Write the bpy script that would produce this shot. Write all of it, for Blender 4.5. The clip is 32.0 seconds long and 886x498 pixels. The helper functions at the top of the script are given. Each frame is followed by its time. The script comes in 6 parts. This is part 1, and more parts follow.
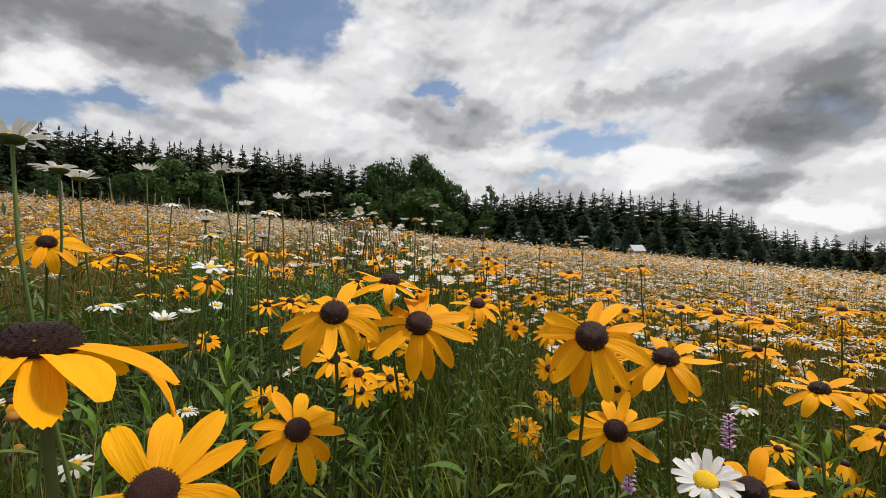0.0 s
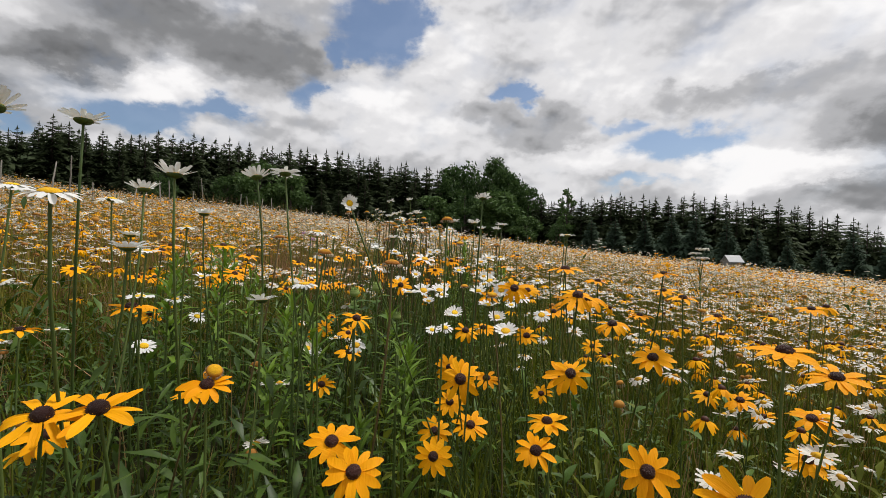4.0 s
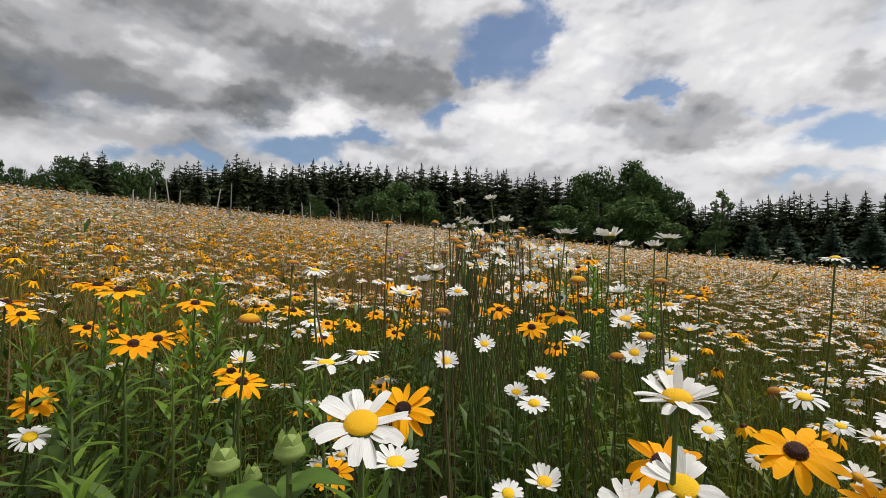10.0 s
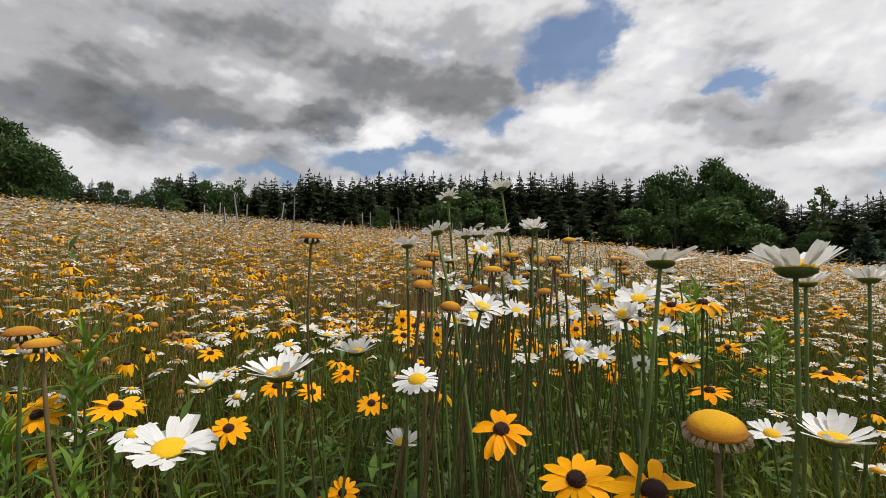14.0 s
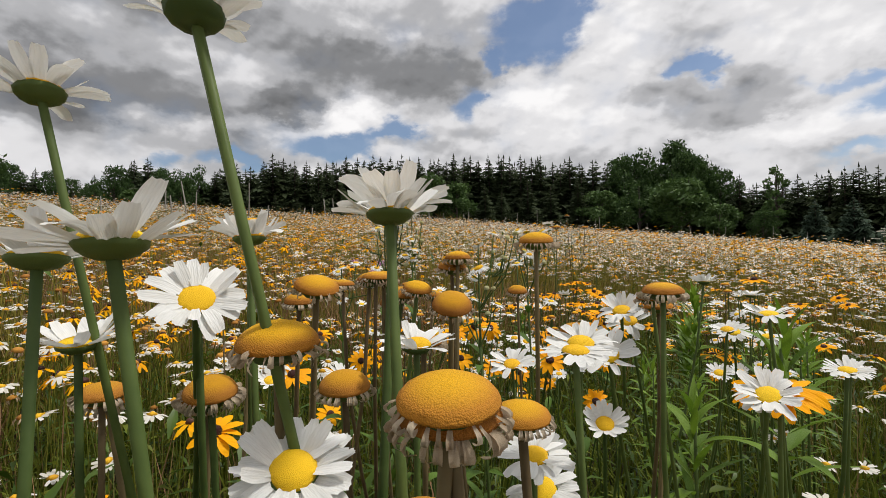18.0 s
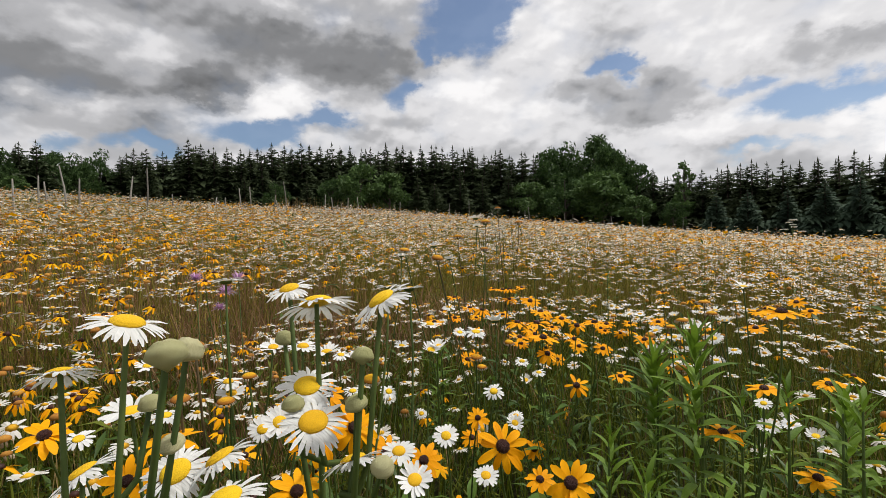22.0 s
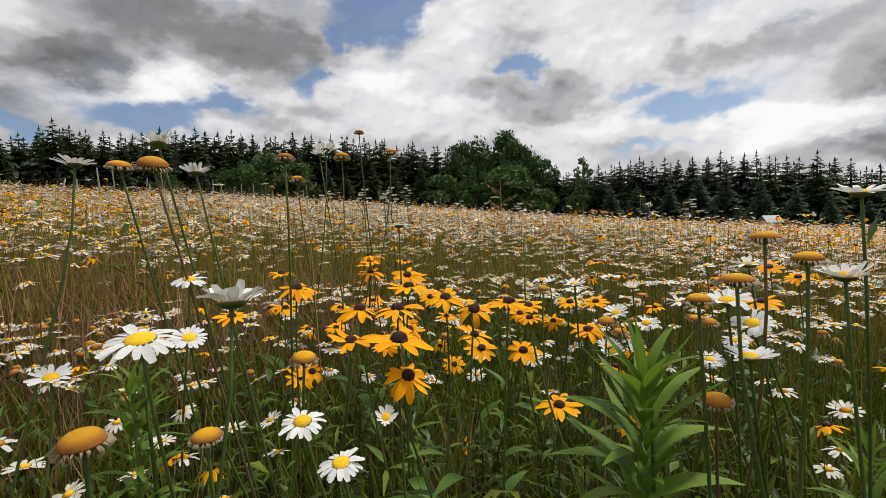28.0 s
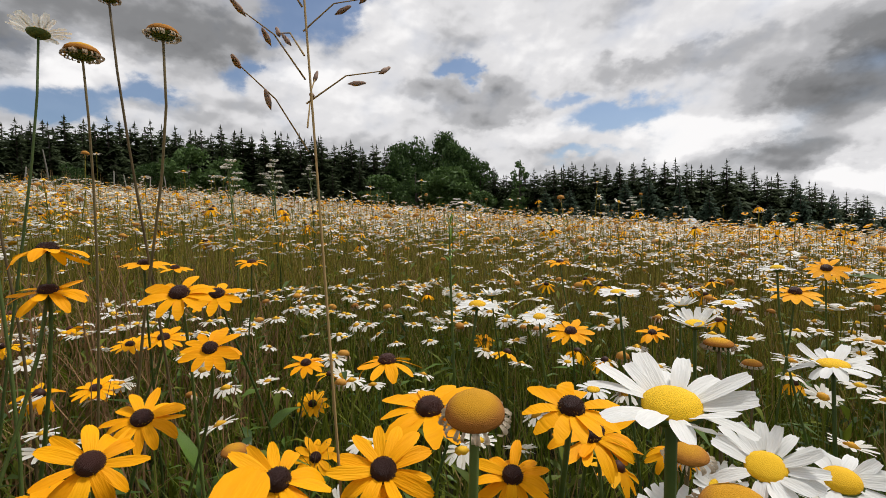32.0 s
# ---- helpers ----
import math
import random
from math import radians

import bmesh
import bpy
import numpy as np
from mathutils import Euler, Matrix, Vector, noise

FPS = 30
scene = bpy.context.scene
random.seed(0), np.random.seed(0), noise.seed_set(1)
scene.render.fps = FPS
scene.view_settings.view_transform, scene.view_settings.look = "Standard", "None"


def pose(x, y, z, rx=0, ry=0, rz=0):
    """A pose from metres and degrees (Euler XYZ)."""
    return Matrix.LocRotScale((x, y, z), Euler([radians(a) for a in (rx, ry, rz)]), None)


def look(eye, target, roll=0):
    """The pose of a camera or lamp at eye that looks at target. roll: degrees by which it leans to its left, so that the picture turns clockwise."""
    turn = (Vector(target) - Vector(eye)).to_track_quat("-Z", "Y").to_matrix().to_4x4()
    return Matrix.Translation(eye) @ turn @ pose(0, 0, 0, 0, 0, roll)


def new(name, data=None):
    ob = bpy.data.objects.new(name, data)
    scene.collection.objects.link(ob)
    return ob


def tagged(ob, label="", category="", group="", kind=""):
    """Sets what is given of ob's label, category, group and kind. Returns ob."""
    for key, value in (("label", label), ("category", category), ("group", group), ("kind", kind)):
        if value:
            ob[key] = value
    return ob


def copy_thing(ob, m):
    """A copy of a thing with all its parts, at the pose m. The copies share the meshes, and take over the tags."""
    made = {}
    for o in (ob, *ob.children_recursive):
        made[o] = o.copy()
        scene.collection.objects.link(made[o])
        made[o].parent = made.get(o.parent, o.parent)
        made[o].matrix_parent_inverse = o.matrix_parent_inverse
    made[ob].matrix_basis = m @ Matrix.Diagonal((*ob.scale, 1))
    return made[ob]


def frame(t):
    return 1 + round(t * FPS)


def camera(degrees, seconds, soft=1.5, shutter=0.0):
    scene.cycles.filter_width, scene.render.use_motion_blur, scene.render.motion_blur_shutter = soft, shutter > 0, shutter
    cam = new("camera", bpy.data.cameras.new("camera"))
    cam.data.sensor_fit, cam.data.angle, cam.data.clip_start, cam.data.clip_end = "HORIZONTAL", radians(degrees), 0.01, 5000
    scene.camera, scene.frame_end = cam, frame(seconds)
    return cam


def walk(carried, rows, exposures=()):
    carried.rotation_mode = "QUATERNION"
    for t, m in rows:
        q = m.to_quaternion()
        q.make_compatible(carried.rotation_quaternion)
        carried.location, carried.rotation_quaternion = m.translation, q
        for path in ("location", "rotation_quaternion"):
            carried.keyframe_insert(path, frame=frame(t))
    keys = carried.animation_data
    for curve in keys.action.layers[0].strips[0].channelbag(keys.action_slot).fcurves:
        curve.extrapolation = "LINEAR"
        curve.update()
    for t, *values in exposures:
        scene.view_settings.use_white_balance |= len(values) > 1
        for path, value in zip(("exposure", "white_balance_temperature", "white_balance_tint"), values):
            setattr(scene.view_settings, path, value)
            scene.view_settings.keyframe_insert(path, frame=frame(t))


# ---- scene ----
cam = camera(90.0, 32.0, soft=0.5)
PATH = [
    (0.0, 0.0000, 0.0000, 0.0001, -0.004, 0.005, 0.002),
    (0.5, 0.0160, 0.0638, -0.0053, 0.899, -0.059, -0.212),
    (1.0, 0.0232, 0.1271, -0.0059, 1.985, -0.097, -0.432),
    (1.5, 0.0265, 0.1914, -0.0000, 3.339, -0.033, -0.668),
    (2.0, 0.0281, 0.2551, 0.0070, 4.614, 0.090, -1.017),
    (2.5, 0.0295, 0.3235, 0.0175, 5.761, 0.024, -1.214),
    (3.0, 0.0277, 0.3832, 0.0237, 6.856, 0.103, -1.422),
    (3.5, 0.0257, 0.4409, 0.0273, 8.073, 0.205, -1.528),
    (5.5, 0.0472, 0.6076, 0.0304, 13.510, 0.505, -1.894),
    (6.0, 0.0516, 0.6717, 0.0320, 14.937, 0.604, -1.841),
    (6.5, 0.0562, 0.7457, 0.0370, 16.660, 0.854, -1.806),
    (7.0, 0.0522, 0.8175, 0.0450, 18.275, 0.984, -1.720),
    (7.5, 0.0430, 0.8772, 0.0487, 20.002, 1.137, -1.760),
    (8.0, 0.0237, 0.9274, 0.0517, 21.471, 1.191, -1.874),
    (8.5, 0.0027, 0.9713, 0.0514, 23.115, 1.281, -1.925),
    (9.0, -0.0141, 1.0144, 0.0558, 24.440, 1.411, -1.823),
    (9.5, -0.0241, 1.0555, 0.0590, 25.091, 1.500, -1.427),
    (10.0, -0.0302, 1.1028, 0.0746, 26.010, 1.444, -1.038),
    (10.5, -0.0406, 1.1463, 0.0833, 27.083, 1.605, -0.858),
    (11.0, -0.0519, 1.1839, 0.0829, 28.036, 1.748, -0.741),
    (11.5, -0.0600, 1.2245, 0.0797, 29.006, 1.879, -0.765),
    (12.0, -0.0704, 1.2710, 0.0751, 30.067, 1.942, -0.795),
    (12.5, -0.0810, 1.3219, 0.0741, 31.100, 1.909, -0.724),
    (13.0, -0.0917, 1.3810, 0.0802, 32.214, 1.988, -0.710),
    (13.5, -0.1056, 1.4415, 0.0930, 33.331, 2.099, -0.576),
    (14.0, -0.1154, 1.4994, 0.1123, 34.392, 2.317, -0.473),
    (14.5, -0.1271, 1.5526, 0.1245, 35.107, 2.492, -0.324),
    (16.5, -0.1752, 1.7047, 0.1227, 33.974, 1.366, 0.544),
    (17.0, -0.1940, 1.7537, 0.1223, 32.762, 1.006, 0.618),
    (17.5, -0.2140, 1.8046, 0.1331, 31.620, 0.653, 0.869),
    (18.0, -0.2335, 1.8541, 0.1436, 30.663, 0.381, 0.962),
    (18.5, -0.2496, 1.8993, 0.1540, 29.652, 0.135, 1.128),
    (19.0, -0.2619, 1.9381, 0.1652, 28.768, -0.079, 1.269),
    (19.5, -0.2766, 1.9873, 0.1650, 27.755, -0.297, 1.276),
    (20.0, -0.2988, 2.0403, 0.1624, 26.701, -0.487, 1.319),
    (20.5, -0.3071, 2.0872, 0.1668, 25.486, -0.661, 1.373),
    (21.0, -0.3223, 2.1375, 0.1694, 24.378, -0.800, 1.384),
    (21.5, -0.3348, 2.1957, 0.1775, 23.181, -0.938, 1.488),
    (22.0, -0.3390, 2.2553, 0.1803, 22.140, -1.023, 1.531),
    (22.5, -0.3407, 2.3135, 0.1751, 21.000, -1.083, 1.606),
    (23.0, -0.3463, 2.3663, 0.1638, 20.009, -1.215, 1.675),
    (23.5, -0.3557, 2.4204, 0.1530, 18.957, -1.312, 1.741),
    (24.0, -0.3640, 2.4690, 0.1469, 18.176, -1.405, 1.848),
    (24.5, -0.3721, 2.5149, 0.1370, 17.318, -1.553, 1.925),
    (26.5, -0.3779, 2.6929, 0.0787, 13.967, -2.151, 2.075),
    (27.0, -0.3806, 2.7496, 0.0689, 13.104, -2.213, 2.094),
    (27.5, -0.3834, 2.8121, 0.0591, 12.089, -2.275, 2.075),
    (28.0, -0.3813, 2.8666, 0.0569, 11.113, -2.249, 2.098),
    (28.5, -0.3722, 2.9244, 0.0542, 10.097, -2.287, 2.103),
    (29.0, -0.3659, 2.9788, 0.0447, 8.973, -2.362, 1.894),
    (29.5, -0.3630, 3.0407, 0.0333, 7.820, -2.466, 1.743),
    (29.6, -0.3627, 3.0533, 0.0316, 7.603, -2.473, 1.727),
    (30.0, -0.3620, 3.1060, 0.0250, 6.744, -2.504, 1.700),
    (30.5, -0.3637, 3.1823, 0.0202, 5.691, -2.475, 1.715),
    (31.0, -0.3669, 3.2560, 0.0174, 4.862, -2.440, 1.784),
    (31.5, -0.3661, 3.3218, 0.0181, 4.077, -2.401, 1.827),
    (32.0, -0.3661, 3.3690, 0.0191, 3.364, -2.370, 1.827),
]
walk(cam, [(t, pose(x, y, z, 90 + pitch, roll, yaw)) for t, x, y, z, yaw, pitch, roll in PATH])

# ---- sky, clouds and sun ----
SUN_AZ, SUN_EL = -60.0, 62.0          # degrees: turned left from +y, above the horizon
world = bpy.data.worlds.new("sky")
scene.world = world
world.use_nodes = True
wt = world.node_tree
wt.nodes.clear()


def wmath(op, a, b=None, c=None, clamp=False):
    n = wt.nodes.new("ShaderNodeMath")
    n.operation, n.use_clamp = op, clamp
    for i, v in enumerate((a, b, c)):
        if v is None:
            continue
        if isinstance(v, (int, float)):
            n.inputs[i].default_value = v
        else:
            wt.links.new(v, n.inputs[i])
    return n.outputs[0]


def wnoise(vec, scale, detail, rough, distort=0.0):
    n = wt.nodes.new("ShaderNodeTexNoise")
    n.inputs["Scale"].default_value = scale
    n.inputs["Detail"].default_value = detail
    n.inputs["Roughness"].default_value = rough
    n.inputs["Distortion"].default_value = distort
    wt.links.new(vec, n.inputs["Vector"])
    return n.outputs["Fac"]


def wramp(fac, stops):
    n = wt.nodes.new("ShaderNodeValToRGB")
    r = n.color_ramp
    r.interpolation = "EASE"
    while len(r.elements) < len(stops):
        r.elements.new(0.5)
    for e, (p, c) in zip(r.elements, stops):
        e.position, e.color = p, (*c, 1)
    wt.links.new(fac, n.inputs[0])
    return n.outputs[0]


def wmix(fac, a, b):
    n = wt.nodes.new("ShaderNodeMix")
    n.data_type = "RGBA"
    for sock, v in ((n.inputs[0], fac), (n.inputs[6], a), (n.inputs[7], b)):
        if isinstance(v, tuple):
            sock.default_value = (*v, 1)
        elif isinstance(v, float):
            sock.default_value = v
        else:
            wt.links.new(v, sock)
    return n.outputs[2]


coord = wt.nodes.new("ShaderNodeTexCoord").outputs["Generated"]
split = wt.nodes.new("ShaderNodeSeparateXYZ")
wt.links.new(coord, split.inputs[0])
sx, sy, sz = split.outputs
RAD = 57.29578
az0 = wmath("MULTIPLY", wmath("ARCTAN2", wmath("MULTIPLY", sx, -1.0), sy), RAD)
el0 = wmath("MULTIPLY", wmath("ARCSINE", sz), RAD)


def sheet(dx=0.0, dy=0.0, wide=8.0, high=5.4):
    """The cloud layer's own plane: degrees of azimuth and elevation, a little flattened."""
    n = wt.nodes.new("ShaderNodeCombineXYZ")
    wt.links.new(wmath("MULTIPLY_ADD", az0, 1.0 / wide, dx), n.inputs[0])
    wt.links.new(wmath("MULTIPLY_ADD", el0, 1.0 / high, dy), n.inputs[1])
    n.inputs[2].default_value = 3.7
    return n.outputs[0]


def heaped(vec, scale, detail=3.0, rough=0.4, smooth=0.55):
    """Rounded cauliflower heaps, high in the middle of each."""
    n = wt.nodes.new("ShaderNodeTexVoronoi")
    n.feature = "SMOOTH_F1"
    for key, value in (("Scale", scale), ("Detail", detail), ("Roughness", rough), ("Smoothness", smooth)):
        n.inputs[key].default_value = value
    wt.links.new(vec, n.inputs["Vector"])
    return wmath("SUBTRACT", 0.6, n.outputs["Distance"])


def bent(vec, amount, scale=1.1):
    """The plane stirred by a soft noise, so that no heap is regular."""
    n = wt.nodes.new("ShaderNodeTexNoise")
    n.inputs["Scale"].default_value, n.inputs["Detail"].default_value = scale, 4.0
    wt.links.new(vec, n.inputs["Vector"])
    m = wt.nodes.new("ShaderNodeVectorMath")
    m.operation = "MULTIPLY_ADD"
    wt.links.new(n.outputs["Color"], m.inputs[0])
    m.inputs[1].default_value = (amount, amount, 0.0)
    wt.links.new(vec, m.inputs[2])
    return m.outputs[0]


puff = wnoise(sheet(), 0.7, 5.0, 0.5, 0.0)
drift_a = wnoise(sheet(5.0, 1.0), 1.25, 7.0, 0.56, 0.0)
drift_e = wnoise(sheet(1.0, 9.0), 1.25, 7.0, 0.56, 0.0)
heap_at = heaped(bent(sheet(), 0.55), 1.25)
heap_up = heaped(bent(sheet(0.05, 0.15), 0.55), 1.25)
relief = wmath("SUBTRACT", heap_at, heap_up)          # lit tops, shaded undersides
small = wmath("SUBTRACT", heaped(bent(sheet(2.0, 4.0), 0.4, 2.0), 2.9), heaped(bent(sheet(2.02, 4.08), 0.4, 2.0), 2.9))
az = wmath("ADD", az0, wmath("MULTIPLY", wmath("SUBTRACT", drift_a, 0.5), 13.0))
el = wmath("ADD", el0, wmath("MULTIPLY", wmath("SUBTRACT", drift_e, 0.5), 7.5))


def blobs(rows):
    """Sum of cloud masses with firm edges: azimuth, elevation, half width, half height (degrees), amount."""
    total = None
    for a, e, ra, re, k in rows:
        u = wmath("MULTIPLY", wmath("SUBTRACT", az, float(a)), 0.85 / ra)
        v = wmath("MULTIPLY", wmath("SUBTRACT", el, float(e)), 0.85 / re)
        s = wmath("ADD", wmath("MULTIPLY", u, u), wmath("MULTIPLY", v, v))
        g = wmath("MULTIPLY", wmath("POWER", 2.71828, wmath("MULTIPLY", wmath("POWER", s, 1.5), -1.0)), float(k))
        total = g if total is None else wmath("ADD", total, g)
    return total


GAPS = [(18.8, 25.8, 3.8, 2.4, 0.72), (14.5, 29, 3.0, 2.2, 0.7), (22.8, 23.2, 1.6, 1.3, 0.6), (-0.4, 19.5, 2.2, 1.1, 0.8), (43.3, 13.5, 5.2, 1.2, 0.8),
        (-18.2, 12.8, 4.6, 1.5, 0.8), (36.2, 15.0, 2.6, 1.1, 0.65), (55.5, 11.2, 3.4, 0.8, 0.6), (28.0, 18.5, 1.6, 1.4, 0.5), (-14.2, 8.4, 3.4, 0.7, 0.55),
        (62, 10.6, 1.4, 0.9, 0.5), (-12, 15.4, 2.0, 0.8, 0.45)]
SHADES = [(67, 17.3, 11, 3.2, 1.0), (77.5, 13.9, 7, 2.0, 0.75), (37, 22.3, 11, 3.3, 0.95), (49.5, 18.3, 3.6, 1.9, 0.8), (57, 25.6, 12, 3.0, 0.55), (-1.5, 14.8, 6.4, 2.3, 0.6),
          (56.5, 12.5, 5, 1.4, 0.4), (-38, 11.8, 5.6, 3.0, 0.95), (-42, 15.6, 4.4, 2.8, 0.7), (-34.8, 6.6, 5.0, 1.3, 0.7), (-43.4, 1.7, 3, 0.8, 0.6), (-15, 17.5, 10, 1.2, 0.25),
          (23, 16.0, 4, 1.2, 0.25), (-26, 17.2, 8, 1.5, 0.35), (5, 17.5, 4, 1.4, 0.3), (70, 22.5, 6, 1.6, 0.25), (33, 13.0, 5, 0.8, 0.2)]
LIGHTS = [(9.2, 24.6, 5.4, 3.8, 0.75), (20.4, 19.2, 4.6, 2.4, 0.65), (47, 15.8, 7.5, 1.5, 0.6), (-27, 9.4, 6.4, 1.9, 1.0), (-40.8, 3.6, 3, 1.4, 1.0), (69.3, 24, 2.4, 1.6, 0.4),
          (-11.5, 20, 8, 2.8, 0.45), (-32.4, 22.2, 10, 2.6, 0.45), (-9, 11.4, 6.5, 1.5, 0.6), (43.7, 17.6, 3.2, 1.3, 0.4), (60, 14.6, 4, 1.2, 0.4), (15, 14.6, 11, 1.8, 0.4), (-46, 9.0, 3, 1.2, 0.6)]
soft = wmath("MULTIPLY_ADD", puff, 0.72, 0.30)
tone = wmath("ADD", wmath("ADD", soft, wmath("MULTIPLY_ADD", relief, 0.34, wmath("MULTIPLY", small, 0.09))),
             wmath("SUBTRACT", wmath("MULTIPLY", blobs(LIGHTS), 0.34), wmath("MULTIPLY", blobs(SHADES), 0.52)), clamp=True)
cloud = wramp(tone, [(0.0, (0.14, 0.142, 0.146)), (0.25, (0.24, 0.242, 0.25)), (0.5, (0.46, 0.46, 0.475)), (0.74, (0.76, 0.752, 0.765)), (0.96, (0.97, 0.955, 0.955))])
sky = wt.nodes.new("ShaderNodeTexSky")
sky.sky_type, sky.sun_disc = "NISHITA", False
sky.sun_elevation, sky.sun_rotation = radians(SUN_EL), radians(-SUN_AZ)
sky.air_density, sky.dust_density = 1.0, 1.5
blue = wt.nodes.new("ShaderNodeMix")
blue.data_type, blue.blend_type = "RGBA", "MULTIPLY"
blue.inputs[0].default_value = 1.0
wt.links.new(sky.outputs[0], blue.inputs[6])
blue.inputs[7].default_value = (0.092, 0.098, 0.105, 1)
hole = wmath("SUBTRACT", wmath("ADD", blobs(GAPS), wmath("MULTIPLY", wmath("SUBTRACT", drift_a, 0.5), 0.5)), wmath("MULTIPLY", heap_at, 0.35))
gap = wramp(hole, [(0.06, (0, 0, 0)), (0.66, (0.92, 0.92, 0.92))])
back = wt.nodes.new("ShaderNodeBackground")
wt.links.new(wmix(gap, cloud, blue.outputs[2]), back.inputs[0])
back.inputs[1].default_value = 1.0
out = wt.nodes.new("ShaderNodeOutputWorld")
wt.links.new(back.outputs[0], out.inputs[0])

sun = new("sun", bpy.data.lights.new("sun", "SUN"))
sun.data.energy, sun.data.angle, sun.data.color = 3.05, radians(8), (1.0, 0.965, 0.91)
sa, se = radians(SUN_AZ), radians(SUN_EL)
sun.matrix_world = look((0, 0, 0), (math.sin(sa) * math.cos(se), -math.cos(sa) * math.cos(se), -math.sin(se)))
scene.view_settings.exposure = 0.0

# ---- materials ----


def material(name, low, high, rough=0.6, glow_through=0.0, grain=40.0, bump=0.0, vary="island", spec=0.3, patches=0.0, dark=None, stretch=None, crown=None, florets=0.0):
    """A two-tone surface: random tone per piece, fine grain, broad patches, light through thin leaves."""
    m = bpy.data.materials.new(name)
    m.use_nodes = True
    nt = m.node_tree
    nt.nodes.clear()
    link = nt.links.new
    tc = nt.nodes.new("ShaderNodeTexCoord").outputs["Object"]
    fine = nt.nodes.new("ShaderNodeTexNoise")
    fine.inputs["Scale"].default_value, fine.inputs["Detail"].default_value = grain, 4.0
    if stretch:
        mp = nt.nodes.new("ShaderNodeMapping")
        mp.inputs["Scale"].default_value = stretch
        link(tc, mp.inputs["Vector"])
        link(mp.outputs[0], fine.inputs["Vector"])
    else:
        link(tc, fine.inputs["Vector"])
    fac = fine.outputs["Fac"]
    if vary:
        if vary == "island":
            rnd = nt.nodes.new("ShaderNodeNewGeometry").outputs["Random Per Island"]
        else:
            rnd = nt.nodes.new("ShaderNodeObjectInfo").outputs["Random"]
        add = nt.nodes.new("ShaderNodeMath")
        add.operation = "MULTIPLY_ADD"
        link(rnd, add.inputs[0])
        add.inputs[1].default_value = 0.75
        sub = nt.nodes.new("ShaderNodeMath")
        sub.operation = "MULTIPLY_ADD"
        link(fac, sub.inputs[0])
        sub.inputs[1].default_value, sub.inputs[2].default_value = 0.9, -0.32
        link(sub.outputs[0], add.inputs[2])
        fac = add.outputs[0]
    mix = nt.nodes.new("ShaderNodeMix")
    mix.data_type, mix.clamp_factor = "RGBA", True
    link(fac, mix.inputs[0])
    mix.inputs[6].default_value, mix.inputs[7].default_value = (*low, 1), (*high, 1)
    col = mix.outputs[2]
    if crown:                                # older florets round the rim, younger ones on top
        sep = nt.nodes.new("ShaderNodeSeparateXYZ")
        link(tc, sep.inputs[0])
        rise = nt.nodes.new("ShaderNodeMapRange")
        rise.inputs[1].default_value, rise.inputs[2].default_value = crown[1], crown[2]
        link(sep.outputs[2], rise.inputs[0])
        m3 = nt.nodes.new("ShaderNodeMix")
        m3.data_type = "RGBA"
        link(rise.outputs[0], m3.inputs[0])
        link(col, m3.inputs[6])
        m3.inputs[7].default_value = (*crown[0], 1)
        col = m3.outputs[2]
    if patches:
        big = nt.nodes.new("ShaderNodeTexNoise")
        big.inputs["Scale"].default_value, big.inputs["Detail"].default_value = patches, 3.0
        link(tc, big.inputs["Vector"])
        ramp = nt.nodes.new("ShaderNodeValToRGB")
        ramp.color_ramp.elements[0].position, ramp.color_ramp.elements[1].position = 0.42, 0.62
        link(big.outputs["Fac"], ramp.inputs[0])
        m2 = nt.nodes.new("ShaderNodeMix")
        m2.data_type = "RGBA"
        link(ramp.outputs[0], m2.inputs[0])
        link(col, m2.inputs[6])
        m2.inputs[7].default_value = (*(dark or low), 1)
        col = m2.outputs[2]
    p = nt.nodes.new("ShaderNodeBsdfPrincipled")
    link(col, p.inputs["Base Color"])
    p.inputs["Roughness"].default_value = rough
    p.inputs["Specular IOR Level"].default_value = spec
    if florets:                              # packed florets; shade in their crevices is painted as darker seams
        vor = nt.nodes.new("ShaderNodeTexVoronoi")
        vor.inputs["Scale"].default_value = florets
        link(tc, vor.inputs["Vector"])
        seam_shade = nt.nodes.new("ShaderNodeMapRange")
        seam_shade.inputs[1].default_value, seam_shade.inputs[2].default_value, seam_shade.inputs[3].default_value, seam_shade.inputs[4].default_value = 0.2, 0.85, 1.0, 0.74
        link(vor.outputs["Distance"], seam_shade.inputs[0])
        mul = nt.nodes.new("ShaderNodeMix")
        mul.data_type, mul.blend_type = "RGBA", "MULTIPLY"
        mul.inputs[0].default_value = 1.0
        link(col, mul.inputs[6])
        link(seam_shade.outputs[0], mul.inputs[7])
        link(mul.outputs[2], p.inputs["Base Color"])
        fb = nt.nodes.new("ShaderNodeBump")
        fb.inputs["Strength"].default_value, fb.inputs["Distance"].default_value, fb.invert = 0.4, 0.0008, True
        link(vor.outputs["Distance"], fb.inputs["Height"])
        link(fb.outputs[0], p.inputs["Normal"])
    elif bump:
        b = nt.nodes.new("ShaderNodeBump")
        b.inputs["Strength"].default_value, b.inputs["Distance"].default_value = bump, 0.002
        link(fine.outputs["Fac"], b.inputs["Height"])
        link(b.outputs[0], p.inputs["Normal"])
    shader = p.outputs[0]
    if glow_through:
        tr = nt.nodes.new("ShaderNodeBsdfTranslucent")
        link(col, tr.inputs[0])
        ms = nt.nodes.new("ShaderNodeMixShader")
        ms.inputs[0].default_value = glow_through
        link(shader, ms.inputs[1])
        link(tr.outputs[0], ms.inputs[2])
        shader = ms.outputs[0]
    o = nt.nodes.new("ShaderNodeOutputMaterial")
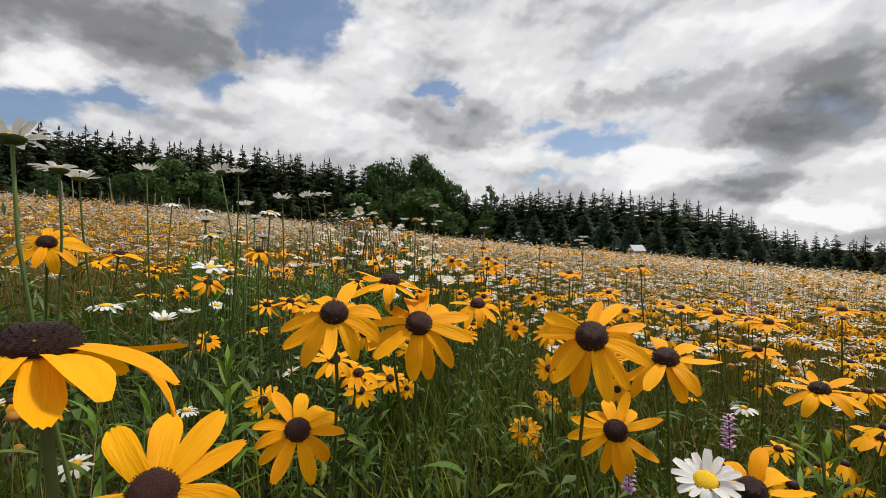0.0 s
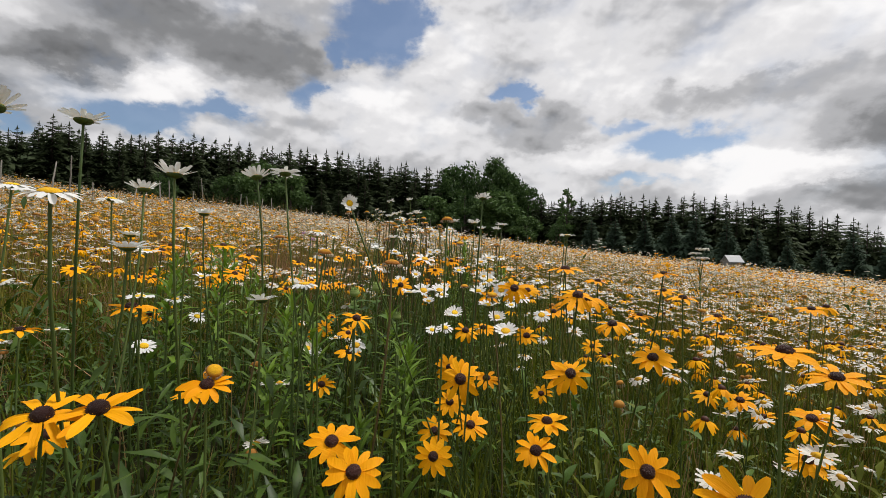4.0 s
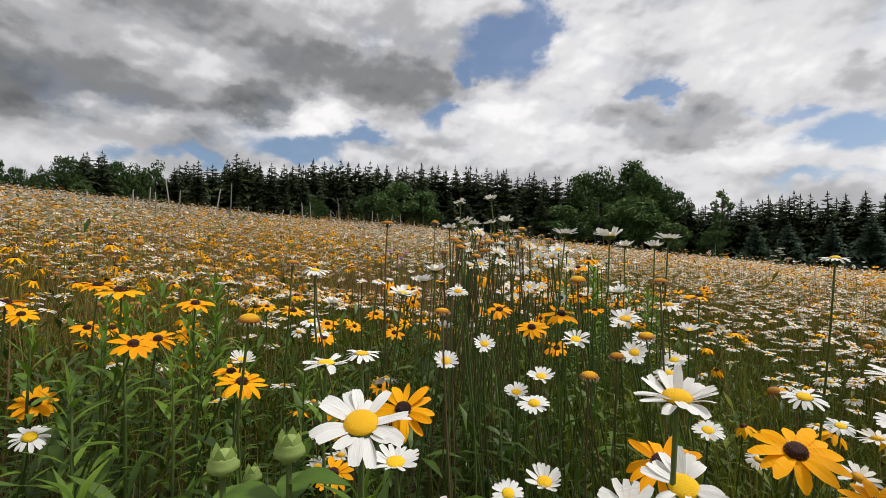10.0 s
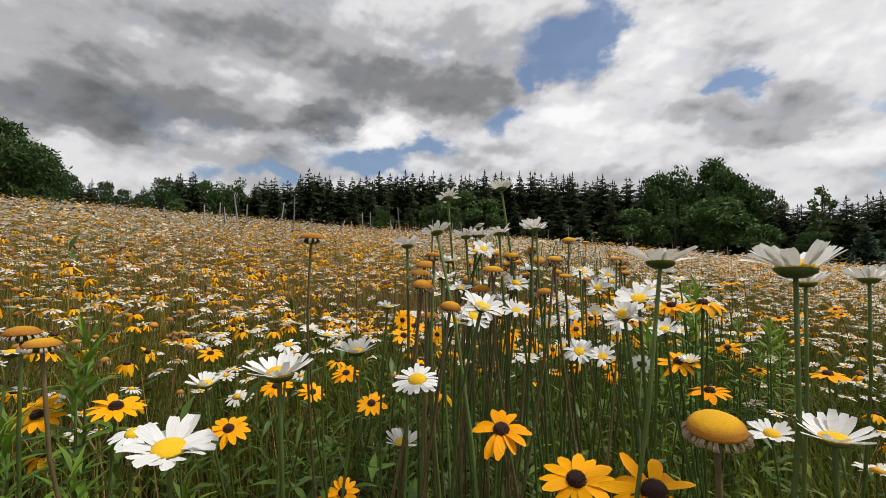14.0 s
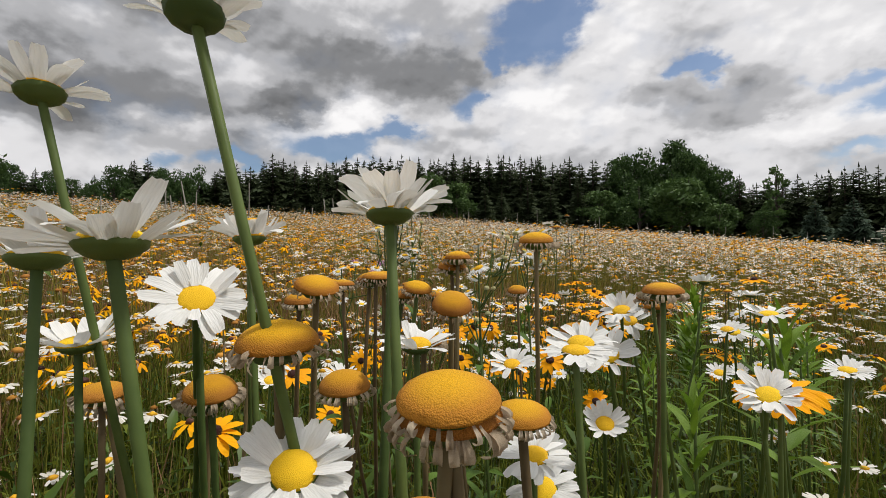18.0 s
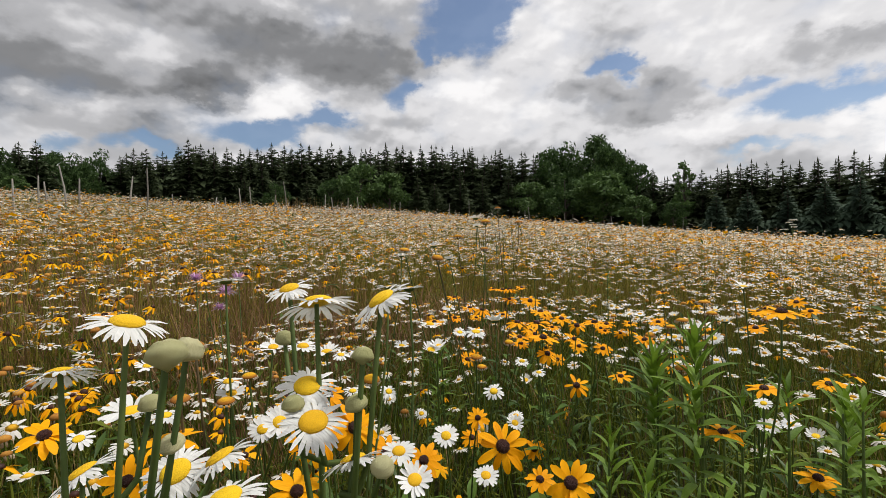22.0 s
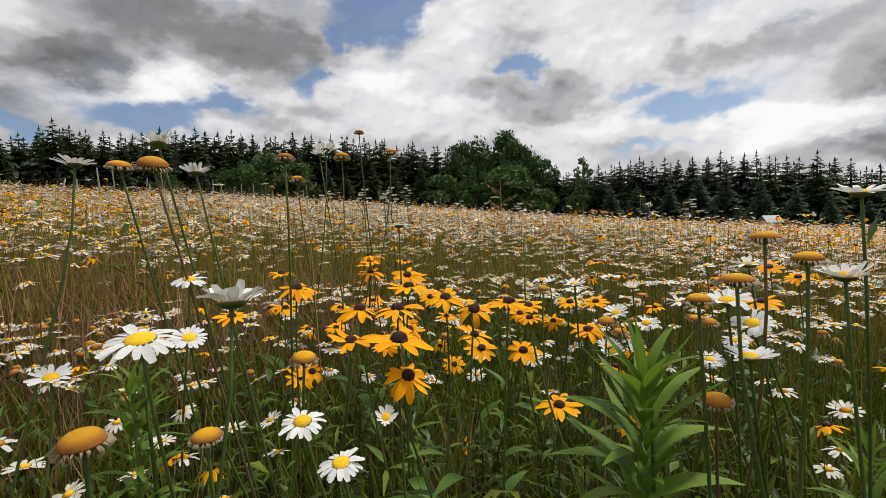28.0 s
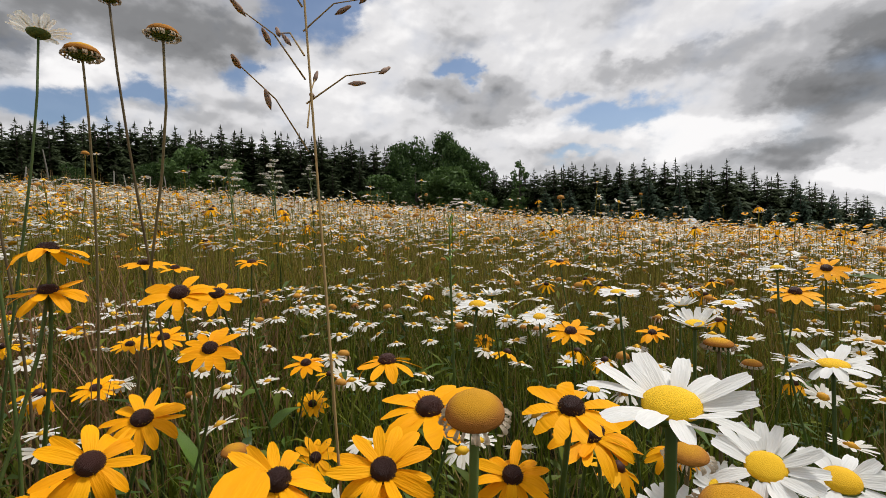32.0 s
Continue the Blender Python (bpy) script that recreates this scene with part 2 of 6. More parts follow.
    link(shader, o.inputs[0])
    return m


GOLD = material("golden_petal", (0.84, 0.32, 0.0008), (0.95, 0.44, 0.002), 0.6, 0.2, 1.0, 0.35, "object", 0.12, stretch=(2.0, 22.0, 2.0))
GOLD_S = material("golden_petals", (0.84, 0.33, 0.001), (0.96, 0.52, 0.003), 0.6, 0.3, 60, 0, "island", 0.12)
WHITE = material("white_petal", (0.70, 0.70, 0.67), (0.86, 0.86, 0.84), 0.6, 0.25, 1.0, 0.3, "object", 0.2, stretch=(2.0, 22.0, 2.0))
WHITE_S = material("white_petals", (0.58, 0.54, 0.44), (0.84, 0.82, 0.76), 0.6, 0.28, 60)
DISC = material("yellow_disc", (0.80, 0.42, 0.006), (0.96, 0.62, 0.014), 0.75, 0.0, 40, 0.8, "object", florets=24.0)
DISC_S = material("yellow_discs", (0.45, 0.20, 0.01), (0.85, 0.50, 0.02), 0.75, 0.0, 300)
RUST = material("rusty_disc", (0.34, 0.12, 0.012), (0.54, 0.23, 0.02), 0.85, 0.0, 45, 0.25, "object", crown=((0.72, 0.38, 0.006), 0.22, 0.46), florets=30.0)
RUST_OLD = material("old_rusty_disc", (0.30, 0.105, 0.016), (0.48, 0.20, 0.026), 0.9, 0.0, 45, 0.3, "object", crown=((0.58, 0.28, 0.010), 0.28, 0.56), florets=30.0)
RUST_S = material("rusty_discs", (0.28, 0.11, 0.02), (0.55, 0.27, 0.04), 0.8, 0.0, 300)
WILT = material("wilted_petal", (0.36, 0.26, 0.16), (0.70, 0.60, 0.46), 0.8, 0.25, 200, 0.4, "object")
WILT_S = material("wilted_petals", (0.30, 0.19, 0.10), (0.62, 0.48, 0.34), 0.8, 0.2, 200)
CONE = material("dark_cone", (0.028, 0.009, 0.007), (0.085, 0.028, 0.020), 0.5, 0.0, 30, 1.0, "object")
CONE_S = material("dark_cones", (0.020, 0.006, 0.004), (0.08, 0.025, 0.014), 0.6, 0.0, 500)
POLLEN = material("pollen", (0.55, 0.30, 0.02), (0.75, 0.45, 0.03), 0.8, 0.0, 100)
STEM = material("green_stem", (0.036, 0.066, 0.012), (0.10, 0.14, 0.032), 0.6, 0.0, 120, 0.2, "object")
STEM_RED = material("reddish_stem", (0.075, 0.050, 0.022), (0.17, 0.13, 0.055), 0.65, 0.0, 120, 0.2, "object")
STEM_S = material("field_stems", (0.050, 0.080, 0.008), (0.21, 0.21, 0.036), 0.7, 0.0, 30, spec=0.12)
LEAF = material("green_leaf", (0.042, 0.092, 0.009), (0.115, 0.205, 0.024), 0.5, 0.3, 80, 0.3, "object")
SHOOT = material("young_shoot_leaf", (0.070, 0.140, 0.010), (0.19, 0.305, 0.030), 0.5, 0.35, 80, 0.3, "object")
BUD_PALE = material("pale_fuzzy_bud", (0.42, 0.42, 0.18), (0.66, 0.62, 0.36), 0.8, 0.2, 60, 0.5, "object")
SEED = material("grass_seed", (0.27, 0.17, 0.13), (0.45, 0.32, 0.25), 0.75, 0.2, 60, 0, "object")
LEAF_S = material("field_leaves", (0.018, 0.044, 0.004), (0.092, 0.158, 0.018), 0.45, 0.3, 40)
BUD = material("pale_bud", (0.20, 0.30, 0.07), (0.36, 0.46, 0.14), 0.6, 0.25, 90, 0.2, "object")
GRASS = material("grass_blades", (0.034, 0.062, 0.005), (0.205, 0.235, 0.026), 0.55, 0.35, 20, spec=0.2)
# straw-tinted, and made paler than GRASS and STEM_S to paint light into them
GRASS_DRY_LIT = material("lit_dry_grass_blades", (0.115, 0.120, 0.012), (0.44, 0.36, 0.075), 0.65, 0.35, 20, spec=0.12)
STEM_DRY_LIT = material("lit_dry_stems", (0.09, 0.105, 0.012), (0.36, 0.29, 0.06), 0.7, 0.0, 30, spec=0.12)
DRY = material("dry_grass", (0.18, 0.115, 0.045), (0.42, 0.29, 0.12), 0.75, 0.2, 20)
RUSSET = material("russet_grass", (0.17, 0.095, 0.045), (0.42, 0.25, 0.125), 0.75, 0.25, 20)
PINK = material("pink_petals", (0.52, 0.27, 0.50), (0.74, 0.50, 0.70), 0.6, 0.25, 60)
NEEDLE = material("spruce_needles", (0.034, 0.050, 0.023), (0.076, 0.098, 0.045), 0.75, 0.25, 1.2, 0, "island", 0.12)
NEEDLE_B = material("bluish_spruce_needles", (0.032, 0.055, 0.036), (0.080, 0.118, 0.074), 0.75, 0.2, 1.2, 0, "island", 0.12)
BROAD = material("broadleaf_foliage", (0.026, 0.056, 0.017), (0.082, 0.138, 0.040), 0.6, 0.3, 1.0, 0, "island", 0.15)
BROAD_L = material("light_broadleaf_foliage", (0.038, 0.078, 0.020), (0.11, 0.18, 0.05), 0.6, 0.2, 1.0, 0, "island", 0.2)
BARK = material("bark", (0.05, 0.04, 0.032), (0.12, 0.10, 0.08), 0.9, 0.0, 6, 0.8, "object")
POSTWOOD = material("weathered_wood", (0.15, 0.14, 0.12), (0.34, 0.32, 0.28), 0.85, 0.0, 14, 0.8, "object")
ROOFING = material("grey_metal_roof", (0.28, 0.29, 0.30), (0.44, 0.45, 0.46), 0.5, 0.0, 8, 0.2, "")
BOARD = material("grey_boards", (0.17, 0.16, 0.14), (0.33, 0.31, 0.28), 0.85, 0.0, 10, 0.5, "object")
SOIL = material("meadow_soil", (0.012, 0.014, 0.005), (0.04, 0.037, 0.015), 0.95, 0.0, 3.0, 0.5, "", 0.1, 0.25, (0.05, 0.035, 0.017))

# ---- mesh helpers ----
rng = np.random.default_rng(7)


def mesh_of(name, V, F, mats, M=None, smooth=True):
    """A mesh from vertex and triangle arrays, with material numbers M per triangle."""
    V, F = np.asarray(V, dtype=np.float32), np.asarray(F, dtype=np.int32)
    me = bpy.data.meshes.new(name)
    me.vertices.add(len(V))
    me.vertices.foreach_set("co", V.ravel())
    me.loops.add(len(F) * 3)
    me.loops.foreach_set("vertex_index", F.ravel())
    me.polygons.add(len(F))
    me.polygons.foreach_set("loop_start", np.arange(0, len(F) * 3, 3, dtype=np.int32))
    if M is not None:
        me.polygons.foreach_set("material_index", np.asarray(M, dtype=np.int32))
    me.polygons.foreach_set("use_smooth", np.full(len(F), smooth, dtype=bool))
    for m in mats:
        me.materials.append(m)
    me.update(calc_edges=True)
    me.validate()
    return me


def join(pieces):
    """One (V, F, M) from several."""
    V, F, M, n = [], [], [], 0
    for v, f, m in pieces:
        V.append(v), F.append(np.asarray(f) + n)
        M.append(np.full(len(f), m) if np.isscalar(m) else m)
        n += len(v)
    return np.vstack(V), np.vstack(F), np.concatenate(M)


def strip_faces(nl, nw):
    F = []
    for i in range(nl):
        for j in range(nw):
            a = i * (nw + 1) + j
            F += [(a, a + 1, a + nw + 2), (a, a + nw + 2, a + nw + 1)]
    return np.array(F)


def petal(length, width, droop=0.3, cup=0.15, nl=5, nw=2, tip=0.35, twist=0.0, wave=0.0, groove=0.0, notch=0.0):
    """A petal or leaf along +x, its upper face to +z. droop: radians of bend over its length; groove, notch: furrows along it and a toothed tip."""
    V = []
    x = z = 0.0
    for i in range(nl + 1):
        s = i / nl
        a = -droop * s + wave * math.sin(s * 5)
        if i:
            x += length / nl * math.cos(a)
            z += length / nl * math.sin(a)
        w = width * (0.42 + 0.58 * math.sin(min(1, s * 1.5 + 0.12) * math.pi / 2)) if s < 0.62 else width * (1 - (1 - tip) * ((s - 0.62) / 0.38) ** 1.8)
        for j in range(nw + 1):
            q = j / nw - 0.5
            tw = twist * s
            furrow = groove * width * math.cos(q * 4 * math.pi) * math.sin(math.pi * min(1, s * 1.15 + 0.05))
            end = 0.06 * length * (0.25 - q * q) - notch * length * (j % 2) if i == nl else 0
            V.append((x + end, w * q * math.cos(tw), z + furrow + w * q * math.sin(tw) + cup * w * (abs(q) * 2) ** 2 * 0.5))
    return np.array(V), strip_faces(nl, nw)


def lance(length, width, droop=0.6, nl=6, fold=0.25, wave=0.0):
    """A pointed leaf along +x with a folded midrib."""
    V = []
    x = z = 0.0
    for i in range(nl + 1):
        s = i / nl
        a = -droop * s + wave * math.sin(s * 7)
        if i:
            x += length / nl * math.cos(a)
            z += length / nl * math.sin(a)
        w = width * max(0.03, math.sin(math.pi * min(1, s ** 0.75 * 0.96 + 0.04)))
        V += [(x, -w / 2, z + fold * w / 2), (x, 0, z), (x, w / 2, z + fold * w / 2)]
    return np.array(V), strip_faces(nl, 2)


def dome(radius, height, rings=5, sides=12, bump=0.0, under=0.3, seed=0):
    """A closed dome, flat or bulging below."""
    r = np.random.default_rng(seed)
    V = [(0, 0, height)]
    for i in range(1, rings + 1):
        a = i / rings * math.pi / 2
        for j in range(sides):
            b = 2 * math.pi * (j + 0.5 * (i % 2)) / sides
            k = 1 + bump * r.uniform(-1, 1)
            V.append((radius * math.sin(a) * k * math.cos(b), radius * math.sin(a) * k * math.sin(b), height * math.cos(a) * k))
    V.append((0, 0, -under * height))
    F = [(0, 1 + j, 1 + (j + 1) % sides) for j in range(sides)]
    for i in range(rings - 1):
        for j in range(sides):
            a, b = 1 + i * sides + j, 1 + i * sides + (j + 1) % sides
            F += [(a, a + sides, b + sides), (a, b + sides, b)]
    o = 1 + (rings - 1) * sides
    F += [(o + j, len(V) - 1, o + (j + 1) % sides) for j in range(sides)]
    return np.array(V), np.array(F)


def tube(points, radii, sides=6):
    """A tube along points, with a cap at its end."""
    P = [Vector(p) for p in points]
    V, F = [], []
    for i, p in enumerate(P):
        d = (P[min(i + 1, len(P) - 1)] - P[max(i - 1, 0)]).normalized()
        u = d.cross(Vector((0.31, 0.95, 0.05))).normalized()
        w = d.cross(u)
        for j in range(sides):
            a = 2 * math.pi * j / sides
            V.append(p + (u * math.cos(a) + w * math.sin(a)) * radii[i])
    n = len(P)
    for i in range(n - 1):
        for j in range(sides):
            a, b = i * sides + j, i * sides + (j + 1) % sides
            F += [(a, b, b + sides), (a, b + sides, a + sides)]
    V.append(P[-1] + (P[-1] - P[-2]).normalized() * radii[-1])
    F += [((n - 1) * sides + j, (n - 1) * sides + (j + 1) % sides, n * sides) for j in range(sides)]
    return np.array([tuple(v) for v in V]), np.array(F)


def spin(V, m):
    """Vertices moved by a Matrix."""
    A = np.array(m)
    return V @ A[:3, :3].T + A[:3, 3]


def scatter(name, shapes, pos, scale, mats, tilt=0.25, label="", category="", stretch=None, seed=1):
    """Many copies of small shapes joined into ONE mesh of kind stuff."""
    r = np.random.default_rng(seed)
    pos, scale = np.asarray(pos), np.asarray(scale)
    pick = r.integers(0, len(shapes), len(pos))
    Vs, Fs, Ms, n = [], [], [], 0
    for k, (V, F, M) in enumerate(shapes):
        idx = np.nonzero(pick == k)[0]
        if not len(idx):
            continue
        a, b, c = r.uniform(0, 2 * math.pi, len(idx)), r.normal(0, tilt, len(idx)), r.uniform(0, 2 * math.pi, len(idx))
        ca, sa_, cb, sb, cc, sc = np.cos(a), np.sin(a), np.cos(b), np.sin(b), np.cos(c), np.sin(c)
        o, e = np.zeros(len(idx)), np.ones(len(idx))
        st = lambda *q: np.stack(q, -1).reshape(-1, 3, 3)
        R = st(cc, -sc, o, sc, cc, o, o, o, e) @ st(cb, o, sb, o, e, o, -sb, o, cb) @ st(ca, -sa_, o, sa_, ca, o, o, o, e)
        S = scale[idx][:, None] if scale.ndim == 1 else scale[idx]
        W = np.einsum("nij,nvj->nvi", R, V[None] * S[:, None, :]) + pos[idx][:, None, :]
        Vs.append(W.reshape(-1, 3))
        Fs.append((F[None] + (np.arange(len(idx)) * len(V))[:, None, None] + n).reshape(-1, 3))
        Ms.append(np.tile(np.full(len(F), M) if np.isscalar(M) else M, len(idx)))
        n += len(idx) * len(V)
    me = mesh_of(name, np.vstack(Vs), np.vstack(Fs), mats, np.concatenate(Ms))
    return tagged(new(name, me), label, category, "", "stuff")


# ---- ground ----
SLOPE, UPHILL = math.tan(radians(5.55)), radians(80)
UX, UY = -math.sin(UPHILL), math.cos(UPHILL)


def ground_z(x, y):
    """Height of the hillside, for numbers or arrays."""
    r = np.hypot(x, y - 2.0)
    along = x * UX + (y - 2.0) * UY
    near = -0.60 + SLOPE * np.tanh(along / 140.0) * 140.0 + 0.36 * np.minimum(r / 13.0, 1.0) ** 1.3     # the field swells to a low brow all round
    return near + 0.05 * np.sin(x * 0.31 + 1.0) * np.sin(y * 0.27) * np.clip(r / 8, 0, 1)


radii = [0.0] + [0.4 * 1.16 ** k for k in range(62)]
V, F, NS = [(0.0, 2.0, float(ground_z(0.0, 2.0)))], [], 72
for i, r in enumerate(radii[1:]):
    for j in range(NS):
        a = 2 * math.pi * j / NS
        x, y = r * math.cos(a), 2 + r * math.sin(a)
        V.append((x, y, float(ground_z(x, y))))
F += [(0, 1 + j, 1 + (j + 1) % NS) for j in range(NS)]
for i in range(len(radii) - 2):
    for j in range(NS):
        a, b = 1 + i * NS + j, 1 + i * NS + (j + 1) % NS
        F += [(a, a + NS, b + NS), (a, b + NS, b)]
tagged(new("ground", mesh_of("ground", V, F, [SOIL])), "sloping hillside soil under the meadow", "ground", "", "structure")

# ---- trees ----


def part(name, me, parent, m=None, label=""):
    """A mesh as ONE part under a thing or part, at the pose m in the parent's space."""
    ob = new(name, me)
    ob.parent = parent
    if m is not None:
        ob.matrix_basis = m
    if label:
        ob["label"] = label
    return ob


def spruce_crown(height, radius, seed, levels=24, arms=10):
    """Whorls of drooping boughs, each a spine with ragged side twigs."""
    r = np.random.default_rng(seed)
    V, F = [], []
    for i in range(levels):
        s = (i + r.uniform(-0.3, 0.3)) / levels
        z = height * (0.05 + 0.94 * s)
        reach = radius * (1.0 - s) ** 0.95 * r.uniform(0.8, 1.12) + 0.018 * radius
        n = max(4, int(arms * (1 - 0.45 * s)))
        for k in range(n):
            a = 2 * math.pi * (k + r.uniform(-0.3, 0.3)) / n + i
            L = reach * r.uniform(0.7, 1.18)
            dz = -L * r.uniform(0.12, 0.45) * (1 - 1.0 * s) + L * 0.3 * max(0.0, s - 0.72) / 0.28
            c, sn = math.cos(a), math.sin(a)
            z = height * min(0.975, 0.05 + 0.94 * s + r.uniform(-0.8, 0.8) / levels)
            steps = 3
            for q in range(steps):
                u0 = (q + 0.1) / steps
                for side in (-1, 1):
                    w = L * r.uniform(0.34, 0.58) * (1.15 - u0) + 0.05
                    b = len(V)
                    x0, x1, xt = L * u0, L * min(1, u0 + 0.4), L * min(1.08, u0 + r.uniform(0.35, 0.6))
                    z0, z1 = dz * u0 ** 1.3, dz * min(1, u0 + 0.4) ** 1.3
                    zt = z1 - w * r.uniform(0.2, 0.9)
                    for x, y, zz in ((x0, 0, z0), (x1, 0, z1 + 0.06 * L), (xt, side * w, zt)):
                        V.append((x * c - y * sn, x * sn + y * c, z + zz))
                    F.append((b, b + 1, b + 2))
            b = len(V)
            for x, y, zz in ((L * 0.5, -0.07 * L, dz * 0.4), (L * 0.5, 0.07 * L, dz * 0.4), (L * 1.12, 0, dz * 0.9), (L * 0.3, 0, dz * 0.3 - 0.35 * L * (1 - s))):
                V.append((x * c - y * sn, x * sn + y * c, z + zz))
            F += [(b, b + 1, b + 2), (b, b + 3, b + 2)]
    b = len(V)
    V += [(-0.03 * radius, 0, height * 0.955), (0.03 * radius, 0, height * 0.955), (0, 0.0, height * 1.02), (0, -0.03 * radius, height * 0.955), (0, 0.03 * radius, height * 0.955)]
    F += [(b, b + 1, b + 2), (b + 3, b + 4, b + 2)]
    return np.array(V), np.array(F)


def broad_crown(height, radius, seed, clumps=22, leaves=80, leaf=0.34, open_top=False):
    """Clumps of leaf sprays round the limbs' ends, with gaps between them."""
    r = np.random.default_rng(seed)
    V, F, ends = [], [], []
    for c in range(clumps):
        a, s = r.uniform(0, 2 * math.pi), r.uniform(0.12, 1.0)
        wide = radius * math.sin(math.pi * (0.18 + 0.74 * s)) ** (0.7 if not open_top else 1.2)
        d = wide * math.sqrt(r.uniform(0.1, 1))
        cx, cy, cz = d * math.cos(a), d * math.sin(a), height * (0.16 + 0.78 * s)
        ends.append((cx, cy, cz))
        cr = radius * r.uniform(0.26, 0.46)
        p = r.normal(size=(leaves, 3))
        p /= np.linalg.norm(p, axis=1)[:, None]
        p *= (cr * r.uniform(0.55, 1.12, leaves))[:, None] * np.array([1, 1, 0.75])
        p += (cx, cy, cz)
        for q in p:
            u = r.normal(size=3) * leaf
            w = r.normal(size=3) * leaf
            b = len(V)
            V += [tuple(q - u * 0.6), tuple(q + w * 0.6), tuple(q + u * 0.7), tuple(q - w * 0.5)]
            F += [(b, b + 1, b + 2), (b, b + 2, b + 3)]
    return np.array(V), np.array(F), ends


def make_spruce(height, radius, seed, mat):
    root = new("spruce_tree")
    V, F = tube([(0, 0, -0.3), (0.02, 0, height * 0.4), (0, 0.02, height * 0.75), (0, 0, height * 0.98)], [height * 0.018, height * 0.013, height * 0.007, 0.01], 7)
    part("trunk", mesh_of("spruce_trunk", V, F, [BARK]), root)
    V, F = spruce_crown(height, radius, seed)
    part("crown", mesh_of("spruce_crown", V, F, [mat], smooth=False), root)
    return tagged(root, "dark green spruce with drooping tiered boughs in the wood's edge", "tree", "wood at the meadow's edge")


def make_broadleaf(height, radius, seed, mat, label, leaf=0.17, clumps=26, leaves=140, name="broadleaf_tree"):
    root = new(name)
    V, F, ends = broad_crown(height, radius, seed, clumps, leaves, leaf)
    pieces = [(*tube([(0, 0, -0.3), (0.05, 0.03, height * 0.3), (0, 0, height * 0.62), (0.02, 0.0, height * 0.9)], [height * 0.022, height * 0.017, height * 0.01, 0.02], 7), 0)]
    limbs = pieces
    for e in ends[:9]:
        z0 = e[2] * 0.55
        limbs.append((*tube([(0, 0, z0), (e[0] * 0.5, e[1] * 0.5, z0 + (e[2] - z0) * 0.6), e], [height * 0.008, height * 0.006, 0.015], 5), 0))
    tv, tf, _ = join(limbs)
    part("trunk", mesh_of("broadleaf_trunk", tv, tf, [BARK]), root, None, "bark-grey trunk with its limbs")
    part("crown", mesh_of("broadleaf_crown", V, F, [mat], smooth=False), root)
    return tagged(root, label, "tree", "wood at the meadow's edge")


def skyline(a):
    """Elevation of the wood's top, in degrees, by azimuth."""
    return np.interp(a, [-60, -47, -42.5, -40.7, -38.6, -36, -33.9, -31, -28.7, -25, -20, -15, -10.5, -8, -4, -1, 3, 8, 16, 22, 30, 38, 44, 48, 52, 55, 62, 65, 68, 72, 76, 78, 85, 100],
                     [1.6, 1.2, 1.2, 1.5, 2.6, 3.7, 4.6, 5.7, 6.5, 6.8, 7.8, 7.6, 7.7, 7.2, 7.5, 9.3, 11.2, 11.0, 11.6, 12.4, 12.4, 12.4, 12.1, 11.4, 12.0, 10.6, 9.8, 10.8, 8.6, 8.3, 8.9, 12.8, 13.4, 12.5])


def spot(a, d):
    """A place d metres away in the direction of azimuth a, from the meadow's middle."""
    x, y = -0.2 - math.sin(radians(a)) * d, 1.8 + math.cos(radians(a)) * d
    return x, y, float(ground_z(x, y))


spruces = [make_spruce(9.0, 2.1 + 0.16 * k, 30 + k, NEEDLE) for k in range(6)]
blues = [make_spruce(7.0, 2.4 + 0.15 * k, 50 + k, NEEDLE_B) for k in range(4)]
broads = [make_broadleaf(8.0, 3.0, 70 + k, BROAD, "round-crowned green broadleaf tree at the wood's edge") for k in range(3)]
lights_b = [make_broadleaf(6.0, 2.4, 80 + k, BROAD_L, "lighter green bushy broadleaf tree before the spruces") for k in range(2)]
old_tree = make_broadleaf(8.0, 3.2, 95, BROAD, "large dark old broadleaf tree at the meadow's upper edge", 0.13, 40, 190)
birch = make_broadleaf(9.0, 1.5, 90, BROAD_L, "slender sparse-crowned tree standing above the wood", 0.2, 16, 50)
used = set()


def plant_tree(src, a, d, top_el, wide=1.0, lean=0.0):
    """Stands a copy (first the model itself) so that its top reaches the elevation top_el."""
    if src is not old_tree:
        d *= float(np.interp(a, [-60, -24, 10, 60, 95], [0.95, 1.0, 1.6, 1.6, 1.2]))      # the wood draws nearer downhill
    x, y, z = spot(a, d)
    z -= 0.1
    size = {"s": 9.0 * 1.03, "b": 8.0}["s" if src in spruces else "b"]
    if src in blues:
        size = 7.0 * 1.03
    elif src in lights_b:
        size = 6.0
    elif src is birch:
        size = 9.0
    elif src is old_tree:
        size = 8.0
    k = max(1.2, math.tan(radians(top_el)) * d + 0.1 - z) / size
    m = pose(x, y, z, lean, 0, rng.uniform(0, 360))
    if src in used:
        ob = copy_thing(src, m)
    else:
        used.add(src)
        ob = src
        ob.matrix_basis = m
    ob.scale = (k * wide, k * wide, k)
    return ob


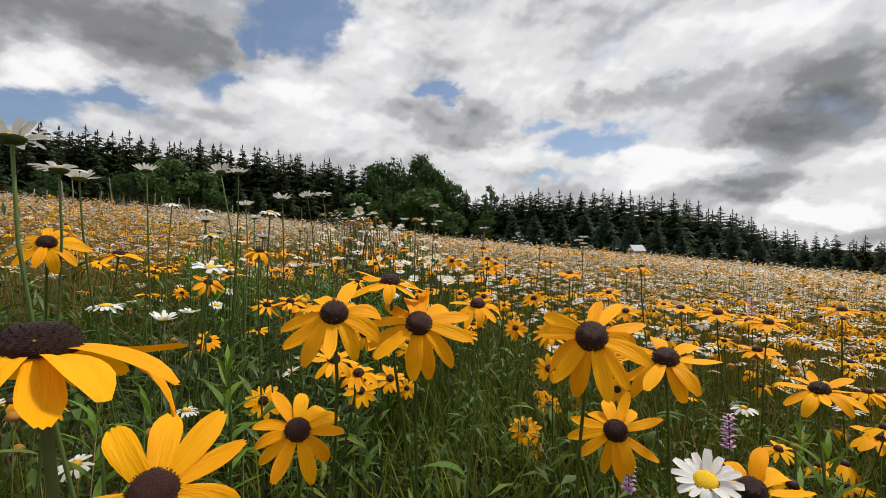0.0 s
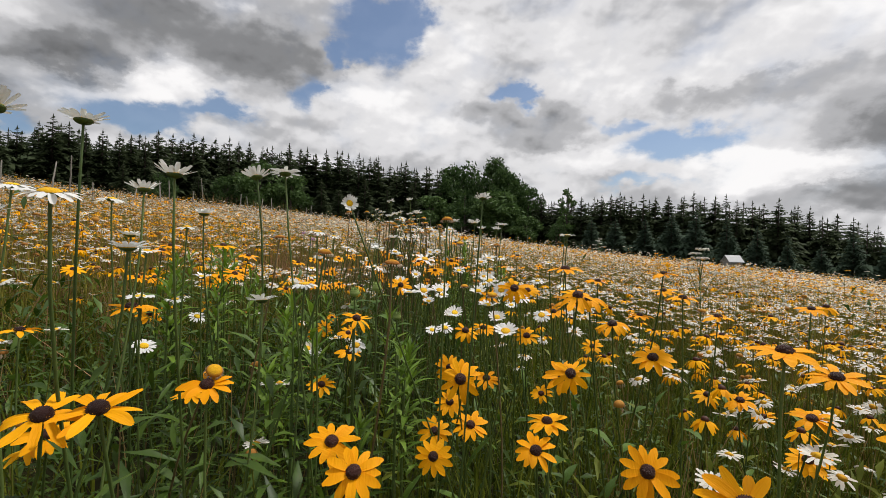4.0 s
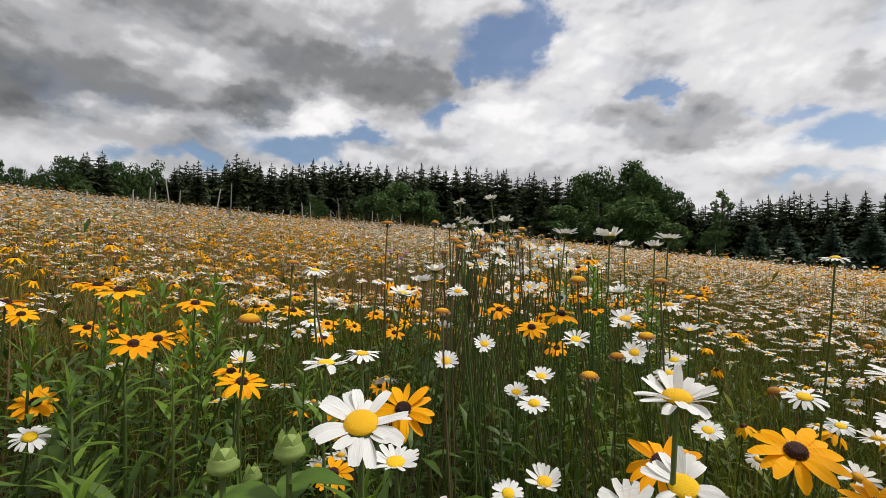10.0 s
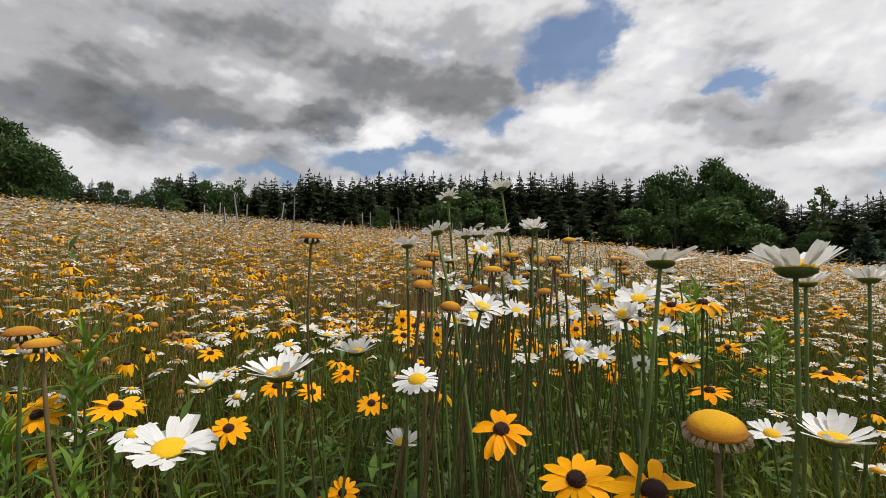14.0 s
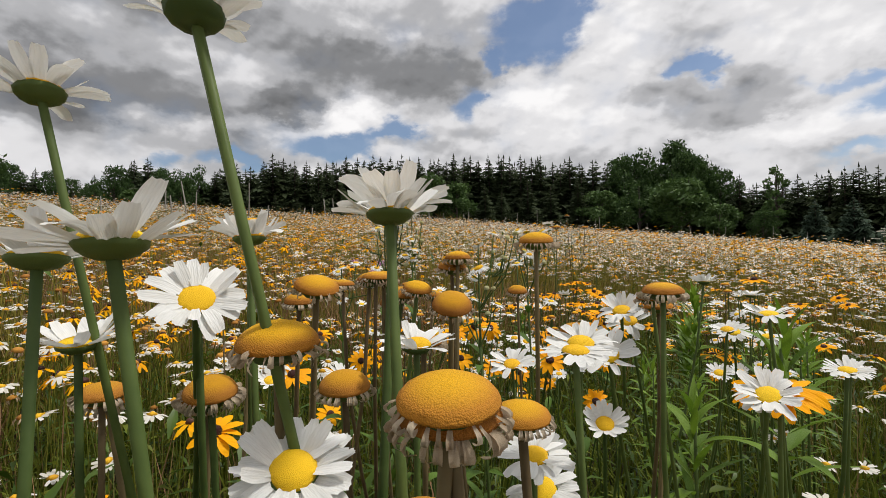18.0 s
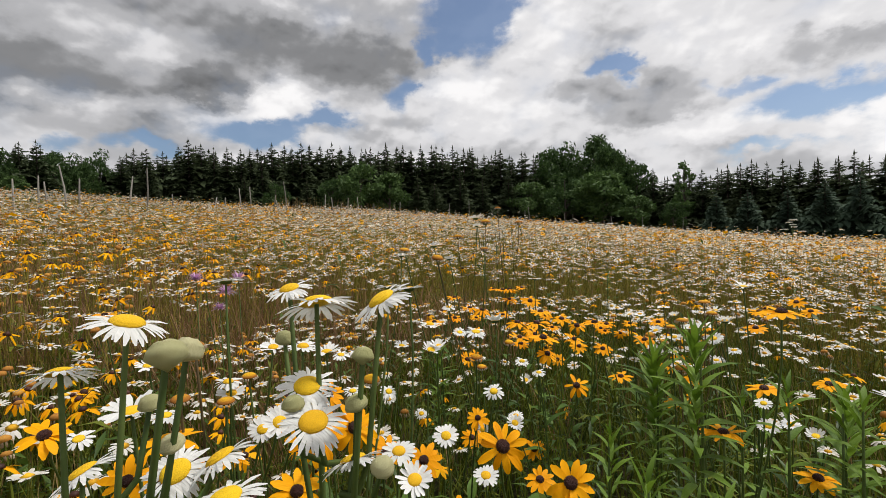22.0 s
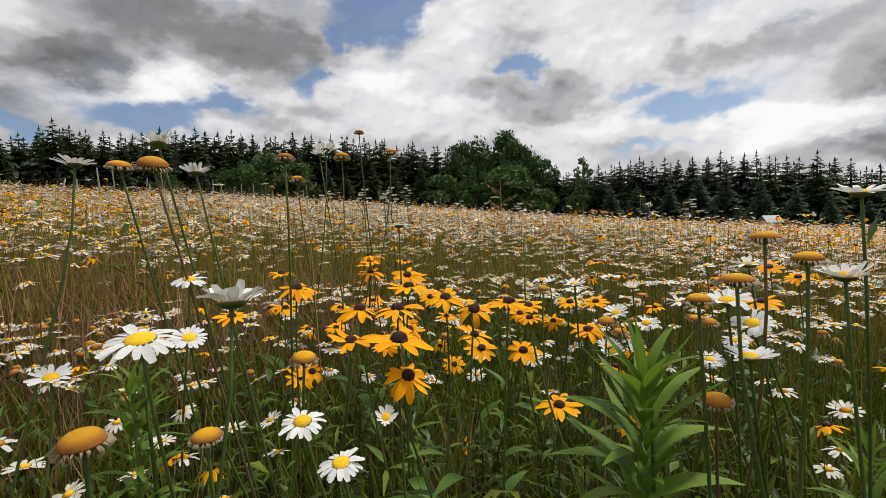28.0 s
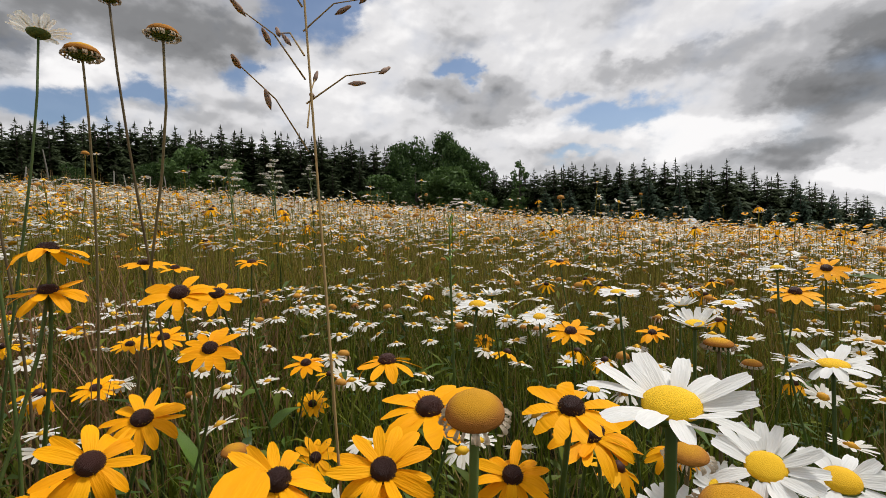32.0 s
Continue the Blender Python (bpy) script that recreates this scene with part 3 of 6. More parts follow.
a = 93.0
while a > -60:
    broad_zone = (-3 < a < 9) or a > 57
    jit = float(rng.uniform(-0.75, 0.45))
    e = float(skyline(a)) + jit
    if broad_zone and rng.random() < 0.75:
        plant_tree(broads[int(rng.integers(3))], a, 60 + rng.uniform(0, 6), float(skyline(a)) + 0.3 + rng.uniform(-0.9, 0.2), 0.72)
        a -= 1.7
    else:
        plant_tree(spruces[int(rng.integers(6))], a, 62 + rng.uniform(0, 7), e, rng.uniform(1.05, 1.5))
        a -= rng.uniform(0.85, 1.5)
a = 92.0
while a > -59:                              # second row, closing the gaps
    plant_tree(spruces[int(rng.integers(6))], a, 72 + rng.uniform(0, 5), float(skyline(a)) - rng.uniform(0.0, 1.2), rng.uniform(1.3, 1.8))
    a -= rng.uniform(1.3, 2.0)
a = 92.5
while a > -59:                              # dense middle of the wood
    plant_tree(spruces[int(rng.integers(6))], a, 66 + rng.uniform(0, 5), float(skyline(a)) - rng.uniform(0.3, 1.3), rng.uniform(1.5, 2.0))
    a -= rng.uniform(1.2, 1.7)
a = 90.0
while a > -58:                              # low front row
    top = float(skyline(a)) - rng.uniform(2.6, 4.6)
    q = rng.random()
    if -34 < a < -8:
        plant_tree(blues[int(rng.integers(4))], a, 54 + rng.uniform(0, 4), float(skyline(a)) - rng.uniform(1.8, 4.0), rng.uniform(0.9, 1.2))
        a -= rng.uniform(2.2, 3.4)
    elif a < -34:
        plant_tree(blues[int(rng.integers(4))], a, 55 + rng.uniform(0, 3), float(skyline(a)) - rng.uniform(0.2, 2.0), rng.uniform(0.85, 1.1))
        a -= rng.uniform(2.2, 3.2)
    elif q < 0.45 or -3 < a < 9 or a > 57:
        plant_tree((broads + lights_b)[int(rng.integers(5))], a, 54 + rng.uniform(0, 4), top, rng.uniform(0.9, 1.2))
        a -= rng.uniform(3.0, 4.5)
    else:
        plant_tree(spruces[int(rng.integers(6))], a, 55 + rng.uniform(0, 4), top, rng.uniform(1.1, 1.4))
        a -= rng.uniform(2.0, 3.4)
plant_tree(birch, -6.4, 60, 8.9, 0.8)
for a, d, e in ((80.5, 34, 13.6), (85, 36, 13.0), (89, 33, 12.5)):
    plant_tree(old_tree, a, d, e, 1.2)
for a, d, e in ((-40.8, 50, 1.1), (-42.4, 50, 1.3)):
    plant_tree(blues[0], a, d, e, 0.9)

# ---- fence posts and shed ----
posts = []
for k in range(3):
    r = np.random.default_rng(100 + k)
    V, F = tube([(0, 0, -0.3), (r.uniform(-.02, .02), 0, 0.3), (r.uniform(-.03, .03), r.uniform(-.03, .03), 0.65), (r.uniform(-.04, .04), 0, 1.0)],
                [0.036, 0.034, 0.030, 0.022], 7)
    ob = new("fence_post", mesh_of("fence_post", V, F, [POSTWOOD]))
    posts.append(tagged(ob, "thin weathered grey wooden fence post leaning in the grass", "post", "fence posts along the meadow's edge"))
pa = 68.0
first = 0
while pa > -16:
    far = float(np.interp(pa, [-16, -12, -3, 5, 15, 28, 36, 48, 60, 70], [37, 35, 31, 28, 23, 18, 14.5, 11.7, 10.5, 10.2]))
    x, y, z = spot(pa, far + rng.uniform(-0.3, 0.3))
    tall = 0.62 + rng.uniform(0.0, 0.62) * (1.0 if rng.random() < 0.45 else 0.45) + 0.012 * max(0.0, far - 14)
    m = pose(x, y, z, rng.normal(0, 4), rng.normal(0, 4), rng.uniform(0, 360))
    src = posts[first % 3]
    ob = src if first < 3 else copy_thing(src, m)
    ob.matrix_basis = m
    ob.scale = (0.5, 0.5, tall)
    first += 1
    pa -= rng.choice((0.7, 1.4, 2.2, 3.6)) * rng.uniform(0.8, 1.2)


def box(x0, x1, y0, y1, z0, z1):
    V = np.array([(x, y, z) for x in (x0, x1) for y in (y0, y1) for z in (z0, z1)])
    F = np.array([(0, 1, 3), (0, 3, 2), (4, 6, 7), (4, 7, 5), (0, 4, 5), (0, 5, 1), (2, 3, 7), (2, 7, 6), (0, 2, 6), (0, 6, 4), (1, 5, 7), (1, 7, 3)])
    return V, F


shed = tagged(new("small_shed"), "small grey board shed with a pale metal gable roof", "shed")
hx, hy, hz = spot(-24.6, 50)
shed.matrix_basis = pose(hx, hy, hz, 0, 0, 10)
shed.scale = (0.62, 0.7, 0.98)
for sidey in (-0.8, 0.8):
    for k in range(9):
        V, F = box(-1.0 + k * 0.225, -1.0 + k * 0.225 + 0.21, sidey - 0.02, sidey + 0.02, 0.0, 1.35)
        part("board", mesh_of("board", V, F, [BOARD], smooth=False), shed)
for sidex in (-1.0, 1.0):
    V = np.array([(sidex, -0.78, 0), (sidex, 0.78, 0), (sidex, 0.78, 1.35), (sidex, 0, 1.85), (sidex, -0.78, 1.35)])
    V = np.vstack([V, V + (0.03, 0, 0)])
    F = [(0, 1, 2), (0, 2, 4), (4, 2, 3), (5, 7, 6), (5, 9, 7), (9, 8, 7)] + [(i, i + 5, (i + 1) % 5) for i in range(5)] + [((i + 1) % 5, i + 5, (i + 1) % 5 + 5) for i in range(5)]
    part("gable_wall", mesh_of("gable_wall", V, F, [BOARD], smooth=False), shed)
for sgn in (-1, 1):
    V = np.array([(-1.2, 0, 1.92), (1.2, 0, 1.92), (1.2, sgn * 1.0, 1.26), (-1.2, sgn * 1.0, 1.26)])
    V = np.vstack([V, V - (0, 0, 0.05)])
    F = [(0, 1, 2), (0, 2, 3), (4, 6, 5), (4, 7, 6), (0, 4, 5), (0, 5, 1), (1, 5, 6), (1, 6, 2), (2, 6, 7), (2, 7, 3), (3, 7, 4), (3, 4, 0)]
    part("roof_sheet", mesh_of("roof_sheet", V, F, [ROOFING], smooth=False), shed)

# ---- flower shapes for the wide meadow (joined) ----


def ring(n, r0, base, lift=0.0, jitter=0.1, seed=0, skip=0.0):
    """n petals of a (V, F) shape round a head."""
    r = np.random.default_rng(seed)
    out = []
    for k in range(n):
        if r.random() < skip:
            continue
        a = 360 * (k + r.uniform(-jitter, jitter) * 2) / n
        s = r.uniform(0.85, 1.08)
        m = pose(0, 0, 0, 0, 0, a) @ pose(r0, 0, 0, r.normal(0, 8), -lift + r.normal(0, 7), 0) @ Matrix.Diagonal((s, s, s, 1))
        V, F = base
        out.append((spin(V, m), F, 0))
    return out


def daisy_shape(seed, fine=True):
    r = np.random.default_rng(seed)
    n = 15 if fine else 8
    base = petal(0.34, 0.135 if fine else 0.22, r.uniform(-0.1, 0.5), 0.1, 2 if fine else 1, 1, 0.6)
    lift = r.uniform(-12, 22)
    V, F = dome(0.19, 0.11, 1, 7, 0.0, 0.2, seed) if fine else dome(0.2, 0.12, 1, 5, 0.0, 0.0, seed)
    return join(ring(n, 0.15, base, lift, 0.12, seed, 0.06) + [(V, F, 1)])


def susan_shape(seed, fine=True):
    r = np.random.default_rng(seed)
    n = 11 if fine else 8
    base = petal(0.40, 0.15 if fine else 0.22, r.uniform(0.2, 0.8), 0.1, 2 if fine else 1, 1)
    V, F = dome(0.125, 0.13, 2, 7, 0.05, 0.3, seed) if fine else dome(0.14, 0.14, 1, 5, 0.0, 0.0, seed)
    return join(ring(n, 0.10, base, r.uniform(-25, 5), 0.15, seed, 0.05) + [(V, F, 1)])


def spent_shape(seed, fine=True):
    r = np.random.default_rng(seed)
    V, F = dome(0.42, 0.34, 3, 8, 0.04, 0.3, seed) if fine else dome(0.45, 0.36, 2, 5, 0.04, 0.1, seed)
    base = petal(0.42, 0.14, 0.9, 0.3, 2 if fine else 1, 1, 0.5, 0.8)
    return join(ring(11 if fine else 6, 0.36, base, -48, 0.3, seed, 0.15) + [(V, F, 1)])


def far_shape(seed, n=6, disc=True):
    """A daisy far off: a ragged shallow star of few rays and its disc."""
    r = np.random.default_rng(seed)
    V = [(0, 0, 0.0)]
    for k in range(2 * n):
        q = 0.5 * r.uniform(0.85, 1.1) if k % 2 == 0 else 0.33
        a = math.pi * k / n
        V.append((q * math.cos(a), q * math.sin(a), r.uniform(-0.06, 0.08)))
    F = [(0, 1 + k, 1 + (k + 1) % (2 * n)) for k in range(2 * n)]
    if not disc:
        return np.array(V), np.array(F), 0
    d = [(0, 0, 0.13)] + [(0.17 * math.cos(b), 0.17 * math.sin(b), 0.02) for b in (0, 1.57, 3.14, 4.71)]
    G = [(0, 1, 2), (0, 2, 3), (0, 3, 4), (0, 4, 1)]
    return join([(np.array(V), np.array(F), 0), (np.array(d), np.array(G), 1)])


def blade(seed, lean=0.35, width=0.012, nl=3):
    """A grass blade, one unit high."""
    r = np.random.default_rng(seed)
    a, bend = r.uniform(0, 2 * math.pi), r.uniform(0.05, lean)
    V = []
    for i in range(nl + 1):
        s = i / nl
        w = width * (1 - s) ** 0.7 + 0.0008
        o = bend * s ** 2
        for q in (-1, 1):
            V.append((o * math.cos(a) - q * w * math.sin(a), o * math.sin(a) + q * w * math.cos(a), s * (1 - 0.3 * bend * s)))
    return np.array(V), strip_faces(nl, 1), 0


def leafy(seed, n=7, length=0.16, width=0.035):
    """A low tuft of lance leaves, one unit high."""
    r = np.random.default_rng(seed)
    out = []
    for k in range(n):
        V, F = lance(r.uniform(0.6, 1.2) * length, width * r.uniform(0.7, 1.3), r.uniform(0.3, 1.3), 2, 0.25)
        out.append((spin(V, pose(0, 0, r.uniform(0.25, 0.98), r.uniform(-20, 20), r.uniform(-75, -15), r.uniform(0, 360))), F, 0))
    return join(out)


FIELD = np.random.default_rng(11)
PX = np.array([row[1] for row in PATH])
PY = np.array([row[2] for row in PATH])
PZ = np.array([row[3] for row in PATH])


def to_path(x, y):
    """Distance to the trodden line, and the eye's height there."""
    d = np.hypot(x[:, None] - PX[None], y[:, None] - PY[None])
    k = d.argmin(1)
    return d[np.arange(len(x)), k], PZ[k]


def sector(n, r0, r1, a0=-56, a1=94, cx=-0.15, cy=-0.7):
    """Even random places in a sector of the meadow."""
    r = np.sqrt(FIELD.uniform(r0 * r0, r1 * r1, n))
    a = np.radians(FIELD.uniform(a0, a1, n))
    return cx - np.sin(a) * r, cy + np.cos(a) * r


def patchy(x, y, scale, ox):
    """Slow variation over the field, about -1 to 1."""
    return (np.sin(x * scale + ox) * np.cos(y * scale * 0.8 + ox * 1.7) + np.sin((x + y) * scale * 0.47 + ox * 2.3) + 0.5 * np.sin((x - 1.3 * y) * scale * 1.9 + ox)) / 2.0


def leafy_zone(x, y):
    """1 in the green leafy stand uphill of the path's first half, with few flowers."""
    a = np.degrees(np.arctan2(-(x + 0.05), y - 0.75))
    r = np.hypot(x + 0.05, y - 0.75)
    return ((a > 12 + 9 * np.sin(r * 4)) & (a < 100) & (r < 1.75 + 0.35 * np.sin(a * 0.11)) & (y < 2.9)).astype(float)


def russet_zone(x, y):
    """True in the reddish dry patch uphill of the path's middle, and in smaller ones further off."""
    near = ((x + 2.7) / 2.0) ** 2 + ((y - 3.7) / 1.0) ** 2 + 0.5 * np.sin(x * 5) * np.sin(y * 4) < 1.0
    return near | ((patchy(x, y, 0.9, 1.1) > 0.62) & (np.hypot(x, y - 2) < 14))


def kinds(x, y):
    """Which flower grows where: 0 daisy, 1 black-eyed susan, 2 spent daisy."""
    u = FIELD.uniform(0, 1, len(x))
    az_ = np.degrees(np.arctan2(-x, y - 1.5))
    left = np.clip((az_ - 15) / 40, 0, 1)
    drift = np.clip((patchy(x, y, 1.3, 0.6) - 0.12) * 2.2, 0, 1)
    far_off = np.clip(np.hypot(x, y - 2) / 9, 0, 1)
    gold = (0.05 + (0.62 - 0.30 * far_off) * drift) * (1.0 - 0.72 * left) + 0.04 * left
    gold = gold * np.where(leafy_zone(x, y) > 0.5, 0.5, 1.0)
    gold = np.where((x > 0.05) & (y < 2.4) & (x < 3.5), gold + 0.38, gold + 0.02)   # a drift of gold downhill of the path's start
    rust = 0.08 + 0.14 * left
    return np.where(u < gold, 1, np.where(u < gold + rust, 2, 0))


def heads(r0, r1, count, seed, level, band):
    x, y = sector(count, r0, r1)
    d, pz = to_path(x, y)
    ok = (d >= band[0]) & (d < band[1])
    x, y, d, pz, count = x[ok], y[ok], d[ok], pz[ok], int(ok.sum())
    g = ground_z(x, y)
    k = kinds(x, y)
    h = FIELD.normal(0.41, 0.055, count) + 0.04 * patchy(x, y, 0.8, 2.0)
    h = np.where(k == 2, h + 0.02, h) + np.where(FIELD.random(count) < 0.02, 0.14, 0)
    z = g + h
    clear = np.clip((d - 0.25) / 1.0, 0, 1)          # low beside the trodden line
    z = np.where(d < 1.25, np.minimum(z, pz - 0.30 + 0.16 * clear), z)
    keep = (d > 0.22) & (z > g + 0.1) & (FIELD.random(count) < np.where(leafy_zone(x, y) > 0.5, 0.07, np.clip(0.12 + 0.88 * (d - 0.3) / 0.8, 0.12, 1.0) * np.where(russet_zone(x, y), 0.95, 1.0)))
    P = np.stack([x, y, z], -1)
    size = np.where(k == 0, FIELD.uniform(0.034, 0.052, count), np.where(k == 1, FIELD.uniform(0.045, 0.068, count), FIELD.uniform(0.018, 0.028, count)))
    for kind, name, shape, mats, label in ((0, "daisies", daisy_shape, [WHITE_S, DISC_S], "white daisies with yellow discs thick in the meadow"),
                                           (1, "black_eyed_susans", susan_shape, [GOLD_S, CONE_S], "golden black-eyed susans in drifts across the meadow"),
                                           (2, "spent_daisies", spent_shape, [WILT_S, RUST_S], "spent rusty-orange daisy heads among the flowers")):
        idx = np.nonzero(keep & (k == kind))[0]
        if level >= 2:
            shapes = [far_shape(seed + q, (0, 0, 5, 4, 3)[level], level < 4) for q in range(5)] if kind < 2 else [spent_shape(seed + q, False)[:2] + (1,) for q in range(3)]
            if kind == 2:
                shapes = [(*dome(0.5, 0.4, 1, 5, 0.0, 0.0, q), 1) for q in range(3)]
        else:
            shapes = [shape(seed + q, level == 0) for q in range(6)]
        scatter(name, shapes, P[idx], size[idx] * (1.0, 1.1, 1.15, 1.3, 1.8)[level], mats, 0.28 if kind == 0 else 0.33, label, "flowers", seed=seed + kind)
    return P[keep], g[keep]


near_P, near_g = heads(0.2, 6.4, 19000, 200, 0, (0.2, 1.15))
mid_P, mid_g = heads(0.3, 8.4, 40000, 300, 1, (1.15, 3.9))
heads(3.4, 12.0, 42000, 350, 2, (3.9, 8.5))
heads(6.0, 19.0, 46000, 400, 3, (8.5, 15.5))
heads(14.0, 40.0, 16000, 450, 4, (15.5, 60.0))


def field_stems(name, P, g, seed, width, mat):
    """Thin stems under the joined flower heads, one mesh."""
    r = np.random.default_rng(seed)
    n = len(P)
    foot = np.stack([P[:, 0] + r.normal(0, 0.04, n), P[:, 1] + r.normal(0, 0.04, n), g], -1)
    Vs = []
    ang = r.uniform(0, math.pi, n)
    w = np.stack([np.cos(ang), np.sin(ang), np.zeros(n)], -1) * width
    u = np.stack([-np.sin(ang), np.cos(ang), np.zeros(n)], -1) * width
    mid = (foot + P) / 2 + r.normal(0, 0.012, (n, 3))
    for c in (foot, mid, P - np.array([0, 0, 0.003])):
        Vs += [c + w, c - w * 0.5 + u * 0.8, c - w * 0.5 - u * 0.8]
    V = np.stack(Vs, 1).reshape(-1, 3)
    f = []
    for s in range(2):
        for j in range(3):
            a_, b_ = s * 3 + j, s * 3 + (j + 1) % 3
            f += [(a_, b_, b_ + 3), (a_, b_ + 3, a_ + 3)]
    F = (np.array(f)[None] + (np.arange(n) * 9)[:, None, None]).reshape(-1, 3)
    tagged(new(name, mesh_of(name, V, F, [mat])), "thin green and straw-coloured flower stems in the meadow", "stems", "", "stuff")


# near stems keep the darker tone; light is painted into the mid-field ones
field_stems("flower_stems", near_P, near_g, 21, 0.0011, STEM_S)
field_stems("flower_stems", mid_P, mid_g, 22, 0.0013, STEM_DRY_LIT)


def grass(name, r0, r1, count, seed, mat, hmin, hmax, width, label, nl=3, clump=None, lean=0.5, band=(0.0, 90.0)):
    x, y = sector(count, r0, r1)
    d, pz = to_path(x, y)
    ok = (d >= band[0]) & (d < band[1]) & ((leafy_zone(x, y) < 0.5) | (FIELD.random(count) < 0.3))
    x, y = x[ok], y[ok]
    count = len(x)
    if clump is not None:
        keep = patchy(x, y, clump[0], clump[1]) + FIELD.normal(0, 0.25, count) > clump[2]
        x, y = x[keep], y[keep]
    d, pz = to_path(x, y)
    g = ground_z(x, y)
    h = FIELD.uniform(hmin, hmax, len(x))
    h = np.where(d < 1.25, np.minimum(h, pz - 0.24 + 0.12 * np.clip((d - 0.2) / 1.0, 0, 1) - g), h)
    ok = h > 0.05
    P = np.stack([x, y, g - 0.01], -1)[ok]
    S = np.stack([h[ok], h[ok], h[ok]], -1)
    scatter(name, [blade(seed + q, lean, width, nl) for q in range(8)], P, S, [mat], 0.16, label, "grass", seed=seed)


# darker green by the path; the paler blades beyond carry painted light
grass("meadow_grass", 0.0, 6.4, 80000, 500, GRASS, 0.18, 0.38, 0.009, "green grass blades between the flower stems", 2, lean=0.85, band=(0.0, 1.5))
grass("meadow_grass", 0.8, 8.0, 60000, 505, GRASS_DRY_LIT, 0.22, 0.43, 0.007, "green and straw-coloured grass between the flower stems", 2, band=(1.3, 4.4))
grass("meadow_grass", 4.0, 12.0, 50000, 510, GRASS_DRY_LIT, 0.22, 0.43, 0.010, "green and straw-coloured grass between the flower stems", 1, band=(4.4, 10.0))
grass("meadow_grass", 9.0, 40.0, 30000, 520, GRASS_DRY_LIT, 0.24, 0.42, 0.020, "green grass of the far meadow", 1)
grass("straw_grass", 0.4, 7.0, 20000, 525, DRY, 0.22, 0.42, 0.0035, "straw-coloured dry blades among the green grass", 2, band=(0.3, 4.0))
grass("dry_grass", 1.2, 9.0, 26000, 530, RUSSET, 0.32, 0.50, 0.0045, "reddish-brown dry grass in patches of the meadow", 2, (0.9, 1.1, 0.25))
grass("dry_grass", 9.0, 40.0, 24000, 540, DRY, 0.28, 0.46, 0.012, "straw-brown dry grass of the far meadow", 1, (0.35, 4.0, -0.1))

grass("straw_grass", 1.0, 9.0, 22000, 545, DRY, 0.30, 0.46, 0.004, "straw-coloured dry stalks between the flower heads", 1, (0.7, 2.2, -0.35), band=(1.2, 7.5))
grass("straw_grass", 6.0, 15.0, 22000, 548, DRY, 0.32, 0.48, 0.007, "straw-coloured dry stalks between the flower heads", 1, (0.5, 0.4, -0.35), band=(7.5, 14.0))


def fringe(count, seed):
    """Tall pale stalks and weeds that grew up along the fence."""
    a = FIELD.uniform(-14, 62, count)
    keep = (np.sin(a * 0.45) + np.sin(a * 1.3 + 1) + FIELD.normal(0, 0.5, count) > 0.35) | ((a > 27) & (a < 42))
    a = a[keep]
    far = np.interp(a, [-16, -12, -3, 5, 15, 28, 36, 48, 60, 70], [37, 35, 31, 28, 23, 18, 14.5, 11.7, 10.5, 10.2]) + FIELD.normal(0, 0.35, len(a))
    x, y = -0.2 - np.sin(np.radians(a)) * far, 1.8 + np.cos(np.radians(a)) * far
    h = FIELD.uniform(0.45, 0.80, len(a)) * np.where((a > 27) & (a < 42), 1.08, 0.9)
    scatter("tall_grass", [blade(seed + q, 0.3, 0.008, 2) for q in range(8)], np.stack([x, y, ground_z(x, y) - 0.01], -1), np.stack([h, h, h], -1), [DRY], 0.12, "tall pale stalks grown up along the fence", "grass", seed=seed)


fringe(1500, 570)


def russet_patch(count, seed):
    x, y = FIELD.uniform(-5.0, -0.5, count), FIELD.uniform(2.4, 5.0, count)
    ok = russet_zone(x, y)
    x, y = x[ok], y[ok]
    d, pz = to_path(x, y)
    g = ground_z(x, y)
    h = np.minimum(FIELD.uniform(0.26, 0.46, len(x)), np.where(d < 1.0, 0.34, 1.0))
    scatter("dry_grass", [blade(seed + q, 0.5, 0.005, 2) for q in range(8)], np.stack([x, y, g - 0.01], -1), np.stack([h, h, h], -1), [RUSSET], 0.2, "reddish-brown dry grass in patches of the meadow", "grass", seed=seed)


russet_patch(19000, 560)


def tufts(name, r0, r1, count, seed, hmin, hmax, stand=False, mat=LEAF_S):
    x, y = sector(count, r0, r1)
    if stand or mat is not LEAF_S:
        ok = (leafy_zone(x, y) > 0.5) == stand
        x, y, count = x[ok], y[ok], int(ok.sum())
    d, pz = to_path(x, y)
    g = ground_z(x, y)
    h = FIELD.uniform(hmin, hmax, count)
    h = np.where(d < 1.25, np.minimum(h, pz - 0.26 + 0.12 * np.clip((d - 0.2) / 1.0, 0, 1) - g), h)
    ok = h > 0.08
    P = np.stack([x, y, g], -1)[ok]
    scatter(name, [leafy(seed + q, 7, 0.18, 0.034) for q in range(8)], P, h[ok], [mat], 0.12, "green lance-shaped leaves under the flowers", "leaves", seed=seed)


tufts("leaf_tufts", 0.0, 5.6, 5500, 600, 0.16, 0.34)
tufts("leaf_tufts", 0.9, 3.9, 5200, 620, 0.24, 0.44, True)
tufts("leaf_tufts", 0.0, 7.0, 5000, 640, 0.2, 0.36, False, GRASS)
tufts("leaf_tufts", 5.6, 9.0, 1500, 610, 0.2, 0.36)
tufts("leaf_tufts", 0.0, 4.6, 6000, 660, 0.10, 0.28)
tufts("leaf_tufts", 3.0, 15.0, 900, 680, 0.42, 0.60)


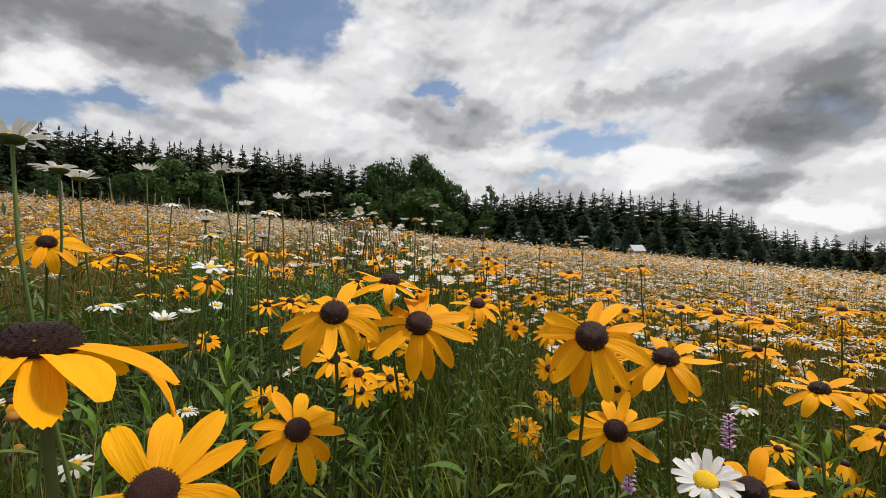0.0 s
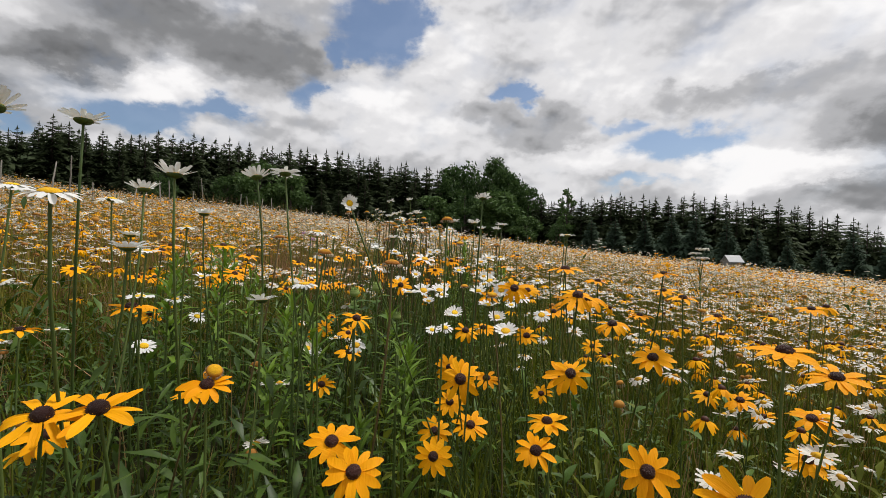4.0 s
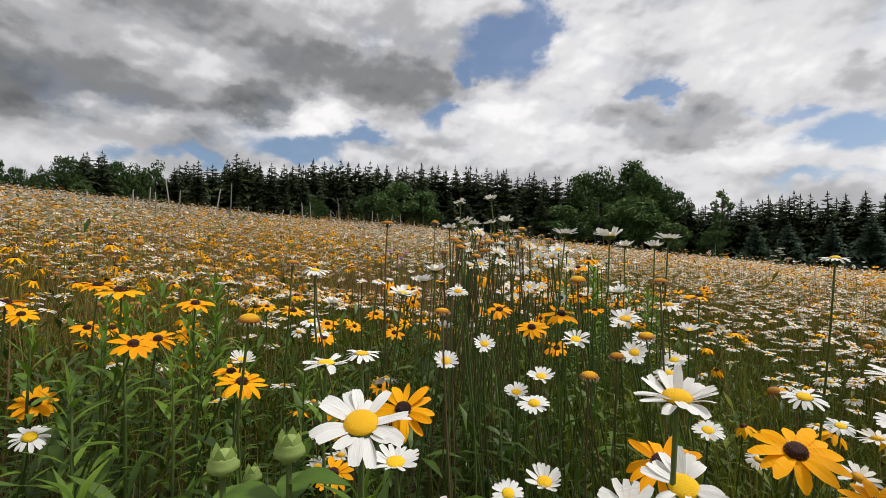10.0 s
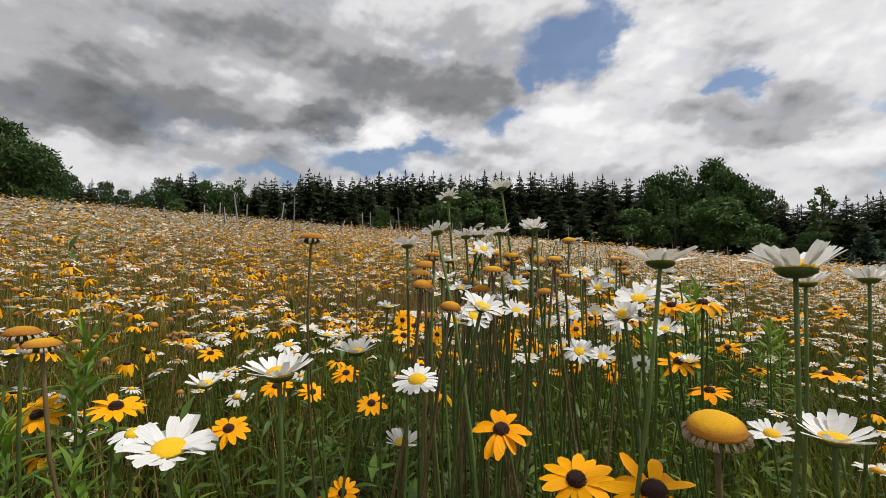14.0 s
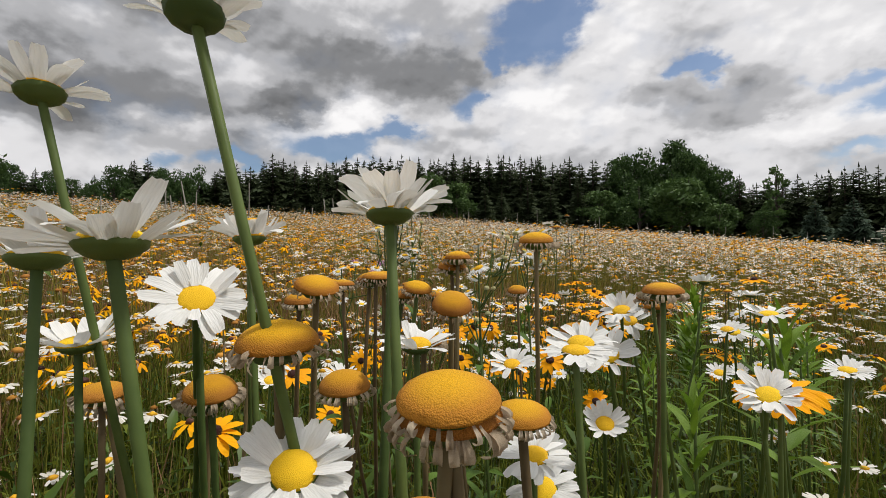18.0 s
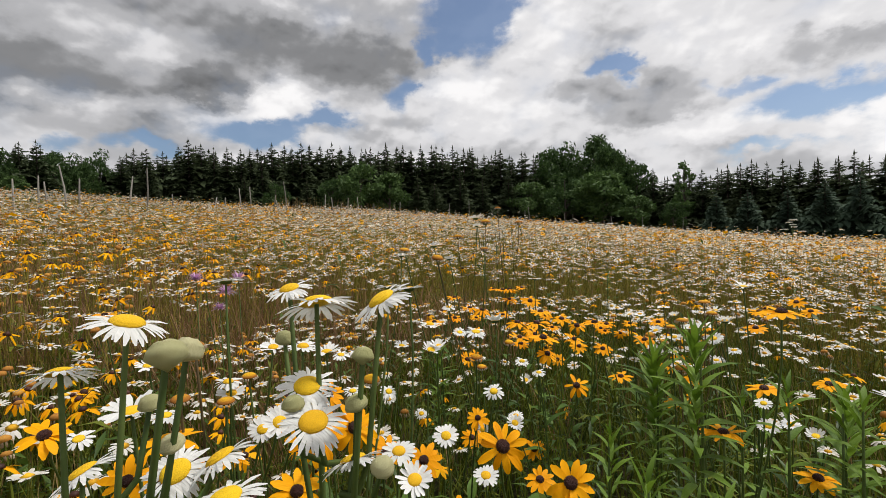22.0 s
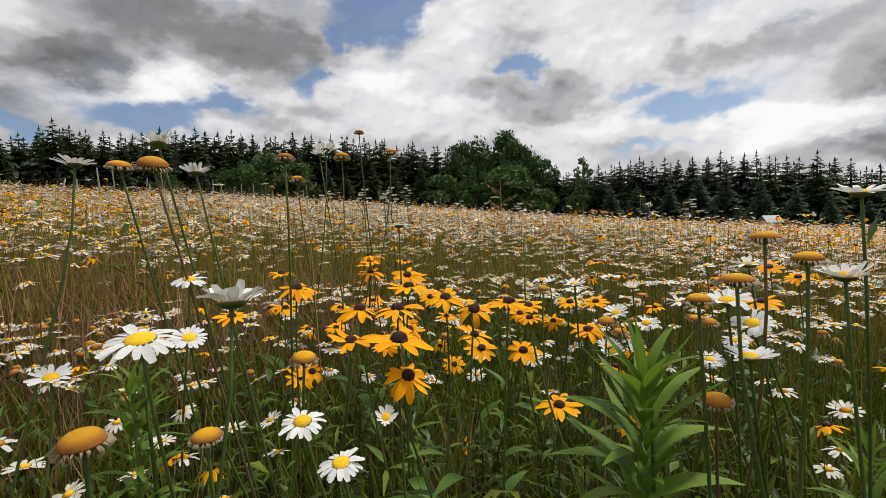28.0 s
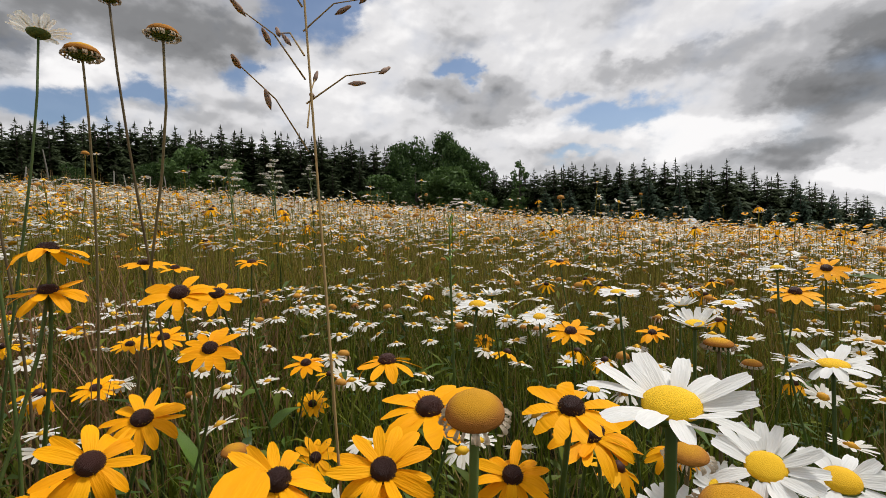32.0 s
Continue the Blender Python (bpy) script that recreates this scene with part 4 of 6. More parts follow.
# ---- the meadow behind the start of the path ----
x, y = sector(9000, 0.4, 8.0, 94, 304)
d, pz = to_path(x, y)
ok = d > 0.5
x, y = x[ok], y[ok]
P = np.stack([x, y, ground_z(x, y) + FIELD.normal(0.36, 0.04, len(x))], -1)
pick = FIELD.random(len(x))
scatter("daisies", [far_shape(700 + q, 5) for q in range(5)], P[pick < 0.6], np.full(int((pick < 0.6).sum()), 0.045), [WHITE_S, DISC_S], 0.28, "white daisies with yellow discs thick in the meadow", "flowers", seed=71)
scatter("black_eyed_susans", [far_shape(710 + q, 5) for q in range(5)], P[pick >= 0.6], np.full(int((pick >= 0.6).sum()), 0.058), [GOLD_S, CONE_S], 0.33, "golden black-eyed susans in drifts across the meadow", "flowers", seed=72)
x, y = sector(16000, 0.1, 8.0, 94, 304)
h = FIELD.uniform(0.16, 0.32, len(x))
scatter("meadow_grass", [blade(720 + q, 0.7, 0.010, 1) for q in range(8)], np.stack([x, y, ground_z(x, y) - 0.01], -1), np.stack([h, h, h], -1), [GRASS], 0.16, "green grass blades between the flower stems", "grass", seed=73)

# ---- single flowers beside the path ----
HERO = random.Random(5)


def shared(name, VF, mat, smooth=True):
    return mesh_of(name, VF[0], VF[1], [mat], None, smooth)


SUSAN_PETALS = [shared("susan_petal", petal(1.0, 0.29 + 0.045 * (k % 3), 0.10 + 0.17 * k, 0.16, 7, 4, 0.30 + 0.06 * (k % 2), 0.30 * (k % 3 - 1), 0.12 * (k % 3 - 1), -0.045, 0.035), GOLD) for k in range(6)]
DAISY_PETALS = [shared("daisy_petal", petal(1.0, 0.35 + 0.045 * (k % 3), -0.35 + 0.2 * k, 0.16, 6, 4, 0.66, 0.3 * (k % 3 - 1), 0.10 * (k % 2), -0.035, 0.03), WHITE) for k in range(6)]
WILTED = [shared("wilted_petal", petal(1.0, 0.13 + 0.04 * k, 0.5 + 0.7 * k, 1.0, 8, 2, 0.3, 2.6 - 1.4 * k, 0.9), WILT) for k in range(4)]
SHOOTS = [shared("lance_leaf", lance(1.0, 0.14 + 0.025 * k, 0.2 + 0.28 * k, 7, 0.3, 0.05), SHOOT) for k in range(4)]
LANCES = [shared("lance_leaf", lance(1.0, 0.20 + 0.03 * k, 0.35 + 0.3 * k, 7, 0.28, 0.06), LEAF) for k in range(4)]


def cone_mesh(seed):
    """The brown cone: a smooth flattened top, spiky sides, and a ring of open florets dusted with pollen."""
    r = np.random.default_rng(seed)
    V, F = dome(1.0, 0.92, 7, 18, 0.03, 0.5, seed)
    V[:, 2] = np.where(V[:, 2] > 0.78, 0.78 + (V[:, 2] - 0.78) * 0.45, V[:, 2])
    bits = [(V, F, 0)]
    for k in range(120):
        u = (k + 0.5) / 120
        a, e = 2.39996 * k, math.asin(min(0.99, 0.02 + 0.80 * u))
        p = np.array([math.cos(a) * math.cos(e), math.sin(a) * math.cos(e), 0.92 * math.sin(e)])
        n = p / np.linalg.norm(p)
        t1 = np.array([-math.sin(a), math.cos(a), 0.0])
        t2 = np.cross(n, t1)
        s, h = 0.050, r.uniform(0.06, 0.12)
        o = np.array([p + t1 * s, p - t1 * s * 0.5 + t2 * s * 0.87, p - t1 * s * 0.5 - t2 * s * 0.87, p + n * h])
        bits.append((o, np.array([(0, 1, 3), (1, 2, 3), (2, 0, 3)]), 1 if 0.30 < u < 0.52 and r.random() < 0.42 else 0))
    V, F, M = join(bits)
    return mesh_of("cone", V, F, [CONE, POLLEN], M)


CONES = [cone_mesh(k) for k in range(3)]


def disc_mesh(seed, mat, high):
    V, F = dome(1.0, high, 10 if mat is not DISC else 6, 26 if mat is not DISC else 18, 0.014, 0.15, seed)
    return shared("disc", (V, F), mat)


DISCS = [disc_mesh(k, DISC, 0.34 + 0.1 * k) for k in range(3)]
RUSTS = [disc_mesh(10 + k, (RUST, RUST_OLD, RUST, RUST_OLD)[k], 0.46 + 0.07 * k) for k in range(4)]
V, F = dome(1.0, 0.55, 4, 11, 0.02, 0.0, 3)
CALYX = shared("calyx", (V * (1, 1, -1), F[:, ::-1]), STEM)


def joined_ring(name, n, r0, base, lift, seed, mat, jitter=0.12, skip=0.03):
    V, F, _ = join(ring(n, r0, base, lift, jitter, seed, skip))
    return mesh_of(name, V, F, [mat])


SUSAN_RINGS = [joined_ring("corolla", 12, 0.10, petal(0.40, 0.165, 0.15 + 0.15 * k, 0.16, 4, 2, 0.3), -6 + 6 * k, 40 + k, GOLD) for k in range(4)]
DAISY_RINGS = [joined_ring("corolla", 18, 0.15, petal(0.34, 0.13, -0.2 + 0.2 * k, 0.2, 3, 2, 0.62), 24 - 9 * k, 50 + k, WHITE) for k in range(4)]
DAISY_CUPS = [joined_ring("corolla", 17, 0.17, petal(0.36, 0.135, -0.1 + 0.3 * k, 0.2, 3, 2, 0.62), 34 - 7 * k, 55 + k, WHITE) for k in range(3)]
WILT_RINGS = [joined_ring("corolla", 30, 0.36, petal(0.28, 0.075, 0.5 + 0.6 * k, 1.0, 6, 2, 0.3, 2.4 - 1.6 * k, 0.8), -62, 60 + k, WILT, 0.3, 0.08) for k in range(3)]


def head_pose(x, y, z, lean, toward):
    """Stands a head's axis at lean degrees from upright, tipped to the azimuth toward."""
    return pose(x, y, z, 0, 0, toward) @ pose(0, 0, 0, -lean, 0, 0) @ pose(0, 0, 0, 0, 0, HERO.uniform(0, 360))


def stem_to(root, x, y, z, H, thick, mat, bow=0.085, lead=None):
    """A bent stem from the ground to the head, with its foot at the thing's origin."""
    axis = (H.to_3x3() @ Vector((0, 0, 1))).normalized()
    top = Vector((x, y, z)) - axis * 0.001
    foot = Vector((x, y, 0)) - Vector((axis.x, axis.y, 0)) * 0.16 + Vector((HERO.uniform(-bow, bow), HERO.uniform(-bow, bow), 0))
    if lead:
        foot = Vector((x + lead[0], y + lead[1], 0))
    foot.z = float(ground_z(foot.x, foot.y))
    root.matrix_basis = Matrix.Translation(foot)
    span = (top - foot).length
    c1 = foot + Vector((HERO.uniform(-.05, .05), HERO.uniform(-.05, .05), span * 0.4))
    c2 = top - axis * span * 0.28 + Vector((HERO.uniform(-.012, .012), HERO.uniform(-.012, .012), 0))
    if lead:
        c1, c2 = foot.lerp(top, 0.35) + Vector((0.006, 0, 0)), foot.lerp(top, 0.72)
    pts = []
    for i in range(9):
        t = i / 8
        pts.append(foot * (1 - t) ** 3 + c1 * 3 * t * (1 - t) ** 2 + c2 * 3 * t * t * (1 - t) + top * t ** 3 - foot)
    V, F = tube(pts, [thick * (1.25 - 0.35 * i / 8) for i in range(9)], 6)
    part("stem", mesh_of("stem", V, F, [mat]), root)
    return foot, pts


def stem_leaf(root, pts, at, length):
    p = pts[at]
    part("leaf", LANCES[HERO.randrange(4)], root,
         Matrix.Translation(p) @ pose(0, 0, 0, 0, HERO.uniform(-65, -20), HERO.uniform(0, 360)) @ Matrix.Scale(length, 4))


def petals_round(root, inv, H, meshes, n, r0, length, lift, spread, skip=0.0):
    for k in range(n):
        if HERO.random() < skip:
            continue
        s = length * HERO.uniform(0.88, 1.08)
        a = 360 * (k + HERO.uniform(-0.22, 0.22)) / n
        part("petal", HERO.choice(meshes), root,
             inv @ H @ pose(0, 0, 0, 0, 0, a) @ pose(r0, 0, HERO.uniform(-0.001, 0.001), HERO.uniform(-14, 14), -lift + HERO.gauss(0, spread), 0) @ Matrix.Diagonal((s, s, s, 1)))


def susan(x, y, z, size, lean, toward, full=True, lead=None):
    root = tagged(new("black_eyed_susan"), "golden black-eyed susan with a dark brown cone on a hairy stem", "flower", "black-eyed susans along the path")
    H = head_pose(x, y, z, lean, toward)
    foot, pts = stem_to(root, x, y, z, H, 0.0014, STEM, lead=lead)
    inv = Matrix.Translation(-foot)
    part("cone", HERO.choice(CONES), root, inv @ H @ Matrix.Scale(size * 0.125, 4))
    if full:
        petals_round(root, inv, H, SUSAN_PETALS, HERO.choice((10, 11, 12, 13)), size * 0.09, size * 0.42, HERO.uniform(-12, 10), 9, 0.03)
        for q in (3, 4):
            stem_leaf(root, pts, q, HERO.uniform(0.05, 0.08))
    else:
        tagged(part("corolla", HERO.choice(SUSAN_RINGS), root, inv @ H @ Matrix.Scale(size, 4)), kind="stuff")
        stem_leaf(root, pts, 4, HERO.uniform(0.05, 0.08))


def daisy(x, y, z, size, lean, toward, full=True, lead=None):
    root = tagged(new("daisy"), "white daisy with a yellow disc on a slender green stem", "flower", "daisies along the path")
    H = head_pose(x, y, z, lean, toward)
    foot, pts = stem_to(root, x, y, z - 0.0, H @ Matrix.Translation((0, 0, -0.1 * size)), 0.0013, STEM, lead=lead)
    inv = Matrix.Translation(-foot)
    part("disc", HERO.choice(DISCS), root, inv @ H @ Matrix.Scale(size * 0.185, 4))
    part("calyx", CALYX, root, inv @ H @ Matrix.Scale(size * 0.20, 4))
    if full:
        petals_round(root, inv, H, DAISY_PETALS, HERO.choice((16, 17, 18, 19)), size * 0.15, size * 0.36, HERO.uniform(2, 26) if lean > -4 else HERO.uniform(24, 40), 9, 0.04)
    else:
        tagged(part("corolla", HERO.choice(DAISY_RINGS if lean > -4 else DAISY_CUPS), root, inv @ H @ Matrix.Scale(size, 4)), kind="stuff")


def spent(x, y, z, size, lean, toward, full=True, lead=None):
    root = tagged(new("spent_daisy"), "faded daisy with a rusty-orange dome and shrivelled petals", "flower", "spent daisies along the path")
    H = head_pose(x, y, z, lean, toward)
    foot, pts = stem_to(root, x, y, z, H, 0.0014, HERO.choice((STEM, STEM_RED, STEM_RED)), lead=lead)
    inv = Matrix.Translation(-foot)
    part("disc", HERO.choice(RUSTS), root, inv @ H @ Matrix.Scale(size * 0.40, 4))
    part("calyx", CALYX, root, inv @ H @ Matrix.Scale(size * 0.34, 4))
    if full:
        petals_round(root, inv, H, WILTED, HERO.choice((27, 30, 33)), size * 0.36, size * 0.26, -64, 20, 0.06)
    else:
        tagged(part("corolla", HERO.choice(WILT_RINGS), root, inv @ H @ Matrix.Scale(size, 4)), kind="stuff")


def goldenrod(x, y, z, width, tall=0.30, leaves=42, rise=20):
    """A leafy green shoot whose tip stands at x, y, z; width: across its middle leaves."""
    g = float(ground_z(x, y))
    root = tagged(new("goldenrod"), "leafy green goldenrod shoot without flowers yet", "plant", "goldenrod shoots in the meadow")
    root.matrix_basis = pose(x, y, g)
    h = z - g - 0.38 * width
    sway = HERO.uniform(-0.02, 0.02)
    pts = [Vector((sway * math.sin(i / 5 * 2), sway * (1 - i / 5), h * i / 5 * 0.985)) for i in range(6)]
    V, F = tube(pts, [0.0032, 0.003, 0.0027, 0.0023, 0.0019, 0.0012], 7)
    part("stem", mesh_of("stem", V, F, [STEM]), root)
    for k in range(leaves):
        s = k / (leaves - 1)
        zz = h - tall * (1 - s) ** 1.35
        if zz < 0.03:
            continue
        length = width * (0.26 + 0.36 * math.sin(math.pi * min(1.0, 0.16 + (1 - s) * 0.9)))
        up = rise + (78 - rise) * s ** 2.2 + HERO.uniform(-9, 9)
        w = 0.95 if s < 0.8 else 0.85
        part("leaf", SHOOTS[HERO.randrange(4)], root,
             pose(sway * 0.6, 0, zz, 0, 0, 137.5 * k + HERO.uniform(-12, 12)) @ pose(0.001, 0, 0, HERO.uniform(-12, 12), -up, 0) @ Matrix.Diagonal((length, length * w, length, 1)))


FLEA = joined_ring("corolla", 34, 0.16, petal(0.34, 0.07, 0.5, 0.1, 3, 1), 2, 77, WHITE)


def fleabane(x, y, z, heads_):
    """A branching fleabane; heads_: offsets and widths of its small flowers, each with side buds."""
    g = float(ground_z(x, y))
    root = tagged(new("fleabane"), "branching fleabane with small fringed white flowers and pale buds", "plant", "fleabanes beside the path")
    root.matrix_basis = pose(x, y, g)
    fork = Vector((0, 0, z - g - 0.075))
    V, F = tube([Vector((0.03, 0.015, 0)), Vector((0.014, 0, fork.z * 0.5)), Vector((0.004, 0.003, fork.z * 0.8)), fork], [0.0019, 0.0016, 0.0013, 0.0011], 6)
    part("stem", mesh_of("stem", V, F, [STEM]), root)
    for k in range(11):
        s = 0.42 + 0.055 * k
        part("leaf", LANCES[k % 4], root, pose(0.012 * (1 - s), 0, fork.z * s, 0, 0, 137 * k) @ pose(0, 0, 0, HERO.uniform(-15, 15), HERO.uniform(-60, -25), 0) @ Matrix.Scale(0.052 - 0.0022 * k, 4))

    def flower(end, w, low):
        V, F = tube([low, (low + end) / 2 + Vector(((end - low).x * 0.22, (end - low).y * 0.22, -0.004)), end], [0.0009, 0.0008, 0.0006], 5)
        part("branch", mesh_of("branch", V, F, [STEM]), root)
        m = Matrix.Translation(end) @ pose(0, 0, 0, HERO.uniform(-15, 30), HERO.uniform(-28, 28), 0)
        if w > 0:
            part("disc", DISCS[1], root, m @ Matrix.Scale(w * 0.20, 4))
            tagged(part("corolla", FLEA, root, m @ Matrix.Scale(w, 4)), kind="stuff")
        else:
            V, F = dome(1.0, 0.9, 4, 9, 0.05, 0.8, 4)
            part("bud", shared("bud", (V, F), BUD_PALE), root, m @ Matrix.Scale(-w, 4))

    for dx, dy, dz, w in heads_:
        end = Vector((dx, dy, z - g + dz))
        flower(end, w, fork)
        low = fork.lerp(end, 0.45)
        flower(end + Vector((HERO.uniform(-.014, .014), HERO.uniform(-.014, .014), HERO.uniform(-.028, -.010))), -0.0028, low)
        flower(end + Vector((HERO.uniform(-.022, .022), HERO.uniform(-.02, .02), HERO.uniform(-.04, -.018))), 0.017, low)


def umbel(x, y, z, width, label="tall white yarrow with flat flower clusters"):
    g = float(ground_z(x, y))
    root = tagged(new("yarrow"), label, "plant", "white yarrow stalks")
    root.matrix_basis = pose(x, y, g)
    h = z - g
    V, F = tube([Vector((0, 0.01, 0)), Vector((0.01, 0, h * 0.5)), Vector((0, 0, h * 0.9))], [0.003, 0.0025, 0.0018], 6)
    part("stem", mesh_of("stem", V, F, [STEM]), root)
    for k in range(7):
        a, d = 2.4 * k, width * (0.06 + 0.075 * k)
        end = Vector((d * math.cos(a), d * math.sin(a), h - 0.13 * width * k))
        V, F = tube([Vector((0, 0, h - width * (0.55 + 0.2 * k))), end * 0.6 + Vector((0, 0, 0.4 * (h - width * (0.4 + 0.2 * k)))), end], [0.0014, 0.0011, 0.0009], 5)
        part("branch", mesh_of("branch", V, F, [STEM]), root)
        bits = []
        r = np.random.default_rng(k)
        for q in range(26):
            b, e = r.uniform(0, 6.28), math.sqrt(r.uniform(0, 1)) * width * 0.17
            V, F = dome(width * 0.036, width * 0.026, 2, 5, 0.2, 0.5, q)
            bits.append((V + (e * math.cos(b), e * math.sin(b), r.uniform(-0.02, 0.03) * width), F, 0))
        V, F, _ = join(bits)
        tagged(part("flower_head", mesh_of("flower_head", V, F, [WHITE_S]), root, Matrix.Translation(end)), kind="stuff")


def bud_plant(x, y, z, size):
    """Pale green swollen buds wrapped in pointed bracts, with broad leaves below."""
    g = float(ground_z(x, y))
    root = tagged(new("budding_plant"), "pale green swollen bud with pointed bracts above broad leaves", "plant", "budding plants beside the path")
    root.matrix_basis = pose(x, y, g)
    h = z - g
    V, F = tube([Vector((0.01, 0, 0)), Vector((0, 0.008, h * 0.5)), Vector((0, 0, h - size * 0.4))], [0.0025, 0.0022, 0.0018], 6)
    part("stem", mesh_of("stem", V, F, [STEM]), root)
    V, F = dome(1.0, 1.25, 6, 10, 0.03, 0.55, 5)
    part("bud", shared("bud", (V, F), BUD), root, pose(0, 0, h - size * 0.15) @ Matrix.Scale(size * 0.40, 4))
    for k in range(6):
        V, F = lance(size * 0.8, size * 0.42, -0.5, 5, 0.3)
        part("bract", shared("bract", (V, F), BUD), root, pose(0, 0, h - size * 0.32, 0, 0, 60 * k) @ pose(size * 0.22, 0, 0, 0, -68, 0))
    for k in range(4):
        V, F = lance(size * 1.7, size * 0.9, 0.7, 6, 0.2, 0.08)
        part("leaf", shared("leaf", (V, F), LEAF), root, pose(0, 0, h - size * (0.9 + 0.5 * k), 0, 0, 100 * k + 20) @ pose(0, 0, 0, 0, -25, 0))


def clover(x, y, z, size):
    g = float(ground_z(x, y))
    root = tagged(new("pink_knapweed"), "pale pink-purple knapweed flower on a thin stem", "flower", "pink flowers")
    root.matrix_basis = pose(x, y, g)
    V, F = tube([Vector((0, 0, 0)), Vector((0.01, 0, (z - g) * 0.5)), Vector((0, 0, z - g))], [0.0015, 0.0013, 0.001], 5)
    part("stem", mesh_of("stem", V, F, [STEM]), root)
    bits = []
    r = np.random.default_rng(3)
    for k in range(110):
        V, F = petal(size * r.uniform(0.30, 0.48), size * 0.05, 0.4, 0.2, 2, 1)
        bits.append((spin(V, pose(0, 0, 0, 0, -r.uniform(5, 85), r.uniform(0, 360))), F, 0))
    V, F, _ = join(bits)
    part("flower_head", mesh_of("flower_head", V, F, [PINK]), root, Matrix.Translation((0, 0, z - g)))


def spike(x, y, z, tall):
    """A pale purple flower spike."""
    g = float(ground_z(x, y))
    root = tagged(new("purple_flower_spike"), "thin spike of small pale purple flowers in the grass", "flower", "pink flowers")
    root.matrix_basis = pose(x, y, g)
    V, F = tube([Vector((0, 0, 0)), Vector((0.005, 0, (z - g) * 0.5)), Vector((0, 0, z - g))], [0.0016, 0.0013, 0.0008], 5)
    part("stem", mesh_of("stem", V, F, [STEM]), root)
    bits = []
    r = np.random.default_rng(8)
    for k in range(46):
        V, F = petal(0.009, 0.006, 0.5, 0.3, 2, 1)
        bits.append((spin(V, pose(0, 0, -tall * k / 46, 0, 0, 137 * k) @ pose(0.002, 0, 0, r.uniform(-30, 30), -30, 0)), F, 0))
    V, F, _ = join(bits)
    part("blossoms", mesh_of("blossoms", V, F, [PINK]), root, Matrix.Translation((0, 0, z - g)))


def panicle(x, y, z, tall, spread, seed):
    """A grass head of thin branches with brown spikelets."""
    g = float(ground_z(x, y))
    r = np.random.default_rng(seed)
    root = tagged(new("grass_panicle"), "brown seed head of a tall grass on a thin stalk", "grass", "tall grass seed heads")
    root.matrix_basis = pose(x, y, g)
    h = z - g
    V, F = tube([Vector((0.02, 0.01, 0)), Vector((0.01, 0, h * 0.5)), Vector((0, 0, h))], [0.0009, 0.0007, 0.0004], 5)
    part("stalk", mesh_of("stalk", V, F, [DRY]), root)
    for k in range(9):
        base = Vector((0, 0, h - tall * (0.12 + 0.85 * k / 9)))
        a, L = 2.1 * k + r.uniform(-0.4, 0.4), spread * (0.45 + 0.6 * k / 9)
        tip = base + Vector((L * math.cos(a), L * math.sin(a), L * r.uniform(0.3, 1.0)))
        V, F = tube([base, (base + tip) / 2 + Vector((0, 0, 0.004)), tip], [0.0004, 0.0003, 0.0002], 4)
        twig = part("twig", mesh_of("twig", V, F, [DRY]), root)
        for q in range(2):
            V, F = dome(0.0010, 0.0045, 4, 6, 0.05, 0.6, q)
            d = (tip - base).normalized()
            m = Matrix.Translation(base + (tip - base) * (0.6 + 0.38 * q)) @ d.to_track_quat("Z", "Y").to_matrix().to_4x4() @ pose(0, 0, 0, r.uniform(-25, 25), r.uniform(-25, 25), 0)
            part("spikelet", shared("spikelet", (V, F), SEED), twig, m)

# ---- the flowers and plants that the camera passes ----
susan(-0.041, 0.345, -0.026, 0.063, 7, -142)
daisy(-0.315, 1.888, 0.146, 0.027, -8, -112, lead=(0.018, 0.069))
daisy(-0.327, 3.458, -0.017, 0.031, 10, 155)
susan(-0.518, 3.304, -0.053, 0.073, 19, -141)
daisy(-0.322, 1.906, 0.193, 0.029, -15, -120, lead=(0.052, 0.147))
spent(-0.269, 1.915, 0.120, 0.021, 8, -149)
daisy(-0.283, 2.172, 0.102, 0.032, 28, 172)
susan(0.103, 0.307, -0.061, 0.088, 50, 161)
spent(-0.391, 2.087, 0.120, 0.023, 15, -116)
daisy(-0.021, 1.120, 0.106, 0.027, -10, -176, lead=(-0.034, -0.070))
daisy(-0.307, 1.952, 0.156, 0.033, -8, -143)
daisy(-0.297, 1.937, 0.153, 0.028, -8, -142)
daisy(-0.313, 1.921, 0.096, 0.026, 40, -130)
susan(-0.508, 3.298, -0.089, 0.056, 35, -142)
susan(-0.067, 0.273, -0.040, 0.070, 36, -166)
spent(-0.375, 2.104, 0.133, 0.023, 8, -129)
spent(-0.263, 2.160, 0.113, 0.023, 10, 163)
susan(-0.018, 0.330, -0.056, 0.080, 43, -176)
daisy(-0.180, 1.917, 0.095, 0.031, 10, 175)
susan(-0.400, 3.526, -0.068, 0.039, 36, -167)
daisy(-0.385, 1.901, 0.188, 0.029, -15, -107, lead=(-0.010, 0.134))
susan(0.178, 0.354, -0.088, 0.081, 23, 153)
susan(-0.577, 3.318, -0.059, 0.055, 9, -134)
susan(-0.595, 3.614, -0.113, 0.061, 43, -137)
daisy(-0.265, 3.527, -0.067, 0.035, 28, 147)
spent(-0.425, 2.088, 0.127, 0.023, 5, -110)
susan(-0.105, 0.320, -0.131, 0.072, 43, -161)
spent(-0.318, 1.922, 0.123, 0.023, 5, -128)
daisy(-0.315, 1.840, 0.069, 0.030, 40, -125)
daisy(-0.352, 1.923, 0.132, 0.026, 46, -120)
susan(-0.552, 3.413, -0.040, 0.069, 9, -148)
